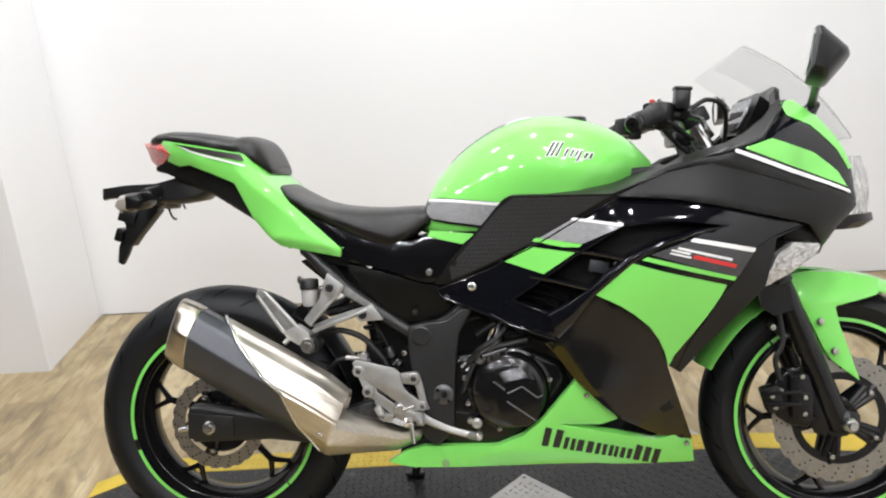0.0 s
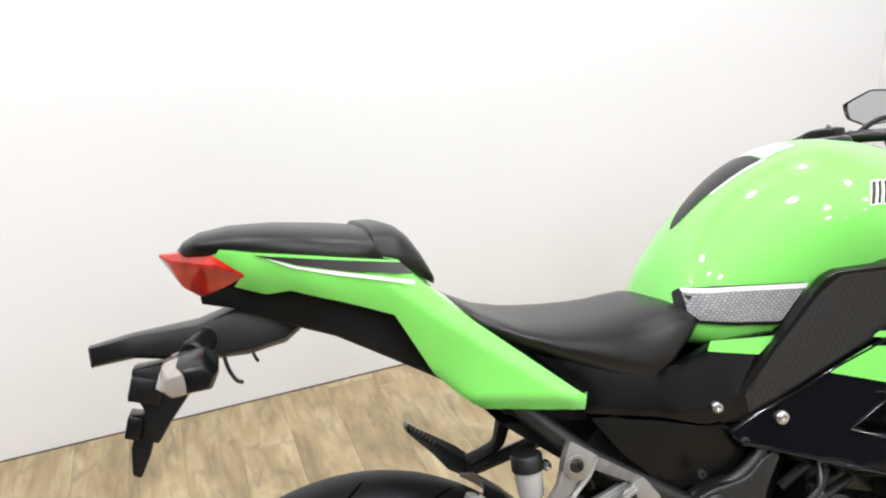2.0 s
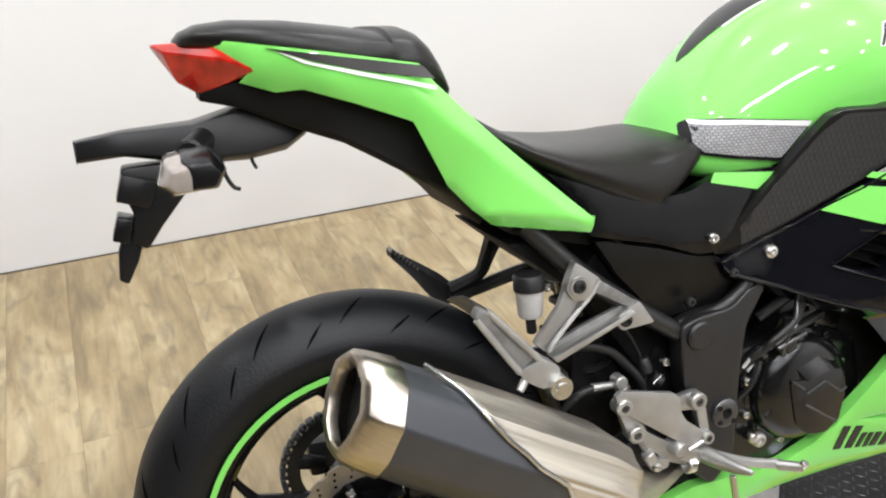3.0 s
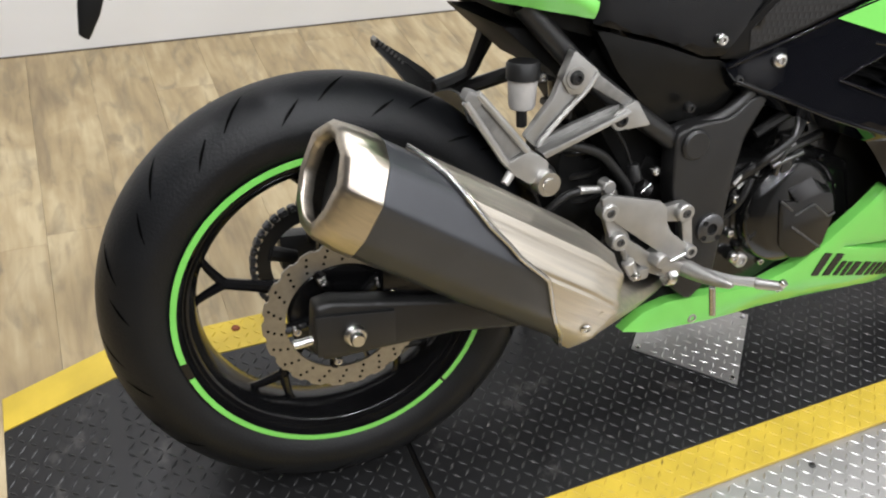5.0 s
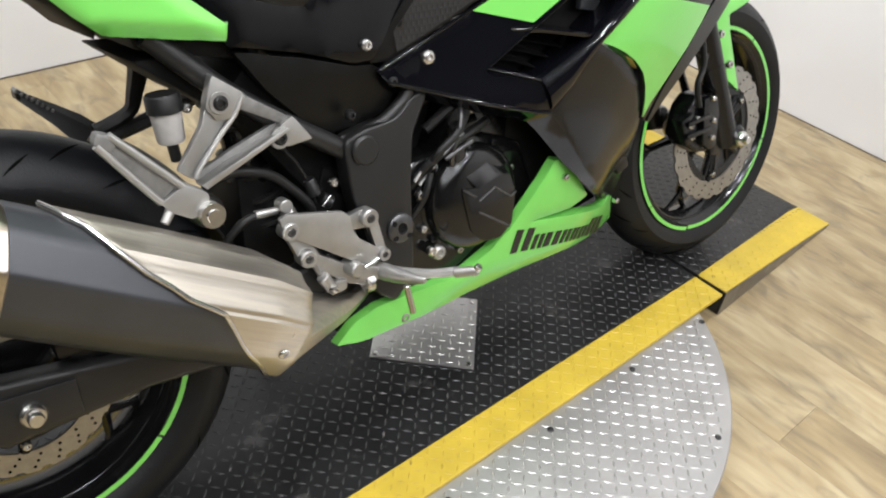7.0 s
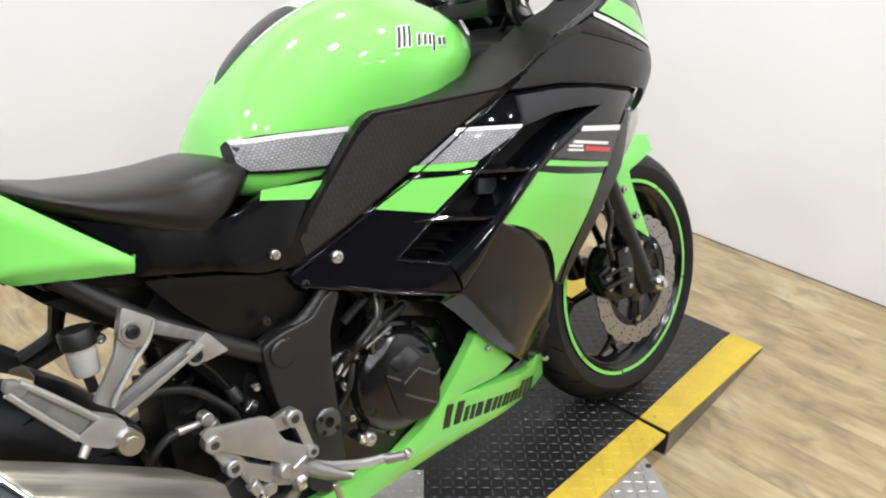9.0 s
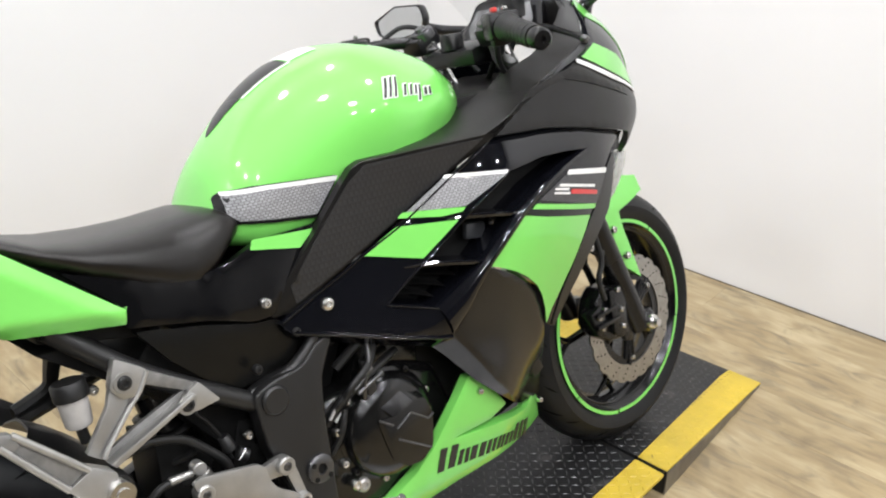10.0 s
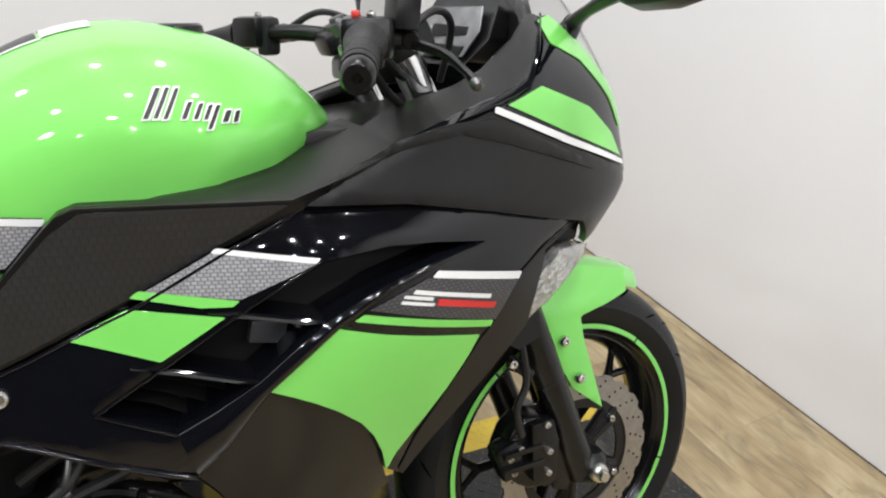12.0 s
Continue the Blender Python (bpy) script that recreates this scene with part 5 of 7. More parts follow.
BELLY = [(0.404, 0.224), (0.440, 0.246), (0.484, 0.257), (0.646, 0.256), (0.703, 0.279), (0.746, 0.315), (0.82, 0.41), (0.846, 0.402), (0.909, 0.318), (0.869, 0.306), (0.783, 0.306), (0.903, 0.283), (1, 0.255), (1.043, 0.26), (1.084, 0.24), (1.092, 0.184), (1.025, 0.195), (0.919, 0.205), (0.862, 0.210), (0.769, 0.208), (0.67, 0.206), (0.555, 0.208), (0.462, 0.209)]


def belly_side(x, z):
    """The belly's flank with the crease along its lower half."""
    fade = min(1.0, max(0.0, (x - 0.56) / 0.10)) * min(1.0, max(0.0, (0.90 - x) / 0.10))
    return F_BELLY(x, z) + 0.25 * fade * max(0.0, 0.243 - 0.09 * max(0.0, x - 0.70) - z)


belly = part("belly_fairing", panel_bm(BELLY, belly_side, 0.02, 0.012, 0, (), 0.005, 0.002), GREEN, bike, "lime green belly fairing")
part("belly_fairing", flipped(panel_bm(BELLY, F_BELLY, 0.02, 0.025, 0, (), 0.005)), GREEN, bike)
part("belly_floor", loft_bm([[(x, s * (-F_BELLY(x, 0.225) - 0.012), z) for s, z in ((-1, 0.224), (1, 0.224), (0.8, 0.213), (-0.8, 0.213))] for x in (0.46, 0.6, 0.75, 0.9, 1.0, 1.05)]), SATIN, bike)
bolt((0.531, -0.136, 0.219), 0.009, belly, SILVER)
bolt((0.840, -0.180, 0.375), 0.006, belly)
bolt((1.068, -0.088, 0.237), 0.006, belly)
# maker's mark: plain dark slanted blocks
decal("mark_block", [(0.743, 0.257), (0.7576, 0.2544), (0.7676, 0.2966), (0.753, 0.3)], F_BELLY, DARKDECAL, belly, 0.0016, soft=0.0008)
decal("mark_block", [(0.767, 0.253), (0.7816, 0.2504), (0.7926, 0.2916), (0.778, 0.295)], F_BELLY, DARKDECAL, belly, 0.0016, soft=0.0008)
decal("mark_block", [(0.789, 0.249), (0.7976, 0.2473), (0.8055, 0.2751), (0.796, 0.276)], F_BELLY, DARKDECAL, belly, 0.0016, soft=0.0008)
decal("mark_block", [(0.804, 0.246), (0.8126, 0.2443), (0.8186, 0.2721), (0.81, 0.273)], F_BELLY, DARKDECAL, belly, 0.0016, soft=0.0008)
decal("mark_block", [(0.817, 0.244), (0.8308, 0.2423), (0.8369, 0.2684), (0.824, 0.271)], F_BELLY, DARKDECAL, belly, 0.0016, soft=0.0008)
decal("mark_block", [(0.838, 0.24), (0.8518, 0.2374), (0.8579, 0.2644), (0.845, 0.267)], F_BELLY, DARKDECAL, belly, 0.0016, soft=0.0008)
decal("mark_block", [(0.858, 0.236), (0.8666, 0.2343), (0.8735, 0.2611), (0.864, 0.262)], F_BELLY, DARKDECAL, belly, 0.0016, soft=0.0008)
decal("mark_block", [(0.873, 0.234), (0.8807, 0.2306), (0.8866, 0.2573), (0.878, 0.259)], F_BELLY, DARKDECAL, belly, 0.0016, soft=0.0008)
decal("mark_block", [(0.887, 0.23), (0.8947, 0.2283), (0.9007, 0.2543), (0.893, 0.256)], F_BELLY, DARKDECAL, belly, 0.0016, soft=0.0008)
decal("mark_block", [(0.899, 0.227), (0.9059, 0.2244), (0.9119, 0.2503), (0.905, 0.252)], F_BELLY, DARKDECAL, belly, 0.0016, soft=0.0008)
decal("mark_block", [(0.912, 0.224), (0.9215, 0.2206), (0.9275, 0.2463), (0.918, 0.248)], F_BELLY, DARKDECAL, belly, 0.0016, soft=0.0008)
decal("mark_block", [(0.928, 0.22), (0.9366, 0.2174), (0.9425, 0.2414), (0.933, 0.244)], F_BELLY, DARKDECAL, belly, 0.0016, soft=0.0008)
decal("mark_block", [(0.943, 0.215), (0.9568, 0.2107), (0.9658, 0.246), (0.952, 0.252)], F_BELLY, DARKDECAL, belly, 0.0016, soft=0.0008)
decal("mark_block", [(0.964, 0.208), (0.9778, 0.2046), (0.9868, 0.2388), (0.973, 0.244)], F_BELLY, DARKDECAL, belly, 0.0016, soft=0.0008)
decal("mark_block", [(0.985, 0.202), (0.9988, 0.1977), (1.009, 0.2307), (0.994, 0.235)], F_BELLY, DARKDECAL, belly, 0.0016, soft=0.0008)

# -- upper cowl
cowl = part("upper_cowl", panel_bm([(0.906, 0.799), (1.019, 0.846), (1.144, 0.879), (1.259, 0.833), (1.389, 0.783), (1.42, 0.759), (1.371, 0.716), (1.345, 0.673), (1.295, 0.726), (1.137, 0.766), (1.026, 0.788)], F_COWL, 0.012, 0.009, 0.001), COWL, bike, "matte black upper cowl")
part("upper_cowl", flipped(panel_bm([(0.906, 0.799), (1.019, 0.846), (1.144, 0.879), (1.259, 0.833), (1.389, 0.783), (1.42, 0.759), (1.371, 0.716), (1.345, 0.673), (1.295, 0.726), (1.137, 0.766), (1.026, 0.788)], F_COWL, 0.012, 0.012, 0.001)), COWL, bike)
NOSE = [(1.142, 0.883), (1.207, 0.9), (1.262, 0.955), (1.261, 0.98), (1.292, 0.985), (1.339, 0.955), (1.388, 0.883), (1.41, 0.832), (1.413, 0.785), (1.417, 0.761), (1.389, 0.784), (1.259, 0.834)]
nose = part("nose_cowl", panel_bm(NOSE, F_COWL, 0.01, 0.008), GLOSS, bike, "gloss black nose cowl with green flashes")
part("nose_cowl", flipped(panel_bm(NOSE, F_COWL, 0.01, 0.012)), GLOSS, bike)
part("cowl_ridge", panel_bm([(0.937, 0.82), (0.973, 0.837), (1.027, 0.847), (1.097, 0.857), (1.163, 0.84), (1.234, 0.818), (1.311, 0.793), (1.3, 0.806), (1.217, 0.841), (1.149, 0.872), (1.083, 0.869), (1.014, 0.856)], F_COWL, 0.006, 0.008, 0.005, (), 0.004, 0.002), COWL, cowl)
decal("stripe", [(1.147, 0.884), (1.26, 0.84), (1.395, 0.791), (1.397, 0.784), (1.259, 0.831), (1.144, 0.877)], F_COWL, WHITE, nose, 0.003, step=0.008)
decal("green_flash", [(1.165, 0.884), (1.224, 0.902), (1.313, 0.87), (1.367, 0.831), (1.39, 0.797), (1.26, 0.845)], F_COWL, GREEN, nose, 0.0022, step=0.008)
decal("green_edge", [(1.263, 0.978), (1.292, 0.984), (1.338, 0.953), (1.386, 0.883), (1.407, 0.836), (1.398, 0.834), (1.370, 0.876), (1.317, 0.928), (1.268, 0.95)], F_COWL, GREEN, nose, 0.0022, step=0.008)
# the cockpit surround: a gloss rim on the cowl's edge and a broad inner panel
INNER = [(1.008, 0.862), (1.060, 0.876), (1.100, 0.887), (1.150, 0.899), (1.190, 0.917), (1.216, 0.938), (1.236, 0.954), (1.255, 0.982)]
rim, broad = [], []
for (x, z), (xi, zi) in zip([(1.019, 0.845), (1.081, 0.864), (1.144, 0.882), (1.18, 0.891), (1.207, 0.9), (1.228, 0.924), (1.25, 0.949), (1.276, 0.98)], INNER):
    a, c = Vector((x, F_COWL(x, z), z)), Vector((xi, -0.12, zi))
    rise = min(1.0, (x - 1.019) / 0.12)
    m = a.lerp(c, 0.14) + Vector((0, 0, 0.001 + 0.005 * rise))
    u = a.lerp(c, 0.07) + Vector((0, 0, 0.001 + 0.006 * rise))
    k = a.lerp(c, 0.6) + Vector((0, 0, 0.001 + 0.004 * rise))
    down = Vector((0.003, 0.002, -0.006))
    rim.append([a + Vector((0, 0.001, -0.004)), a + Vector((-0.001, -0.001, 0.003)), u, m, m + down, u + down, a + Vector((0.002, 0.008, -0.006))])
    if x < 1.02:
        c, k, m = c - Vector((0, 0, 0.014)), k - Vector((0, 0, 0.010)), m - Vector((0, 0, 0.004))
    low = m + Vector((0, 0.001, -0.004))
    broad.append([low, k, c, c + Vector((0.004, 0.004, -0.004)), c + down * 1.6, k + down, low + down])
part("cockpit_rim", loft_bm(rim), GLOSS, bike, "gloss black rolled rim", smooth=60)
part("cockpit_rim", flipped(loft_bm(rim)), GLOSS, bike, smooth=60)
part("inner_cowl", loft_bm(broad), PLASTIC, bike, "matte black inner cowl panel", smooth=50)
part("inner_cowl", flipped(loft_bm(broad)), PLASTIC, bike, smooth=50)
part("cowl_chin", prism_bm([(1.25, 0.735), (1.323, 0.720), (1.316, 0.688), (1.26, 0.686)], -0.168, 0.168, 0.006), COWL, bike)
part("cowl_chin", prism_bm([(1.285, 0.73), (1.365, 0.708), (1.345, 0.682), (1.30, 0.66)], -0.125, 0.125, 0.006), COWL, bike)
F_HEAD = tps([(1.22, 0.59, -0.195), (1.256, 0.673, -0.20), (1.337, 0.679, -0.165), (1.30, 0.62, -0.175)])
lamp = part("headlight", panel_bm([(1.202, 0.595), (1.216, 0.627), (1.236, 0.667), (1.27, 0.688), (1.334, 0.682), (1.328, 0.664), (1.263, 0.624)], F_HEAD, 0.014, 0.006, 0.0), FACET, bike, "clear headlight and signal lens")
part("lens_cover", panel_bm([(1.202, 0.595), (1.216, 0.627), (1.236, 0.667), (1.27, 0.688), (1.334, 0.682), (1.328, 0.664), (1.263, 0.624)], F_HEAD, 0.002, 0.01, 0.0035, (), 0.004), LENS, lamp, "clear lens").visible_shadow = False

part("nose_headlight", loft_bm([[(x + 0.02 * (1 - abs(v)) - 0.05 * v * v, 0.085 * v, z) for v in (-1, -0.7, -0.35, 0, 0.35, 0.7, 1)] + [(x - 0.09, 0.085 * v, z) for v in (1, 0, -1)] for x, z in ((1.462, 0.862), (1.476, 0.825), (1.482, 0.780), (1.476, 0.735))]), FACET, bike, "clear headlight in the nose")
part("nose_chin", loft_bm([[(x + 0.018 * (1 - abs(v)) - 0.06 * v * v, 0.09 * v, z) for v in (-1, -0.6, 0, 0.6, 1)] + [(x - 0.12, 0.09 * v, z) for v in (1, -1)] for x, z in ((1.488, 0.735), (1.492, 0.718), (1.47, 0.704))]), COWL, bike, "matte black chin below the headlight")
part("fork_shroud", loft_bm([[Vector(p) + Vector((0, dy, 0)) for p in ((1.215, -0.128, 0.597), (1.283, -0.128, 0.590), (1.290, -0.128, 0.538), (1.252, -0.128, 0.525), (1.224, -0.128, 0.544))] for dy in (0.0, 0.012)]), MATTE, bike)

# -- windscreen
rings = []
for i in range(13):
    s = i / 12
    c = Vector((1.226, 0, 1.118)).lerp(Vector((1.455, 0, 0.905)), s) + Vector((0.018, 0, 0.018)) * math.sin(math.pi * s)
    half = 0.098 + 0.055 * s ** 0.8
    rings.append([(c.x - (0.085 + 0.05 * s) * abs(v) ** 2.2, half * v, c.z - (0.06 - 0.02 * s) * abs(v) ** 2.5) for v in [q / 8 for q in range(-8, 9)]])
ws = loft_bm(rings, False, False)
r = bmesh.ops.extrude_face_region(ws, geom=list(ws.faces))
for v in [g for g in r["geom"] if isinstance(g, bmesh.types.BMVert)]:
    v.co += Vector((-0.0018, 0, -0.0018))
screen = part("windscreen", ws, SCREEN, bike, "clear smoked windscreen", smooth=60)
screen.visible_shadow = False


# -- mirrors
def mirror(outline, x0, slope, stem, label):
    """A mirror head: its outline in (y, z) on a plane leaning by slope along y, with a stem."""
    cy = sum(p[0] for p in outline) / len(outline)
    cz = sum(p[1] for p in outline) / len(outline)
    line = rounded(outline, 0.010)

    def ring(scale, deep):
        return [(x0 + (y - cy) * slope + deep, cy + (y - cy) * scale, cz + (z - cz) * scale) for y, z in line]
    head = part("mirror", loft_bm([ring(0.93, 0.003), ring(0.95, -0.001), ring(1.0, 0.0), ring(1.0, 0.006), ring(0.94, 0.020), ring(0.78, 0.030), ring(0.5, 0.034)]), MATTE, bike, label, smooth=50)
    part("mirror_glass", loft_bm([ring(0.925, 0.0028), ring(0.925, 0.0012), ring(0.915, 0.0006)]), GLASSY, head, "silvered mirror glass", smooth=20)
    part("stem", tube_bm(stem, 0.010, 10, 6, [0.015, 0.012, 0.010, 0.013]), MATTE, head)
    part("mirror_mount", rod_bm(Vector(stem[-1]) + Vector((-0.012, 0, -0.018)), Vector(stem[-1]) + Vector((0.008, 0, 0.012)), 0.016, 0.013, 16, 0.3), SATIN, head)
    bolt(Vector(stem[-1]) + Vector((-0.022, 0, -0.006)), 0.008, head, STEEL, 0.005, (-0.8, -0.3, 0.4))


rings = []
for y, k in ((-0.283, 0.55), (-0.292, 0.80), (-0.325, 0.98), (-0.40, 1.0), (-0.445, 0.86), (-0.462, 0.55)):
    rings.append([(1.262 + (x - 1.262) * k + (y + 0.36) * 0.30, y, 1.027 + (z - 1.035) * k - (y + 0.33) * 0.04) for x, z in rounded([(1.236, 1.002), (1.253, 1.094), (1.262, 1.094), (1.312, 1.048), (1.312, 1.038), (1.274, 0.996), (1.262, 0.994)], 0.005)])
head = part("mirror", loft_bm(rings), MATTE, bike, "black plastic rear-view mirror on a short stem", smooth=50)
part("mirror_glass", loft_bm([[(1.236 + (z - 1.002) * 0.185 + (y + 0.36) * 0.30 + d, y, z) for y, z in ((-0.30, 1.015), (-0.30, 1.075), (-0.40, 1.085), (-0.44, 1.07), (-0.44, 1.02), (-0.40, 1.008))] for d in (-0.0015, 0.004)]), GLASSY, head, "silvered mirror glass", smooth=20)
part("stem", tube_bm([(1.280, -0.325, 1.018), (1.298, -0.255, 1.008), (1.322, -0.165, 0.988), (1.337, -0.111, 0.970)], 0.010, 10, 6, [0.013, 0.010, 0.008, 0.011]), MATTE, head)
part("mirror_mount", rod_bm((1.325, -0.111, 0.949), (1.345, -0.111, 0.979), 0.016, 0.013, 16, 0.3), SATIN, head)
bolt((1.315, -0.116, 0.962), 0.008, head, STEEL, 0.005, (-0.8, -0.3, 0.4))
mirror([(0.482, 1.018), (0.470, 0.985), (0.40, 0.966), (0.262, 0.975), (0.242, 1.004), (0.256, 1.034), (0.370, 1.043)], 1.252, 0.18, [(1.262, 0.332, 1.000), (1.285, 0.272, 0.975), (1.320, 0.165, 0.958), (1.337, 0.111, 0.967)], "black plastic rear-view mirror with wide glass")

# -- handlebars and controls
for side in (-1, 1):
    bar = part("handlebar", tube_bm([(0.936, side * 0.330, 0.938), (0.985, side * 0.235, 0.957), (1.035, side * 0.15, 0.962), (1.092, side * 0.105, 0.955)], 0.0115, 12), SATIN, bike, "black clip-on handlebar")
    part("grip", tube_bm([(0.934, side * 0.334, 0.937), (0.960, side * 0.283, 0.948), (0.986, side * 0.232, 0.957)], 0.0185, 18, 6, [0.0175, 0.0182, 0.0178, 0.0185, 0.0235]), HOSE, bar, "black ribbed rubber grip")
    for k in range(7):
        t = k / 6
        part("grip_rib", tube_bm([(0.940 + 0.040 * t, side * (0.322 - 0.078 * t), 0.9395 + 0.0155 * t), (0.9422 + 0.040 * t, side * (0.3175 - 0.078 * t), 0.9404 + 0.0155 * t)], 0.0187, 18, 1), HOSE, bar)
    part("bar_end", spin_bm([(1e-6, 0), (0.013, 0), (0.0145, 0.004), (0.0135, 0.008), (0.0165, 0.011), (0.0165, 0.028), (0.013, 0.033), (0.005, 0.033), (0.005, 0.028), (1e-6, 0.028)], (0.9375, side * 0.328, 0.938), 20, "Z", between((0.95, side * 0.30, 0.944), (0.92, side * 0.36, 0.932))), SATIN, bar)
    part("switch_housing", box_bm((1.000, side * 0.205, 0.962), (0.055, 0.05, 0.045), Matrix.Rotation(side * 0.5, 3, "Z"), 0.010), SATIN, bar)
    part("lever", tube_bm([(1.045, side * 0.17, 0.955), (1.040, side * 0.215, 0.950), (1.000, side * 0.29, 0.938), (0.985, side * 0.345, 0.930)] if side > 0 else [(1.060, -0.185, 0.955), (1.075, -0.235, 0.945), (1.075, -0.285, 0.928), (1.070, -0.315, 0.918)], 0.006, 8, 6, [0.0075, 0.0058, 0.0046, 0.0062]), ENGINE, bar)
    part("clip_clamp", box_bm((1.090, side * 0.105, 0.955), (0.06, 0.055, 0.035), Matrix.Rotation(-0.42, 3, "Y"), 0.008), SATIN, bar)
for side in (-1, 1):
    part("switch_clamp", box_bm((1.012, side * 0.186, 0.956), (0.030, 0.022, 0.055), Matrix.Rotation(side * 0.5, 3, "Z"), 0.007), HOSE, bike)
    bolt((1.000, side * 0.205 - 0.012, 0.986), 0.005, bike, STEEL, 0.004, (-0.3, -0.3, 0.9))
    part("lever_perch", rod_bm((1.030, side * 0.178, 0.962), (1.062, side * 0.182, 0.958), 0.013, 0.010), SATIN, bike)
    part("fork_cap", spin_bm([(1e-6, 0.012), (0.010, 0.012), (0.012, 0.006), (0.021, 0.005), (0.0225, 0.0), (0.0225, -0.012), (1e-6, -0.012)], (1.086, side * 0.092, 0.972), 24, "Z", Matrix.Rotation(-0.42, 3, "Y")), POLISH, bike, "dark metal fork top cap")
    bolt((1.088, side * 0.135, 0.955), 0.006, bike, STEEL, 0.005, (0, side, 0))
part("kill_switch", box_bm((0.988, -0.204, 0.987), (0.009, 0.016, 0.008), Matrix.Rotation(-0.5, 3, "Z"), 0.003), REDSW, bike, "red engine stop switch")
res = part("brake_reservoir", box_bm((1.050, -0.188, 0.989), (0.032, 0.034, 0.040), Matrix.Rotation(0.1, 3, "Y"), 0.006), SATIN, bike, "black front brake fluid reservoir")
part("lid", box_bm((1.052, -0.188, 1.011), (0.035, 0.037, 0.008), Matrix.Rotation(0.1, 3, "Y"), 0.003), SATIN, res)
part("master_cylinder", rod_bm((1.056, -0.196, 0.957), (1.075, -0.15, 0.965), 0.0105), SATIN, bike)
part("lever_tip", rod_bm((1.0715, -0.308, 0.920), (1.069, -0.320, 0.916), 0.0068, 0.0062, 14, 0.4), POLISH, bike)
for pts, rr in (([(1.06, -0.16, 0.96), (1.11, -0.15, 0.99), (1.16, -0.10, 0.97), (1.17, -0.05, 0.90)], 0.005), ([(1.02, -0.18, 0.95), (1.07, -0.13, 0.92), (1.12, -0.06, 0.90), (1.15, 0.0, 0.86)], 0.006), ([(1.02, 0.18, 0.95), (1.08, 0.14, 0.99), (1.15, 0.10, 0.95), (1.18, 0.05, 0.88)], 0.005), ([(1.00, -0.19, 0.945), (1.05, -0.14, 0.90), (1.10, -0.11, 0.86), (1.14, -0.08, 0.80)], 0.005)):
    part("cable", tube_bm(pts, rr, 8), HOSE, bike)
part("top_yoke", prism_bm([(1.06, 0.90), (1.06, 0.93), (1.13, 0.945), (1.15, 0.92), (1.12, 0.90)], -0.066, 0.066, 0.008), SATIN, bike)
part("ignition_lock", spin_bm([(1e-6, 0), (0.02, 0), (0.022, -0.004), (0.022, -0.03), (1e-6, -0.03)], (1.075, 0, 0.962), 20, "Z"), SATIN, bike)
dash = part("instrument_pod", bevelled(loft_bm([[(1.215, y, z) for y, z in ((-0.07, 0.925), (-0.10, 0.955), (-0.085, 1.0), (0.085, 1.0), (0.10, 0.955), (0.07, 0.925))], [(1.26, y, z) for y, z in ((-0.06, 0.92), (-0.085, 0.95), (-0.07, 0.985), (0.07, 0.985), (0.085, 0.95), (0.06, 0.92))]]), 0.006), SATIN, bike, "black instrument pod")
for v in dash.data.vertices:
    v.co.x += (v.co.z - 0.96) * 0.55
part("instrument_hood", loft_bm([[(xt - 0.016, y, 0.928), (xt - 0.014, y, zt - 0.012), (xt - 0.004, y, zt), (xt + 0.006, y, zt - 0.006), (xt + 0.010, y, 0.928)] for y, xt, zt in ((-0.122, 1.262, 0.985), (-0.104, 1.266, 1.010), (-0.06, 1.280, 1.020), (0.0, 1.290, 1.024), (0.06, 1.280, 1.020), (0.104, 1.266, 1.010), (0.122, 1.262, 0.985))]), COWL, bike, "matte black instrument hood", smooth=40)
part("instrument_glass", prism_bm([(-0.032, -0.07), (-0.034, 0.07), (0.0, 0.088), (0.032, 0.072), (0.032, -0.072), (0.0, -0.088)], 0, 0.002, 0.0005), DIAL, dash, "grey instrument glass")
part("display_slot", prism_bm([(-0.004, -0.060), (0.006, -0.058), (0.010, 0.040), (-0.008, 0.040)], 0.001, 0.004, 0.0005), UNDER, dash, "dark display slot")
part("display_slot", prism_bm([(-0.033, -0.060), (-0.019, -0.066), (-0.016, 0.030), (-0.034, 0.036)], 0.001, 0.004, 0.0005), UNDER, dash)
for g in list(dash.children):
    for v in g.data.vertices:
        a, thick, b = v.co.x, v.co.y, v.co.z
        v.co = (1.2125 + a * 0.48 - 0.003 - thick, b, 0.963 + a)

# -- fork, front brake, mudguard
for side in (-1, 1):
    leg = part("fork_leg", joined(rod_bm((1.412 - 0.012, side * 0.098, 0.268), (1.268, side * 0.098, 0.600), 0.0255, 0.0255, 24, 0.2), rod_bm((1.405, side * 0.098, 0.262), (1.412, side * 0.098, 0.31), 0.032, 0.028, 20, 0.3)), SATIN, bike, "black front fork leg")
    part("fork_tube", rod_bm((1.275, side * 0.098, 0.585), (1.088, side * 0.092, 0.950), 0.0205, 0.0205, 24), CHROME, leg, "chrome fork tube")
    part("dust_seal", rod_bm((1.272, side * 0.098, 0.590), (1.263, side * 0.098, 0.612), 0.0295, 0.0265, 24), HOSE, leg)
bolt((1.408, -0.126, 0.283), 0.017, bike, STEEL, 0.012, name="front_axle_nut")
part("front_axle", spin_bm([(1e-6, -0.146), (0.008, -0.146), (0.0095, -0.143), (0.0095, 0.13), (1e-6, 0.13)], (1.408, 0, 0.283), 16), STEEL, bike)
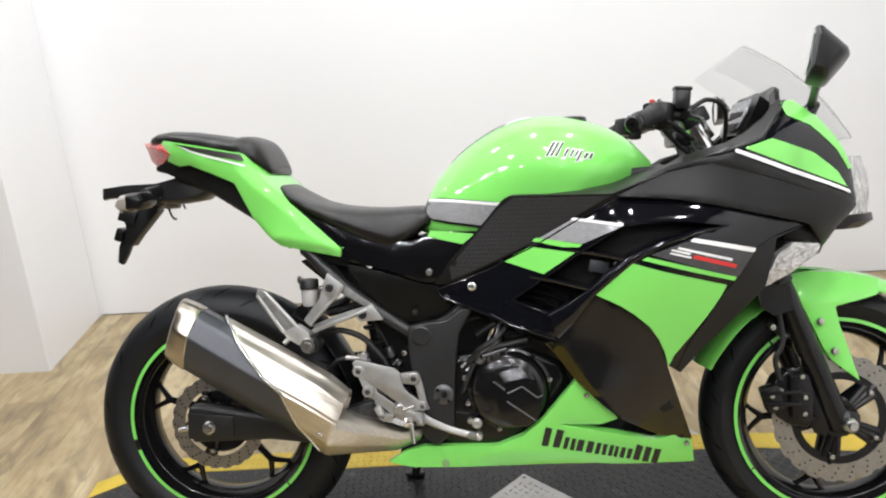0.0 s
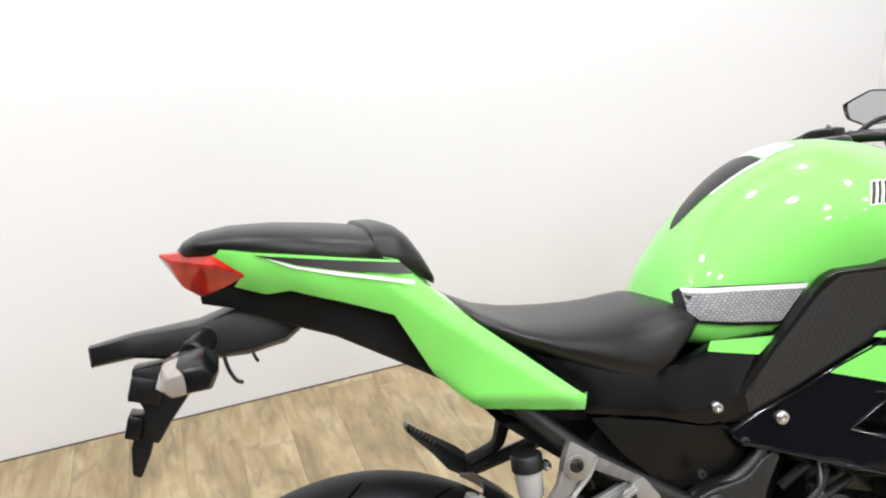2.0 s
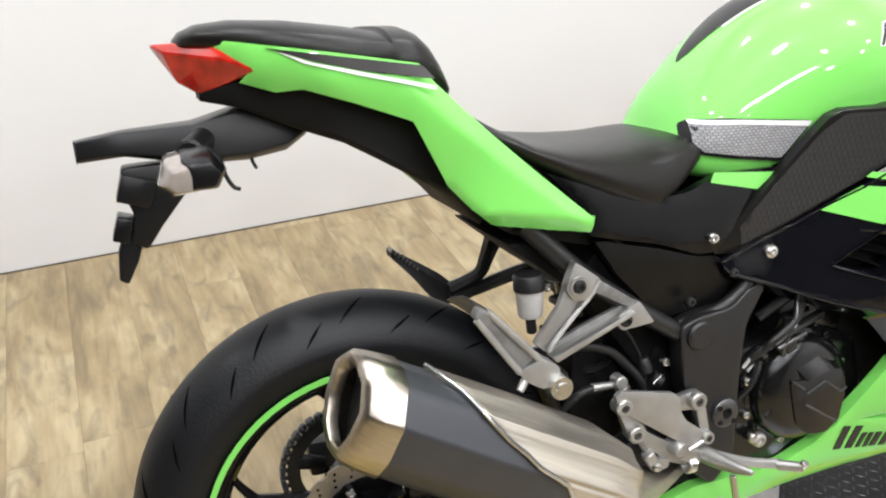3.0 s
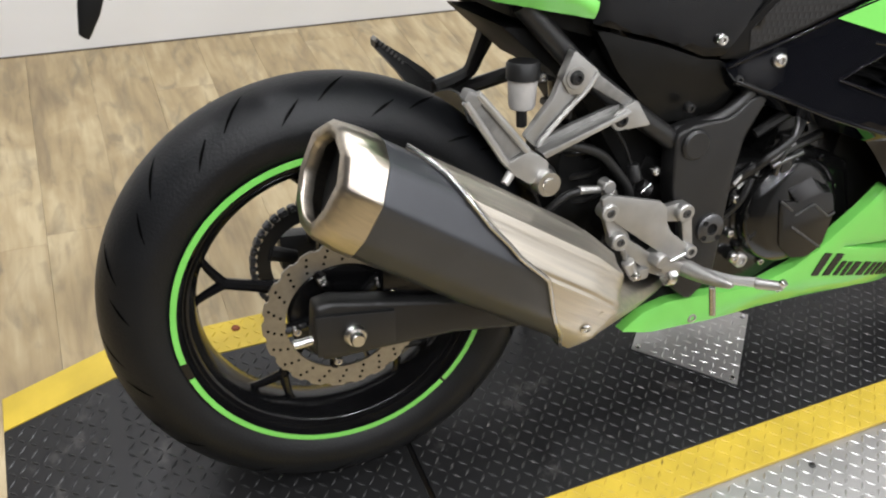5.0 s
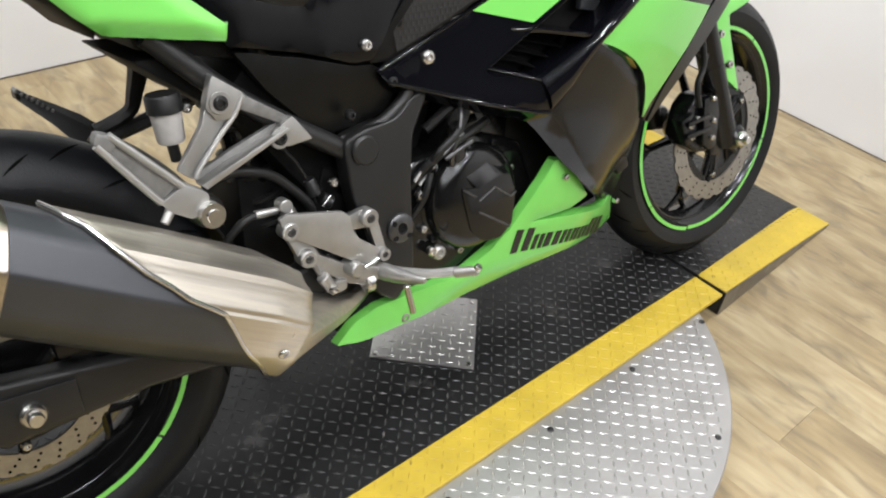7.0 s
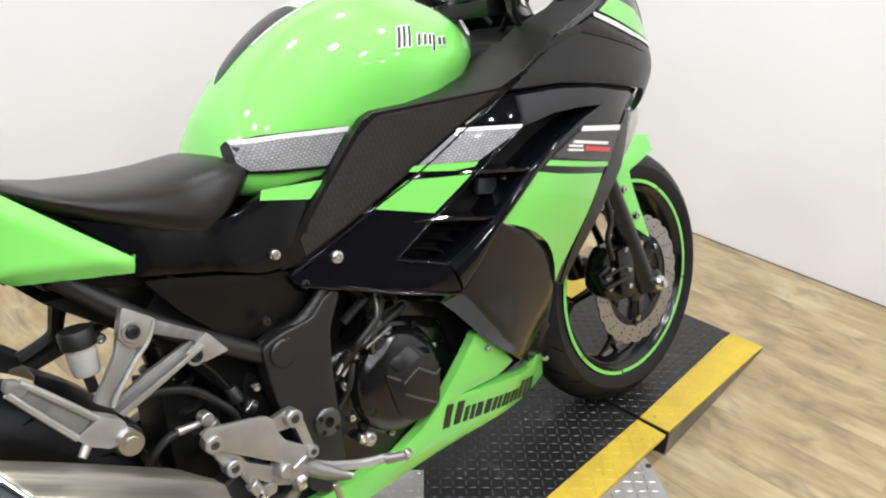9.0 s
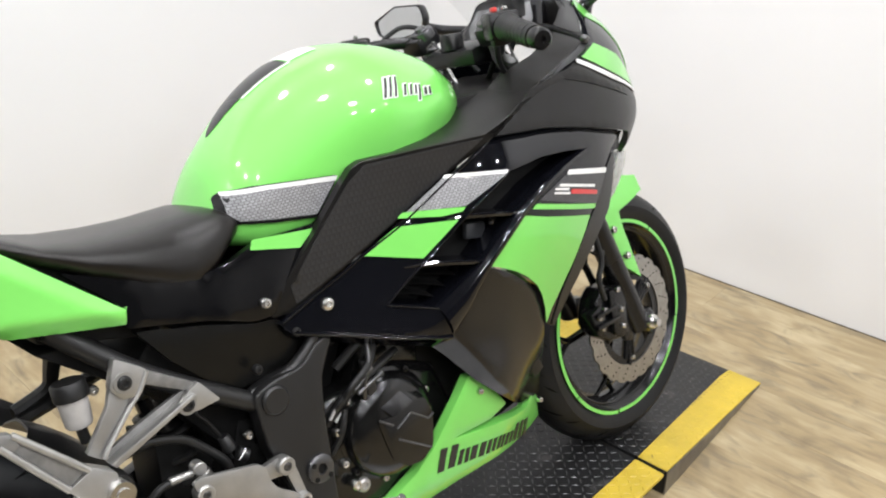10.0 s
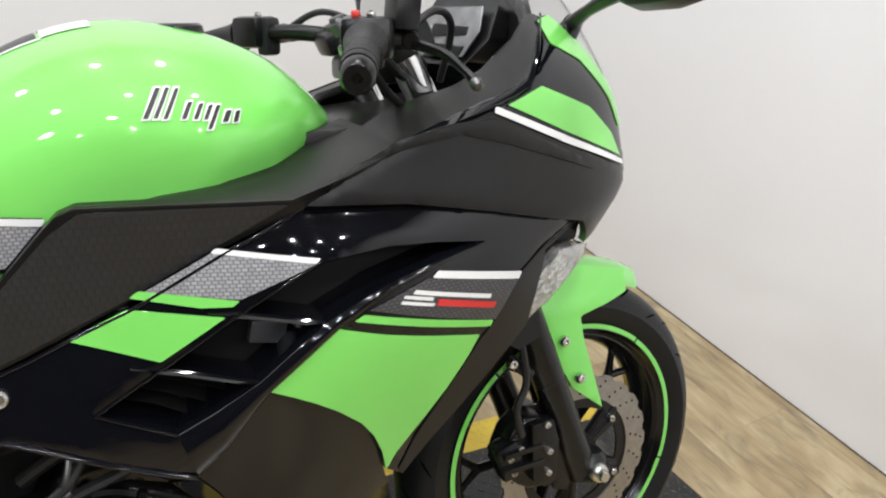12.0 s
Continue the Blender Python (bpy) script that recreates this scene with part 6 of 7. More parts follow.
cal = part("front_caliper", joined(
    prism_bm(rounded([(1.257, 0.382), (1.279, 0.399), (1.313, 0.397), (1.334, 0.38), (1.341, 0.294), (1.326, 0.273), (1.287, 0.279), (1.263, 0.296), (1.239, 0.326), (1.244, 0.354)], 0.006), -0.108, -0.060, 0.007, 3),
    prism_bm(rounded([(1.283, 0.394), (1.322, 0.396), (1.334, 0.356), (1.331, 0.29), (1.309, 0.283), (1.287, 0.299)], 0.004), -0.122, -0.100, 0.005, 2),
    box_bm((1.251, -0.100, 0.339), (0.040, 0.034, 0.060), Matrix.Rotation(-0.3, 3, "Y"), 0.008)), SATIN, bike, "black front brake caliper")
for c in ((1.308, -0.122, 0.391), (1.314, -0.122, 0.345), (1.313, -0.122, 0.309), (1.265, -0.117, 0.360), (1.246, -0.117, 0.348), (1.253, -0.117, 0.323)):
    bolt(c, 0.0062, cal)
bolt((1.248, -0.117, 0.500), 0.0085, cal)
part("caliper_fin", prism_bm([(1.235, 0.358), (1.307, 0.361), (1.307, 0.354), (1.235, 0.349)], -0.124, -0.10, 0.001), SATIN, cal)
part("caliper_fin", prism_bm([(1.234, 0.333), (1.307, 0.334), (1.307, 0.326), (1.234, 0.324)], -0.124, -0.10, 0.001), SATIN, cal)
part("caliper_bracket", prism_bm([(1.323, 0.398), (1.351, 0.392), (1.377, 0.297), (1.367, 0.251), (1.341, 0.259), (1.331, 0.298)], -0.104, -0.092, 0.003), SATIN, cal)
part("brake_hose", tube_bm([(1.262, -0.118, 0.535), (1.268, -0.125, 0.47), (1.252, -0.125, 0.43), (1.262, -0.125, 0.385)], 0.006, 8), HOSE, bike)
part("hose_bracket", rod_bm((1.25, -0.10, 0.505), (1.28, -0.12, 0.475), 0.009), SATIN, bike)
rings = []
for i in range(21):
    a = math.radians(62 + 96 * i / 20)
    taper = min(1.0, 0.55 + i / 6, 0.75 + (20 - i) / 10)
    rings.append([(FRONT[0] + (0.322 - 0.026 * v * v) * math.cos(a), 0.068 * v * taper, FRONT[1] + (0.322 - 0.026 * v * v) * math.sin(a)) for v in (-1.05, -0.9, -0.7, -0.4, 0, 0.4, 0.7, 0.9, 1.05)])
mg = loft_bm(rings, False, False)
r = bmesh.ops.extrude_face_region(mg, geom=list(mg.faces))
for v in [q for q in r["geom"] if isinstance(q, bmesh.types.BMVert)]:
    v.co += Vector((v.co.x - FRONT[0], 0, v.co.z - FRONT[1])).normalized() * 0.003
guard = part("front_mudguard", mg, GREEN, bike, "lime green front mudguard", smooth=60)
for side in (-1, 1):
    wing = panel_bm([(1.3, 0.604), (1.348, 0.613), (1.42, 0.607), (1.493, 0.593), (1.486, 0.561), (1.419, 0.543), (1.393, 0.536), (1.402, 0.495), (1.422, 0.438), (1.445, 0.369), (1.383, 0.418), (1.365, 0.449), (1.347, 0.49), (1.323, 0.541)], lambda x, z: -0.088 + (0.026 * max(0.0, z - 0.55) / 0.05 if z > 0.55 else 0.0), 0.012, 0.012, 0.0, (), 0.005, 0.002)
    part("mudguard_stay", wing if side < 0 else flipped(wing), GREEN, guard)
bolt((1.358, -0.094, 0.505), 0.0085, guard)
bolt((1.386, -0.100, 0.440), 0.0085, guard)

# -- engine
eng = part("engine", joined(
    prism_bm([(0.50, 0.27), (0.56, 0.245), (0.80, 0.245), (0.84, 0.31), (0.80, 0.44), (0.72, 0.47), (0.56, 0.46), (0.50, 0.40)], -0.125, 0.125, 0.02, 3),
    prism_bm([(0.62, 0.44), (0.86, 0.40), (0.92, 0.52), (0.70, 0.60)], -0.115, 0.115, 0.012, 2),
    prism_bm([(0.70, 0.56), (0.92, 0.50), (0.94, 0.58), (0.72, 0.66)], -0.10, 0.10, 0.012, 2)), ENGINE, bike, "black parallel twin engine")
cx, cz = 0.678, 0.378
clutch = part("clutch_cover", spin_bm([(1e-6, -0.1575), (0.058, -0.1575), (0.066, -0.1545), (0.079, -0.150), (0.084, -0.143), (0.086, -0.128), (0.092, -0.126), (0.094, -0.112), (1e-6, -0.112)], (cx, 0, cz), 56), ENGINE, eng, "round black clutch cover")
part("cover_plate", prism_bm(rounded([(0.646, 0.374), (0.641, 0.405), (0.667, 0.401), (0.710, 0.412), (0.738, 0.405), (0.749, 0.372), (0.738, 0.318), (0.712, 0.302), (0.680, 0.306), (0.655, 0.330)], 0.006), -0.1605, -0.150, 0.002), ENGINE, clutch, "raised black cover plate")
# the upper wedge carries its highlight in a paler colour than the cover
wedge = [(0.633, 0.449), (0.675, 0.464), (0.710, 0.412), (0.667, 0.401)]
part("cover_facet", bevelled(loft_bm([[(x, -0.140, z) for x, z in wedge], [(x, y, z) for (x, z), y in zip(wedge, (-0.144, -0.144, -0.168, -0.168))]]), 0.003, 2), COVERGLINT, clutch, "black wedge on the cover, highlight put into its colour")
flank = [(0.675, 0.464), (0.704, 0.455), (0.738, 0.406), (0.710, 0.412)]
part("cover_facet", bevelled(loft_bm([[(x, -0.140, z) for x, z in flank], [(x, y, z) for (x, z), y in zip(flank, (-0.144, -0.142, -0.160, -0.168))]]), 0.003, 2), ENGINE, clutch)
# thin pale rods draw the highlights along the cover's ribs
for a, b in (((0.673, 0.378), (0.705, 0.392)), ((0.705, 0.392), (0.737, 0.367)), ((0.737, 0.367), (0.749, 0.372)), ((0.671, 0.360), (0.733, 0.316)), ((0.643, 0.405), (0.667, 0.386))):
    part("cover_rib", rod_bm((a[0], -0.161, a[1]), (b[0], -0.161, b[1]), 0.0018, None, 8), POLISH, clutch)
for a, b in (((0.618, -0.150, 0.466), (0.658, -0.150, 0.490)), ((0.621, -0.152, 0.459), (0.674, -0.150, 0.474))):
    part("oil_pipe", rod_bm(a, b, 0.0038, None, 10), POLISH, eng)
for a, b in (((0.573, -0.135, 0.432), (0.603, -0.135, 0.460)), ((0.583, -0.132, 0.423), (0.616, -0.132, 0.451))):
    part("cable_guide", rod_bm(a, b, 0.003, None, 8), SILVER, eng)
bolt((0.603, -0.140, 0.307), 0.012, eng, SILVER)
for k in range(9):
    a = math.radians(40 * k + 14)
    bolt((cx + 0.091 * math.cos(a), -0.127, cz + 0.091 * math.sin(a)), 0.0065, clutch, STEEL if k % 3 == 0 else SATIN)
bolt((0.590, -0.140, 0.314), 0.009, eng)
bolt((0.585, -0.128, 0.350), 0.007, eng)
for spot in ((0.447, -0.120, 0.465), (0.685, -0.135, 0.519), (0.580, -0.135, 0.409), (0.603, -0.135, 0.385)):
    bolt(spot, 0.0075, eng, STEEL)
for pts, rr, m in (([(0.60, -0.13, 0.44), (0.61, -0.15, 0.47), (0.655, -0.15, 0.50), (0.69, -0.13, 0.545)], 0.006, HOSE), ([(0.575, -0.12, 0.42), (0.60, -0.14, 0.455), (0.64, -0.145, 0.475), (0.72, -0.13, 0.49)], 0.007, FRAME), ([(0.64, -0.14, 0.42), (0.635, -0.15, 0.46), (0.655, -0.15, 0.51), (0.665, -0.13, 0.545)], 0.004, POLISH),
                   ([(0.61, -0.12, 0.50), (0.66, -0.13, 0.53), (0.72, -0.12, 0.53), (0.78, -0.10, 0.50)], 0.008, HOSE), ([(0.58, -0.10, 0.53), (0.64, -0.12, 0.55), (0.70, -0.11, 0.56)], 0.006, HOSE), ([(0.57, -0.12, 0.37), (0.585, -0.14, 0.405), (0.60, -0.14, 0.44)], 0.005, FRAME)):
    part("hose", tube_bm(pts, rr, 8), m, eng)
part("clutch_arm", joined(rod_bm((0.655, -0.135, 0.47), (0.655, -0.135, 0.50), 0.009), box_bm((0.650, -0.145, 0.455), (0.02, 0.012, 0.03), None, 0.004)), FRAME, eng)
part("headlight_shell", prism_bm([(1.20, 0.625), (1.30, 0.632), (1.36, 0.652), (1.385, 0.72), (1.25, 0.78)], -0.10, 0.10, 0.014), MATTE, bike)
part("bay_filler", prism_bm([(0.20, 0.80), (0.25, 0.79), (0.33, 0.715), (0.34, 0.655), (0.22, 0.69)], -0.112, 0.112, 0.006), UNDER, bike)
part("bay_filler", prism_bm([(0.335, 0.335), (0.42, 0.29), (0.46, 0.44), (0.345, 0.475)], -0.03, 0.086, 0.006), UNDER, bike)
part("sump", prism_bm([(0.425, 0.222), (0.43, 0.256), (0.50, 0.278), (0.66, 0.278), (0.72, 0.31), (0.79, 0.34), (0.80, 0.215), (0.50, 0.212)], -0.120, 0.122, 0.006), UNDER, bike)
part("bay_filler", prism_bm([(0.80, 0.27), (0.90, 0.338), (0.99, 0.297), (1.035, 0.25), (0.9, 0.232)], -0.072, 0.072, 0.008), UNDER, bike)
part("bay_filler", prism_bm([(0.40, 0.35), (0.52, 0.29), (0.58, 0.42), (0.45, 0.48)], -0.09, 0.09, 0.008), UNDER, bike)
part("bay_filler", prism_bm([(0.74, 0.29), (0.88, 0.34), (0.95, 0.50), (0.78, 0.52)], -0.118, 0.118, 0.008), UNDER, bike)
part("inner_panel", prism_bm([(0.955, 0.79), (0.955, 0.855), (1.06, 0.858), (1.20, 0.872), (1.25, 0.80), (1.10, 0.72)], -0.118, 0.118, 0.004), COWL, bike)
part("radiator", box_bm((0.97, 0, 0.46), (0.03, 0.30, 0.28), Matrix.Rotation(-0.35, 3, "Y"), 0.004), SATIN, bike, "black radiator")
part("engine_bay", prism_bm([(0.44, 0.42), (0.62, 0.46), (0.70, 0.62), (0.62, 0.70), (0.40, 0.68), (0.32, 0.60)], -0.085, 0.085, 0.01), UNDER, bike)
part("shock_absorber", rod_bm((0.40, 0, 0.34), (0.36, 0, 0.62), 0.03), SATIN, bike)
coils = [(0.40 - 0.04 * k / 40 + 0.036 * math.cos(k * 0.9), 0.036 * math.sin(k * 0.9), 0.37 + 0.22 * k / 40) for k in range(41)]
part("shock_spring", tube_bm(coils, 0.006, 6, 2), FRAME, bike)
for pts, rr in (([(0.262, -0.118, 0.513), (0.292, -0.125, 0.520), (0.315, -0.125, 0.519), (0.354, -0.125, 0.503), (0.381, -0.125, 0.475), (0.403, -0.125, 0.445), (0.408, -0.120, 0.42)], 0.0068), ([(0.376, -0.105, 0.55), (0.386, -0.115, 0.523), (0.396, -0.115, 0.508), (0.411, -0.115, 0.474), (0.418, -0.115, 0.44)], 0.0026)):
    part("hose", tube_bm(pts, rr, 10), HOSE, bike)
joint = part("hose_joint", joined(rod_bm((0.411, -0.118, 0.479), (0.417, -0.118, 0.455), 0.0085, 0.0105, 14), rod_bm((0.425, -0.120, 0.447), (0.438, -0.124, 0.437), 0.010, None, 14)), FRAME, bike, "black hose joint with clamp")
part("clamp", rod_bm((0.420, -0.131, 0.440), (0.435, -0.131, 0.452), 0.0014, None, 6), STEEL, joint)
master = part("brake_master_cylinder", joined(rod_bm((0.362, -0.140, 0.455), (0.392, -0.140, 0.372), 0.0105, 0.0115, 16), rod_bm((0.356, -0.140, 0.466), (0.362, -0.140, 0.452), 0.0075, None, 6)), DULL, bike, "cast rear brake master cylinder")
part("banjo", joined(rod_bm((0.358, -0.150, 0.463), (0.358, -0.130, 0.463), 0.0095, None, 16), rod_bm((0.350, -0.138, 0.458), (0.317, -0.138, 0.461), 0.0052, 0.0062, 10)), SILVER, master)
part("hose", tube_bm([(0.322, -0.138, 0.460), (0.300, -0.136, 0.455), (0.275, -0.128, 0.430), (0.262, -0.115, 0.39)], 0.0055, 10), HOSE, master)
part("header_pipe", tube_bm([(0.88, -0.06, 0.42), (0.93, -0.07, 0.33), (0.88, -0.07, 0.25), (0.70, -0.08, 0.235), (0.56, -0.10, 0.245), (0.50, -0.095, 0.25)], 0.021, 14), MUFF, bike, "dull steel exhaust header")

# -- muffler
A0, A1 = Vector((-0.034, -0.205, 0.5475)), Vector((0.296, -0.200, 0.343))
AX = (A1 - A0).normalized()
UP = Vector((0.35, 0, 0.937))
SD = Vector((0, -1, 0))


def muff_ring(s, grow=0.0, top=1.0):
    """The faceted section of the muffler at s along its axis."""
    h = float(np.interp(s, [0, 0.1, 0.55, 0.9, 1.05, 1.4], [0.064, 0.068, 0.072, 0.073, 0.066, 0.026])) * top + grow
    low = float(np.interp(s, [0, 0.1, 0.55, 1.05, 1.4], [0.064, 0.066, 0.070, 0.073, 0.028])) + grow
    w = float(np.interp(s, [0, 0.1, 0.55, 0.9, 1.05, 1.4], [0.052, 0.060, 0.070, 0.068, 0.060, 0.024])) + grow
    c = A0.lerp(A1, s) + UP * float(np.interp(s, [0, 0.9, 1.05, 1.4], [0, 0, -0.004, 0.010])) - SD * float(np.interp(s, [0, 1.02, 1.4], [0, 0, 0.075]))
    q = float(np.interp(s, [0.45, 1.05], [0, 1]))
    return [c + SD * (u * w) + UP * (v * (h if v > 0 else low)) for u, v in ((-0.35, 0.98), (0.25, 1.0), (0.76, 0.80), (1.01, 0.34), (1.06, 0.20), (0.78 - 0.10 * q, -0.50), (0.36 - 0.24 * q, -0.98), (-0.25 - 0.15 * q, -1.0), (-0.75, -0.7), (-1.0, -0.1), (-0.9, 0.6))]


def smooth_ring(ring, n=4):
    out = []
    m = len(ring)
    for i in range(m):
        p0, p1, p2, p3 = ring[i - 1], ring[i], ring[(i + 1) % m], ring[(i + 2) % m]
        for k in range(n):
            t = k / n
            lin = p1.lerp(p2, t)
            cat = 0.5 * ((2 * p1) + (p2 - p0) * t + (2 * p0 - 5 * p1 + 4 * p2 - p3) * t * t + (3 * p1 - p0 - 3 * p2 + p3) * t ** 3)
            out.append(lin.lerp(cat, 0.22))
    return out


muffler = part("muffler", loft_bm([smooth_ring(muff_ring(s)) for s in (0.10, 0.2, 0.35, 0.5, 0.65, 0.8, 0.9, 1.0)]), MUFF, bike, "grey painted muffler", smooth=50)
cap_rings = [smooth_ring(muff_ring(s, g)) for s, g in ((0.118, 0.0005), (0.114, 0.0022), (0.06, 0.0022), (0.012, 0.0), (0.0, -0.005))]
inner = [smooth_ring(muff_ring(s, g)) for s, g in ((0.0, -0.015), (0.005, -0.0165), (0.03, -0.017))]
# the mouth is cut aslant: the far side stands out further
for ring, share in zip(cap_rings[2:] + inner, (0.25, 0.9, 1.0, 1.0, 1.0, 0.8)):
    for v in ring:
        v -= AX * (0.022 * share * (1 - (v - A0).dot(SD) / 0.055) / 2)
part("end_cap", loft_bm(cap_rings + inner, True, False), CAPST, muffler, "polished heat-tinted end cap", smooth=50)
part("outlet", loft_bm([smooth_ring(muff_ring(s, g)) for s, g in ((0.026, -0.018), (0.10, -0.023), (0.16, -0.028))], False, True), UNDER, muffler, "matte black outlet recess")
PIPE = [A0.lerp(A1, s) + UP * 0.006 for s in (0.045, 0.17)]
part("tail_pipe", joined(*[loft_bm([[c + (UP * math.cos(a) + SD * math.sin(a)) * q for a in [math.tau * k / 28 for k in range(28)]] for c, q in ((PIPE[1], r0), (PIPE[0], r0), (PIPE[0], r0 - 0.003), (PIPE[1], r0 - 0.003))], False, False) for r0 in (0.027,)]), DULL, muffler, "dull steel tail pipe")
for sgn in (1, -1):
    p = A0 + UP * (0.050 * sgn) + SD * 0.008 + AX * 0.001
    bolt(p, 0.005, muffler, STEEL, 0.004, tuple(-AX))


def shield_start(k, m):
    """Where the heat shield begins along the muffler, by place round it."""
    t = k / m * 11
    return float(np.interp(t, [0, 1, 1.25, 2, 2.5, 2.75, 3, 4, 4.75, 5.5, 6, 7, 8, 9, 10, 11], [0.22, 0.27, 0.31, 0.37, 0.46, 0.53, 0.58, 0.70, 0.80, 0.92, 0.98, 1.0, 0.95, 0.6, 0.35, 0.24]))


bm = bmesh.new()
cols = len(smooth_ring(muff_ring(0.5), 8))
steps = 26
grid = []
for i in range(steps + 1):
    row = []
    for k in range(cols):
        s0 = shield_start(k, cols)
        s = s0 + (1.045 - s0) * i / steps
        turn = k / cols * 11
        g = 0.0045 + (0.0014 * math.sin(math.tau * (turn - 0.6) * 0.9) if 0.6 < turn < 3.9 else 0.0) if i else 0.001
        row.append(bm.verts.new(smooth_ring(muff_ring(s, g), 8)[k]))
    grid.append(row)
for i in range(steps):
    for k in range(cols):
        bm.faces.new((grid[i][k], grid[i][(k + 1) % cols], grid[i + 1][(k + 1) % cols], grid[i + 1][k]))
ends = [[bm.verts.new(p) for p in smooth_ring(muff_ring(s, g), 8)] for s, g in ((1.044, 0.0015), (1.02, 0.0015))]
for a, b in ((grid[-1], ends[0]), (ends[0], ends[1])):
    for k in range(cols):
        bm.faces.new((a[k], a[(k + 1) % cols], b[(k + 1) % cols], b[k]))
shield = part("heat_shield", bm, SHIELD, muffler, "brushed stainless heat shield", smooth=35)
part("shield_lip", tube_bm([smooth_ring(muff_ring(shield_start(k, cols) + 0.006, 0.0042), 8)[k] for k in range(0, 54)], 0.0030, 8, 1), STEEL, shield, "bright folded edge")
part("link_pipe", loft_bm([smooth_ring(muff_ring(s, g, k)) for s, g, k in ((0.97, 0.001, 0.3), (1.05, 0.002, 0.32), (1.2, 0.001, 0.5), (1.4, 0.0, 1.0))] + [[Vector((0.475, -0.100, 0.268)) + (p - A0.lerp(A1, 1.4) + SD * 0.082) * 0.8 for p in smooth_ring(muff_ring(1.4))]]), CONE, muffler, "dull steel link pipe")
near_end = muff_ring(0.97, 0.0045)
bolt(near_end[4].lerp(near_end[5], 0.8), 0.008, shield, STEEL, 0.004, (0, -0.9, -0.4))
part("mark_bar", rod_bm((0.135, -0.2725, 0.463), (0.158, -0.2725, 0.450), 0.0018, None, 6), WHITE, muffler)
part("mark_bar", rod_bm((0.166, -0.2715, 0.446), (0.172, -0.2715, 0.442), 0.0018, None, 6), WHITE, muffler)

# -- pillion bracket, footrests, rear brake
brk = part("pillion_bracket", joined(
    prism_bm(rounded([(0.288, 0.654), (0.324, 0.625), (0.305, 0.597), (0.284, 0.600), (0.273, 0.618)], 0.004), -0.156, -0.140, 0.003),
    prism_bm([(0.276, 0.622), (0.305, 0.600), (0.293, 0.587), (0.254, 0.548), (0.244, 0.534), (0.228, 0.549), (0.266, 0.596)], -0.150, -0.138, 0.003)), SILVER, bike, "cast aluminium pillion footrest bracket")
part("bracket_rim", tube_bm([(0.322, -0.156, 0.624), (0.308, -0.155, 0.602), (0.291, -0.154, 0.586), (0.252, -0.154, 0.547), (0.246, -0.154, 0.537)], 0.0034, 8, 3), SILVER, brk)
# the hollow arm and link: recess shade is in their colour
part("bracket_arm", prism_bm([(0.246, 0.536), (0.300, 0.556), (0.372, 0.578), (0.372, 0.562), (0.256, 0.521)], -0.142, -0.133, 0.002), SHADED_CAST, brk)
part("bracket_rim", prism_bm([(0.248, 0.529), (0.371, 0.572), (0.376, 0.567), (0.254, 0.5215)], -0.162, -0.138, 0.0018), SILVER, brk)
part("bracket_pad", prism_bm(rounded([(0.366, 0.574), (0.384, 0.582), (0.408, 0.546), (0.372, 0.544), (0.350, 0.552)], 0.004), -0.154, -0.140, 0.003), SILVER, brk)
part("bracket_link", prism_bm([(0.322, 0.624), (0.383, 0.580), (0.374, 0.571), (0.314, 0.607)], -0.148, -0.138, 0.002), SHADED_CAST, brk)
for c in ((0.292, -0.1565, 0.620), (0.362, -0.1545, 0.558)):
    part("washer", spin_bm([(0.0095, c[1] - 0.0015), (0.0135, c[1] - 0.0015), (0.0142, c[1]), (0.0142, c[1] + 0.003), (0.0095, c[1] + 0.003), (0.0095, c[1] - 0.0015)], (c[0], 0, c[2]), 24), SILVER, brk)
    bolt(c, 0.0095, brk, FRAME)
# folded footrest: a channel between two rails, the channel's shade in its colour
part("pillion_peg", joined(
    prism_bm([(0.140, 0.610), (0.150, 0.617), (0.214, 0.542), (0.194, 0.531)], -0.176, -0.166, 0.001),
    prism_bm(rounded([(0.134, 0.614), (0.140, 0.626), (0.152, 0.622), (0.158, 0.607), (0.148, 0.600)], 0.003), -0.182, -0.164, 0.003)), SHADED_CAST, brk, "folded aluminium pillion footrest")
for pts in ([(0.137, -0.179, 0.612), (0.165, -0.179, 0.569), (0.192, -0.178, 0.529)], [(0.152, -0.179, 0.620), (0.186, -0.179, 0.581), (0.219, -0.178, 0.542)]):
    part("peg_rail", tube_bm(pts, 0.0048, 10, 4), SILVER, brk)
part("peg_joint", joined(prism_bm(rounded([(0.189, 0.529), (0.222, 0.543), (0.248, 0.525), (0.246, 0.505), (0.223, 0.499), (0.202, 0.513)], 0.004), -0.181, -0.152, 0.004, 2), rod_bm((0.205, -0.172, 0.519), (0.190, -0.178, 0.503), 0.0065, 0.0055, 12)), SILVER, brk)
part("hanger_bolt", spin_bm([(1e-6, -0.194), (0.008, -0.194), (0.009, -0.191), (0.0155, -0.191), (0.0168, -0.188), (0.0168, -0.165), (1e-6, -0.165)], (0.245, 0.0, 0.499), 28), STEEL, brk, "round bright hanger bolt")
part("hanger_boss", spin_bm([(1e-6, -0.170), (0.019, -0.170), (0.021, -0.165), (0.021, -0.13), (1e-6, -0.13)], (0.247, 0.0, 0.497), 28), HOSE, brk)
pot = part("rear_brake_reservoir", spin_bm([(1e-6, -0.028), (0.015, -0.028), (0.017, -0.024), (0.019, 0.010), (1e-6, 0.010)], (0.238, -0.118, 0.605), 24, "Z"), RESERV, bike, "milky rear brake fluid reservoir")
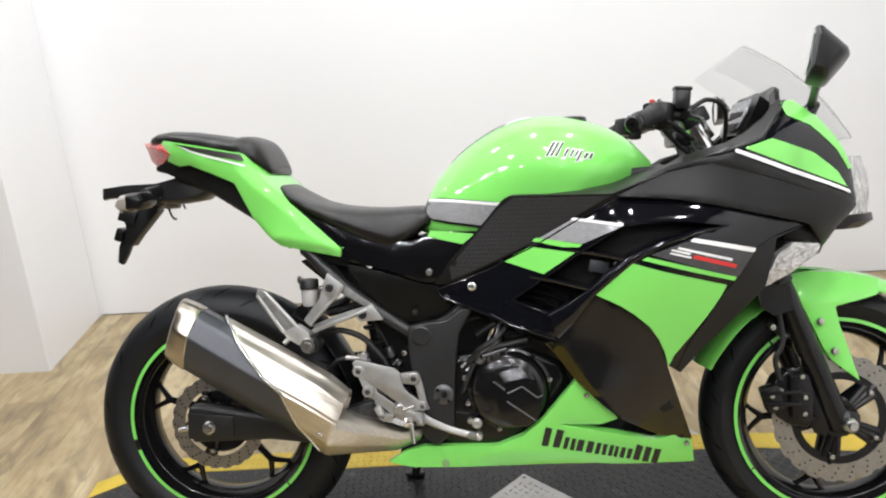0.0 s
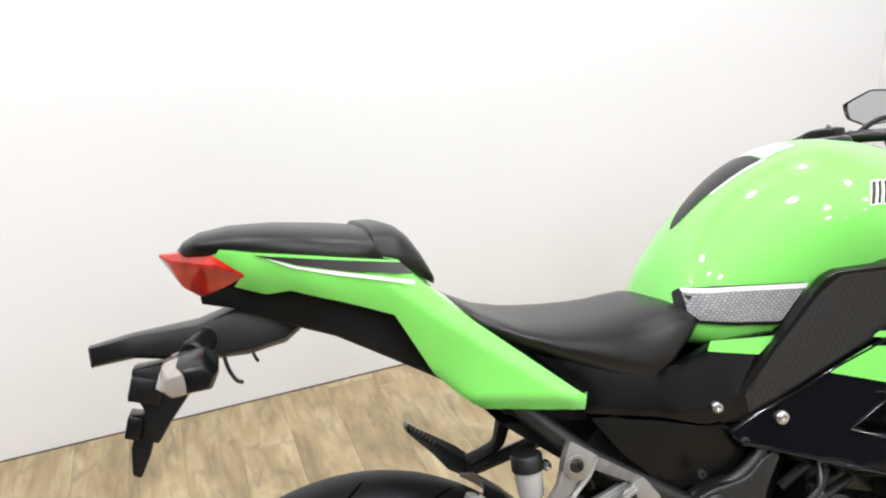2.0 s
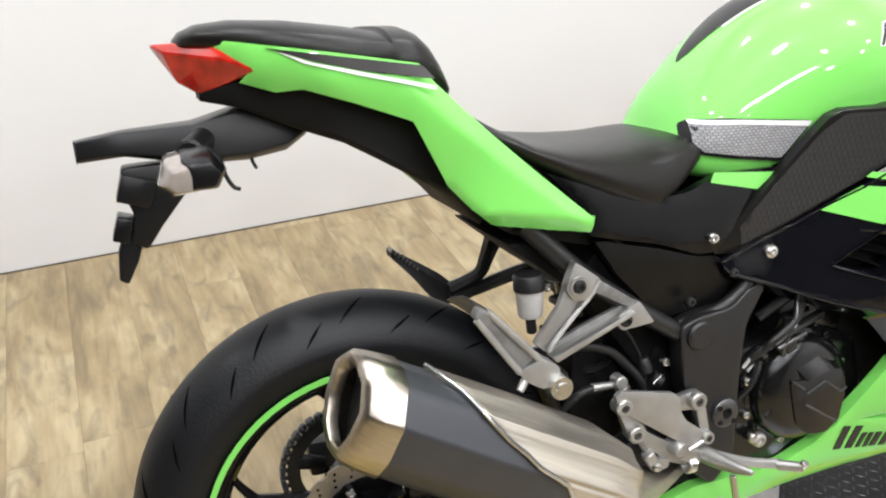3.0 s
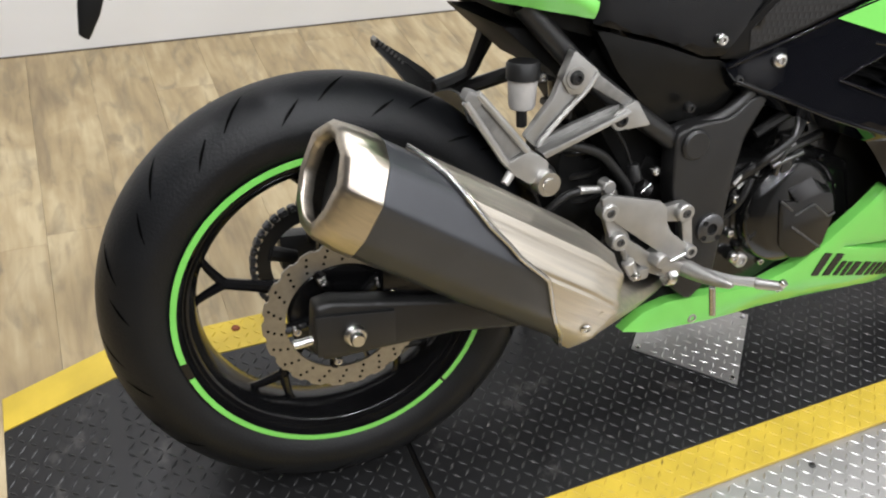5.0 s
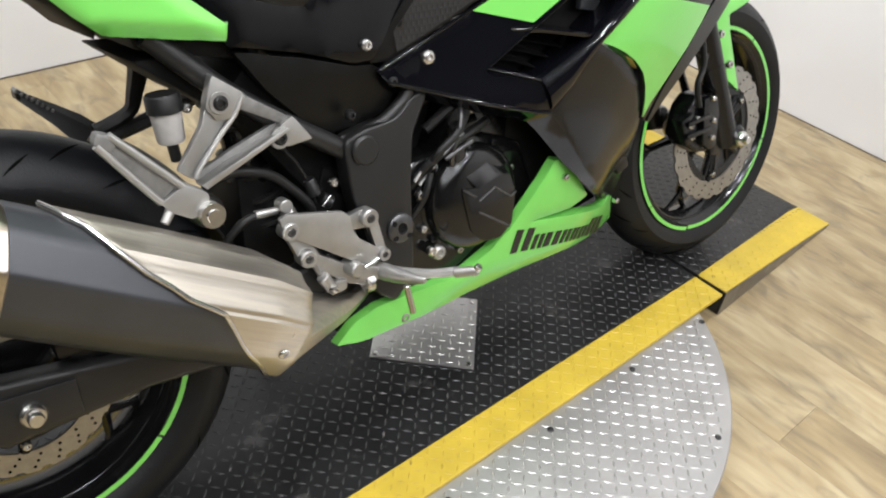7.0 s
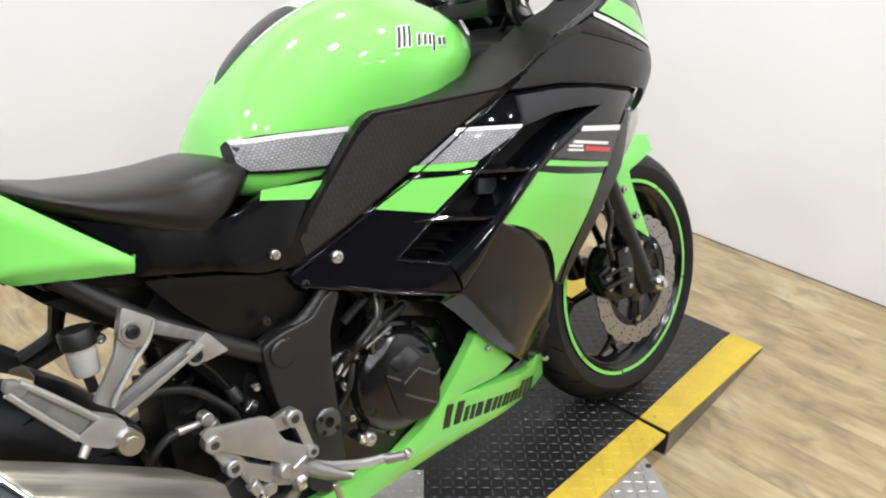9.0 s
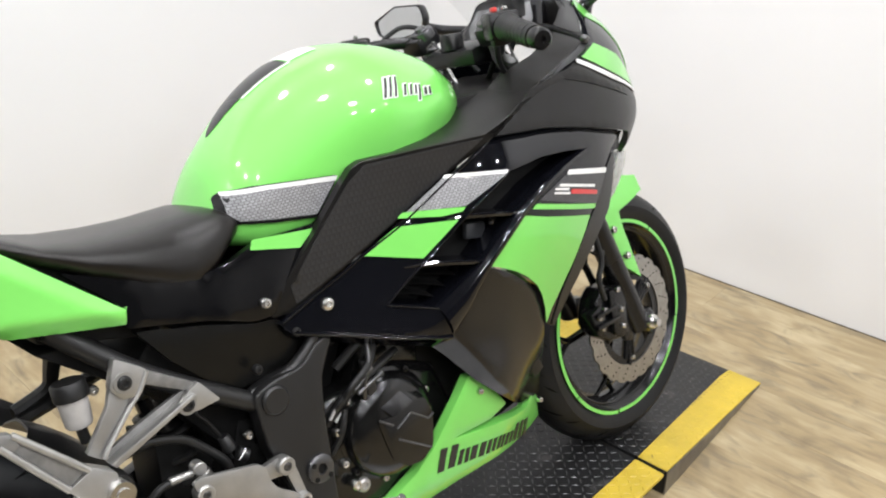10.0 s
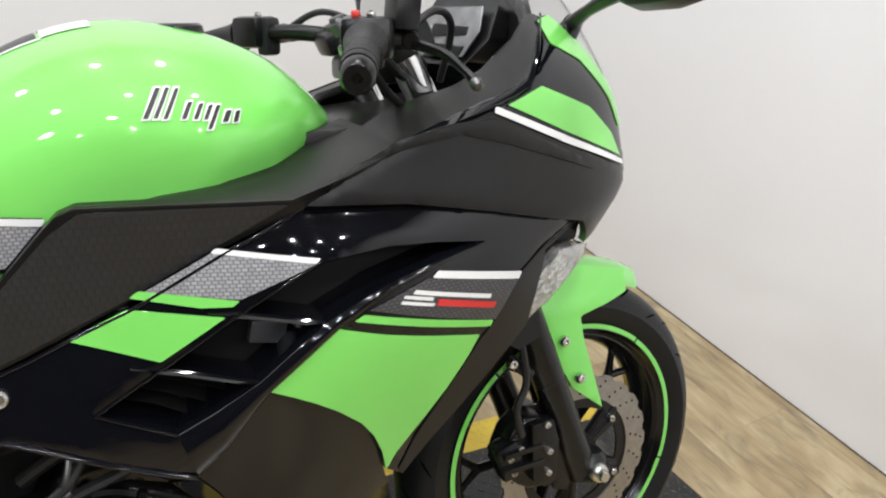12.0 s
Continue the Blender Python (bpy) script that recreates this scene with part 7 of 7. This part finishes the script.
part("cap", spin_bm([(1e-6, 0.032), (0.019, 0.032), (0.0215, 0.029), (0.0215, 0.010), (1e-6, 0.010)], (0.238, -0.118, 0.605), 24, "Z"), HOSE, pot, "black screw cap")
part("spout", rod_bm((0.238, -0.117, 0.580), (0.240, -0.116, 0.552), 0.007), HOSE, pot)
bolt((0.264, -0.118, 0.614), 0.007, pot)
heel = part("heel_guard", prism_bm(rounded([(0.336, 0.456), (0.347, 0.461), (0.429, 0.440), (0.440, 0.430), (0.443, 0.407), (0.451, 0.391), (0.484, 0.364), (0.488, 0.351), (0.471, 0.343), (0.453, 0.349), (0.355, 0.423), (0.340, 0.441)], 0.004), -0.168, -0.160, 0.002), SILVER, bike, "cast aluminium heel guard")
part("guard_arm", prism_bm(rounded([(0.436, 0.426), (0.466, 0.430), (0.482, 0.421), (0.488, 0.404), (0.495, 0.363), (0.502, 0.345), (0.484, 0.345), (0.472, 0.401), (0.442, 0.405)], 0.004), -0.161, -0.150, 0.003), SILVER, heel)
part("guard_arm", prism_bm(rounded([(0.342, 0.436), (0.357, 0.426), (0.384, 0.399), (0.389, 0.386), (0.432, 0.355), (0.458, 0.342), (0.455, 0.314), (0.427, 0.328), (0.378, 0.371), (0.361, 0.377), (0.357, 0.394)], 0.004), -0.161, -0.150, 0.003), SILVER, heel)
for x, z, r in ((0.349, 0.436, 0.0125), (0.368, 0.390, 0.0125), (0.470, 0.417, 0.0135), (0.487, 0.355, 0.010)):
    part("boss", spin_bm([(1e-6, -0.1695), (r * 0.5, -0.1695), (r * 0.5, -0.173), (r * 0.86, -0.173), (r, -0.171), (r, -0.152), (1e-6, -0.152)], (x, 0.0, z), 22), SILVER, heel)
    bolt((x, -0.1695, z), r * 0.5, heel, POLISH, 0.003)
peg = part("rider_peg", loft_bm([[Vector(c) + Vector((0.9 * h * math.cos(a), 0, h * math.sin(a))) for a in [math.tau * k / 12 for k in range(12)]] for c, h in (((0.476, -0.166, 0.331), 0.011), ((0.480, -0.176, 0.332), 0.0135), ((0.485, -0.205, 0.334), 0.0115), ((0.490, -0.235, 0.338), 0.0080), ((0.494, -0.252, 0.341), 0.0055), ((0.495, -0.256, 0.342), 0.0030))]), SILVER, bike, "aluminium rider footrest")
part("feeler", rod_bm((0.470, -0.246, 0.340), (0.474, -0.250, 0.298), 0.0046), STEEL, peg)
part("peg_hinge", joined(rod_bm((0.432, -0.150, 0.352), (0.438, -0.178, 0.350), 0.0125, 0.0115, 18), box_bm((0.456, -0.166, 0.338), (0.034, 0.022, 0.022), Matrix.Rotation(0.45, 3, "Y"), 0.004)), SILVER, peg)
part("hinge_pin", rod_bm((0.446, -0.181, 0.352), (0.470, -0.181, 0.360), 0.0030, None, 10), STEEL, peg)
part("peg_spring", tube_bm([(0.447 + 0.014 * k / 36, -0.170 + 0.0125 * math.cos(k * 0.95), 0.322 + 0.0125 * math.sin(k * 0.95)) for k in range(37)], 0.0017, 6, 2), STEEL, peg)
clevis = part("push_rod", rod_bm((0.381, -0.158, 0.372), (0.389, -0.160, 0.350), 0.0042, None, 12), DULL, bike, "brake push rod with clevis")
part("clevis", joined(rod_bm((0.386, -0.166, 0.356), (0.400, -0.166, 0.330), 0.0095, 0.0085, 14), prism_bm(rounded([(0.396, 0.341), (0.424, 0.338), (0.420, 0.324), (0.396, 0.322)], 0.003), -0.168, -0.156, 0.002)), SILVER, clevis)
bolt((0.3965, -0.175, 0.335), 0.0065, clevis, STEEL)
ped = part("brake_pedal", joined(tube_bm([(0.474, -0.152, 0.336), (0.500, -0.170, 0.323), (0.552, -0.184, 0.305), (0.597, -0.194, 0.296)], 0.0075, 8, 6, [0.011, 0.0085, 0.0072, 0.0078]), rod_bm((0.590, -0.196, 0.297), (0.612, -0.226, 0.303), 0.0082, 0.0072)), SILVER, bike, "aluminium rear brake pedal")
part("pedal_tip", rod_bm((0.607, -0.218, 0.296), (0.613, -0.228, 0.311), 0.006), STEEL, ped)

# left pillion footrest, seen past the tail
lb = part("pillion_bracket", tube_bm([(0.295, 0.130, 0.624), (0.285, 0.145, 0.585), (0.272, 0.155, 0.554), (0.221, 0.160, 0.535)], 0.012, 8, 5, [0.017, 0.013, 0.011, 0.012]), FRAME, bike, "black left pillion footrest bracket")
part("bracket_arm", tube_bm([(0.361, 0.120, 0.563), (0.330, 0.140, 0.549), (0.282, 0.155, 0.533), (0.222, 0.160, 0.520)], 0.012, 8, 5), FRAME, lb)
pg = part("pillion_peg", loft_bm([[Vector(c) + Vector((0.45 * w * a, 0, w * b)) for a, b in ((-1, -1), (1, -1), (1, 1), (-1, 1))] + [Vector(c) + Vector((0.45 * w * a, 0.026, w * b)) for a, b in ((-1, 1), (-1, -1))] for c, w in (((0.224, 0.165, 0.524), 0.016), ((0.199, 0.170, 0.544), 0.019), ((0.175, 0.175, 0.569), 0.013), ((0.137, 0.185, 0.603), 0.006))]), FRAME, lb, "folded black left footrest")
p0, p1 = Vector((0.175, 0.176, 0.575)), Vector((0.137, 0.186, 0.609))
for k in range(8):
    p = p0.lerp(p1, k / 7)
    part("peg_tooth", box_bm((p.x, p.y + 0.010, p.z), (0.004, 0.024, 0.007), Matrix.Rotation(0.6, 3, "Y"), 0.001), DULL, pg)

# -- tail tidy: plate bracket, signals, rear reflector
TY = 0.032
tidy = part("plate_bracket", joined(
    bevelled(loft_bm([[(x, TY + y * w, z + v * h) for y, v in ((-1, -0.7), (-0.8, 0.9), (0.8, 0.9), (1, -0.7), (0.6, -1), (-0.6, -1))] for x, z, w, h in ((-0.290, 0.846, 0.015, 0.012), (-0.286, 0.847, 0.018, 0.014), (-0.235, 0.851, 0.021, 0.016), (-0.15, 0.843, 0.040, 0.026), (-0.09, 0.849, 0.052, 0.034), (-0.04, 0.858, 0.056, 0.036), (-0.01, 0.868, 0.05, 0.028))]), 0.003),
    prism_bm([(-0.243, 0.822), (-0.165, 0.822), (-0.152, 0.800), (-0.205, 0.742), (-0.226, 0.715), (-0.245, 0.728), (-0.236, 0.765), (-0.246, 0.790)], 0.010, 0.054, 0.006, 2),
    prism_bm([(-0.252, 0.742), (-0.226, 0.735), (-0.240, 0.700), (-0.257, 0.671), (-0.268, 0.678), (-0.263, 0.715)], 0.022, 0.042, 0.004, 2)), MATTE, bike, "black plastic number plate bracket")
part("reflector_holder", box_bm((-0.228, 0.032, 0.792), (0.044, 0.058, 0.036), Matrix.Rotation(0.35, 3, "Y"), 0.006), MATTE, tidy)
part("plate_clip", box_bm((-0.252, 0.026, 0.746), (0.020, 0.044, 0.032), Matrix.Rotation(0.35, 3, "Y"), 0.004), SATIN, tidy)
for side in (-1, 1):
    sig = part("turn_signal", bevelled(loft_bm([[(-0.176 + a * 0.026 * k, TY + side * (0.05 + 0.115 * t), 0.827 + b * 0.021 * k - 0.006 * t) for a, b in ((-1, -0.3), (-0.6, 0.8), (0.5, 1), (1, 0.1), (0.6, -0.9), (-0.5, -1))] for t, k in ((0, 0.5), (0.35, 1.0), (0.75, 1.05), (1.0, 0.6))]), 0.003), AMBER if side < 0 else SATIN, tidy, "clear rear turn signal")
    part("signal_base", rod_bm((-0.140, TY + side * 0.03, 0.848), (-0.160, TY + side * 0.075, 0.836), 0.016, 0.019, 12), MATTE, sig)
part("signal_cup", bevelled(loft_bm([[(-0.150 + a * 0.024 * k, TY - 0.05 - 0.11 * t, 0.830 + b * 0.021 * k - 0.006 * t) for a, b in ((-1, -0.9), (-1, 0.9), (0.4, 1), (1, 0.1), (0.5, -0.9))] for t, k in ((0, 0.7), (0.4, 1.0), (0.9, 1.0), (1.05, 0.7))]), 0.003), SATIN, tidy)
part("seat_hook", tube_bm([(-0.124, 0.004, 0.838), (-0.122, 0.000, 0.812), (-0.119, 0.000, 0.797), (-0.112, 0.000, 0.783), (-0.104, 0.000, 0.779)], 0.0028, 8, 5), MATTE, tidy)
part("seat_hook", tube_bm([(-0.088, 0.002, 0.836), (-0.084, 0.000, 0.812), (-0.080, 0.000, 0.803)], 0.0022, 8, 4), MATTE, tidy)
part("reflector_bar", box_bm((-0.248, 0.032, 0.794), (0.004, 0.05, 0.026), Matrix.Rotation(0.3, 3, "Y"), 0.001), REDLENS, tidy, "red rear reflector")

# -- tank trim, maker's mark as plain strokes, side stand
# each stroke: foot, height, lean and width; dark with a thin pale edge
for sx, sz, sh, lean, sw in ((0.7705, 0.887, 0.029, 0.60, 0.0050), (0.7805, 0.887, 0.029, 0.60, 0.0042), (0.7900, 0.886, 0.029, 0.60, 0.0042), (0.8080, 0.885, 0.016, 0.60, 0.0046), (0.8200, 0.884, 0.015, 0.60, 0.0046), (0.8305, 0.883, 0.014, 0.60, 0.0042), (0.8330, 0.873, 0.023, 0.60, 0.0044), (0.8500, 0.879, 0.011, 0.60, 0.0060), (0.8620, 0.878, 0.011, 0.50, 0.0050)):
    for name, grow, lift, paint in (("mark_edge", 0.0018, 0.0014, WHITE), ("mark_stroke", 0.0, 0.0022, DARKDECAL)):
        decal(name, [(sx - grow, sz - grow), (sx + sw + grow, sz - grow), (sx + sw + lean * sh + grow, sz + sh + grow), (sx + lean * sh - grow, sz + sh + grow)], F_TANK, paint, tank, lift, soft=0.0012)


def crown(x, y):
    """The height of the tank's crown."""
    lo, hi, w = TANK_LOW(x) - 0.02, TANK_TOP(x), TANK_HALF(x)
    return lo + (hi - lo) * max(0.0, 1 - min(1.0, abs(y) / w) ** (1 / 0.52)) ** (1 / 2.9)


def crown_patch(x0, x1, left, right, lift):
    rings = []
    for i in range(15):
        x = x0 + (x1 - x0) * i / 14
        a, b = left(i / 14), right(i / 14)
        rings.append([(x, a + (b - a) * k / 8, crown(x, a + (b - a) * k / 8) + lift) for k in range(9)])
    return loft_bm(rings, False, False)


part("tank_pad", crown_patch(0.555, 0.690, lambda t: 0.012 + 0.045 * t ** 0.6, lambda t: 0.008 - 0.048 * t ** 0.6, 0.0015), SATIN, tank, "black tank pad")
part("stripe", crown_patch(0.694, 0.745, lambda t: 0.03 - 0.03 * t, lambda t: -0.042 - 0.004 * t, 0.0012), WHITE, tank)
part("stripe", crown_patch(0.61, 0.694, lambda t: 0.006 - 0.048 * ((0.055 + 0.084 * t) / 0.139) ** 0.6, lambda t: 0.001 - 0.048 * ((0.055 + 0.084 * t) / 0.139) ** 0.6, 0.0012), WHITE, tank)
part("fuel_cap", spin_bm([(1e-6, 0.006), (0.030, 0.006), (0.034, 0.003), (0.036, -0.006), (1e-6, -0.01)], (0.84, 0, 0.972), 32, "Z"), SATIN, tank)
stand = part("side_stand", joined(rod_bm((0.46, 0.10, 0.25), (0.42, 0.215, 0.072), 0.011), box_bm((0.418, 0.222, 0.068), (0.05, 0.035, 0.008), Matrix.Rotation(-0.28, 3, "X"), 0.003)), FRAME, bike, "black steel side stand")


# ---- floor planks ----
def plank_mesh(w, length):
    bm = box_bm((0, 0, -0.001), (w, length, 0.004), None, 0.0)
    bmesh.ops.bevel(bm, geom=[e for e in bm.edges if all(v.co.z > 0 for v in e.verts)], offset=0.0003, segments=1, affect="EDGES")
    me = bpy.data.meshes.new("plank")
    bm.to_mesh(me)
    bm.free()
    me.materials.append(WOOD)
    return me


PLANK_W, PLANK_L = 0.152, 1.22
rnd = random.Random(7)
whole = plank_mesh(PLANK_W - 0.0004, PLANK_L - 0.0004)
cut = {}
x = XW
while x < XE - 0.01:
    w = min(PLANK_W, XE - x)
    y = YS - rnd.uniform(0.1, 1.1)
    while y < YN - 0.005:
        y0, y1 = max(y, YS), min(y + PLANK_L, YN - 0.005)
        if y1 - y0 > 0.02:
            full = w > PLANK_W - 1e-4 and y1 - y0 > PLANK_L - 1e-3
            key = (round(w, 3), round(y1 - y0, 3))
            if not full and key not in cut:
                cut[key] = plank_mesh(w - 0.0004, y1 - y0 - 0.0004)
            ob = new("plank", whole if full else cut[key])
            ob.parent = floor
            ob.matrix_basis = ROOM @ Matrix.Translation((x + w / 2, (y0 + y1) / 2, FLOOR_Z - 0.001))
        y += PLANK_L
    x += PLANK_W
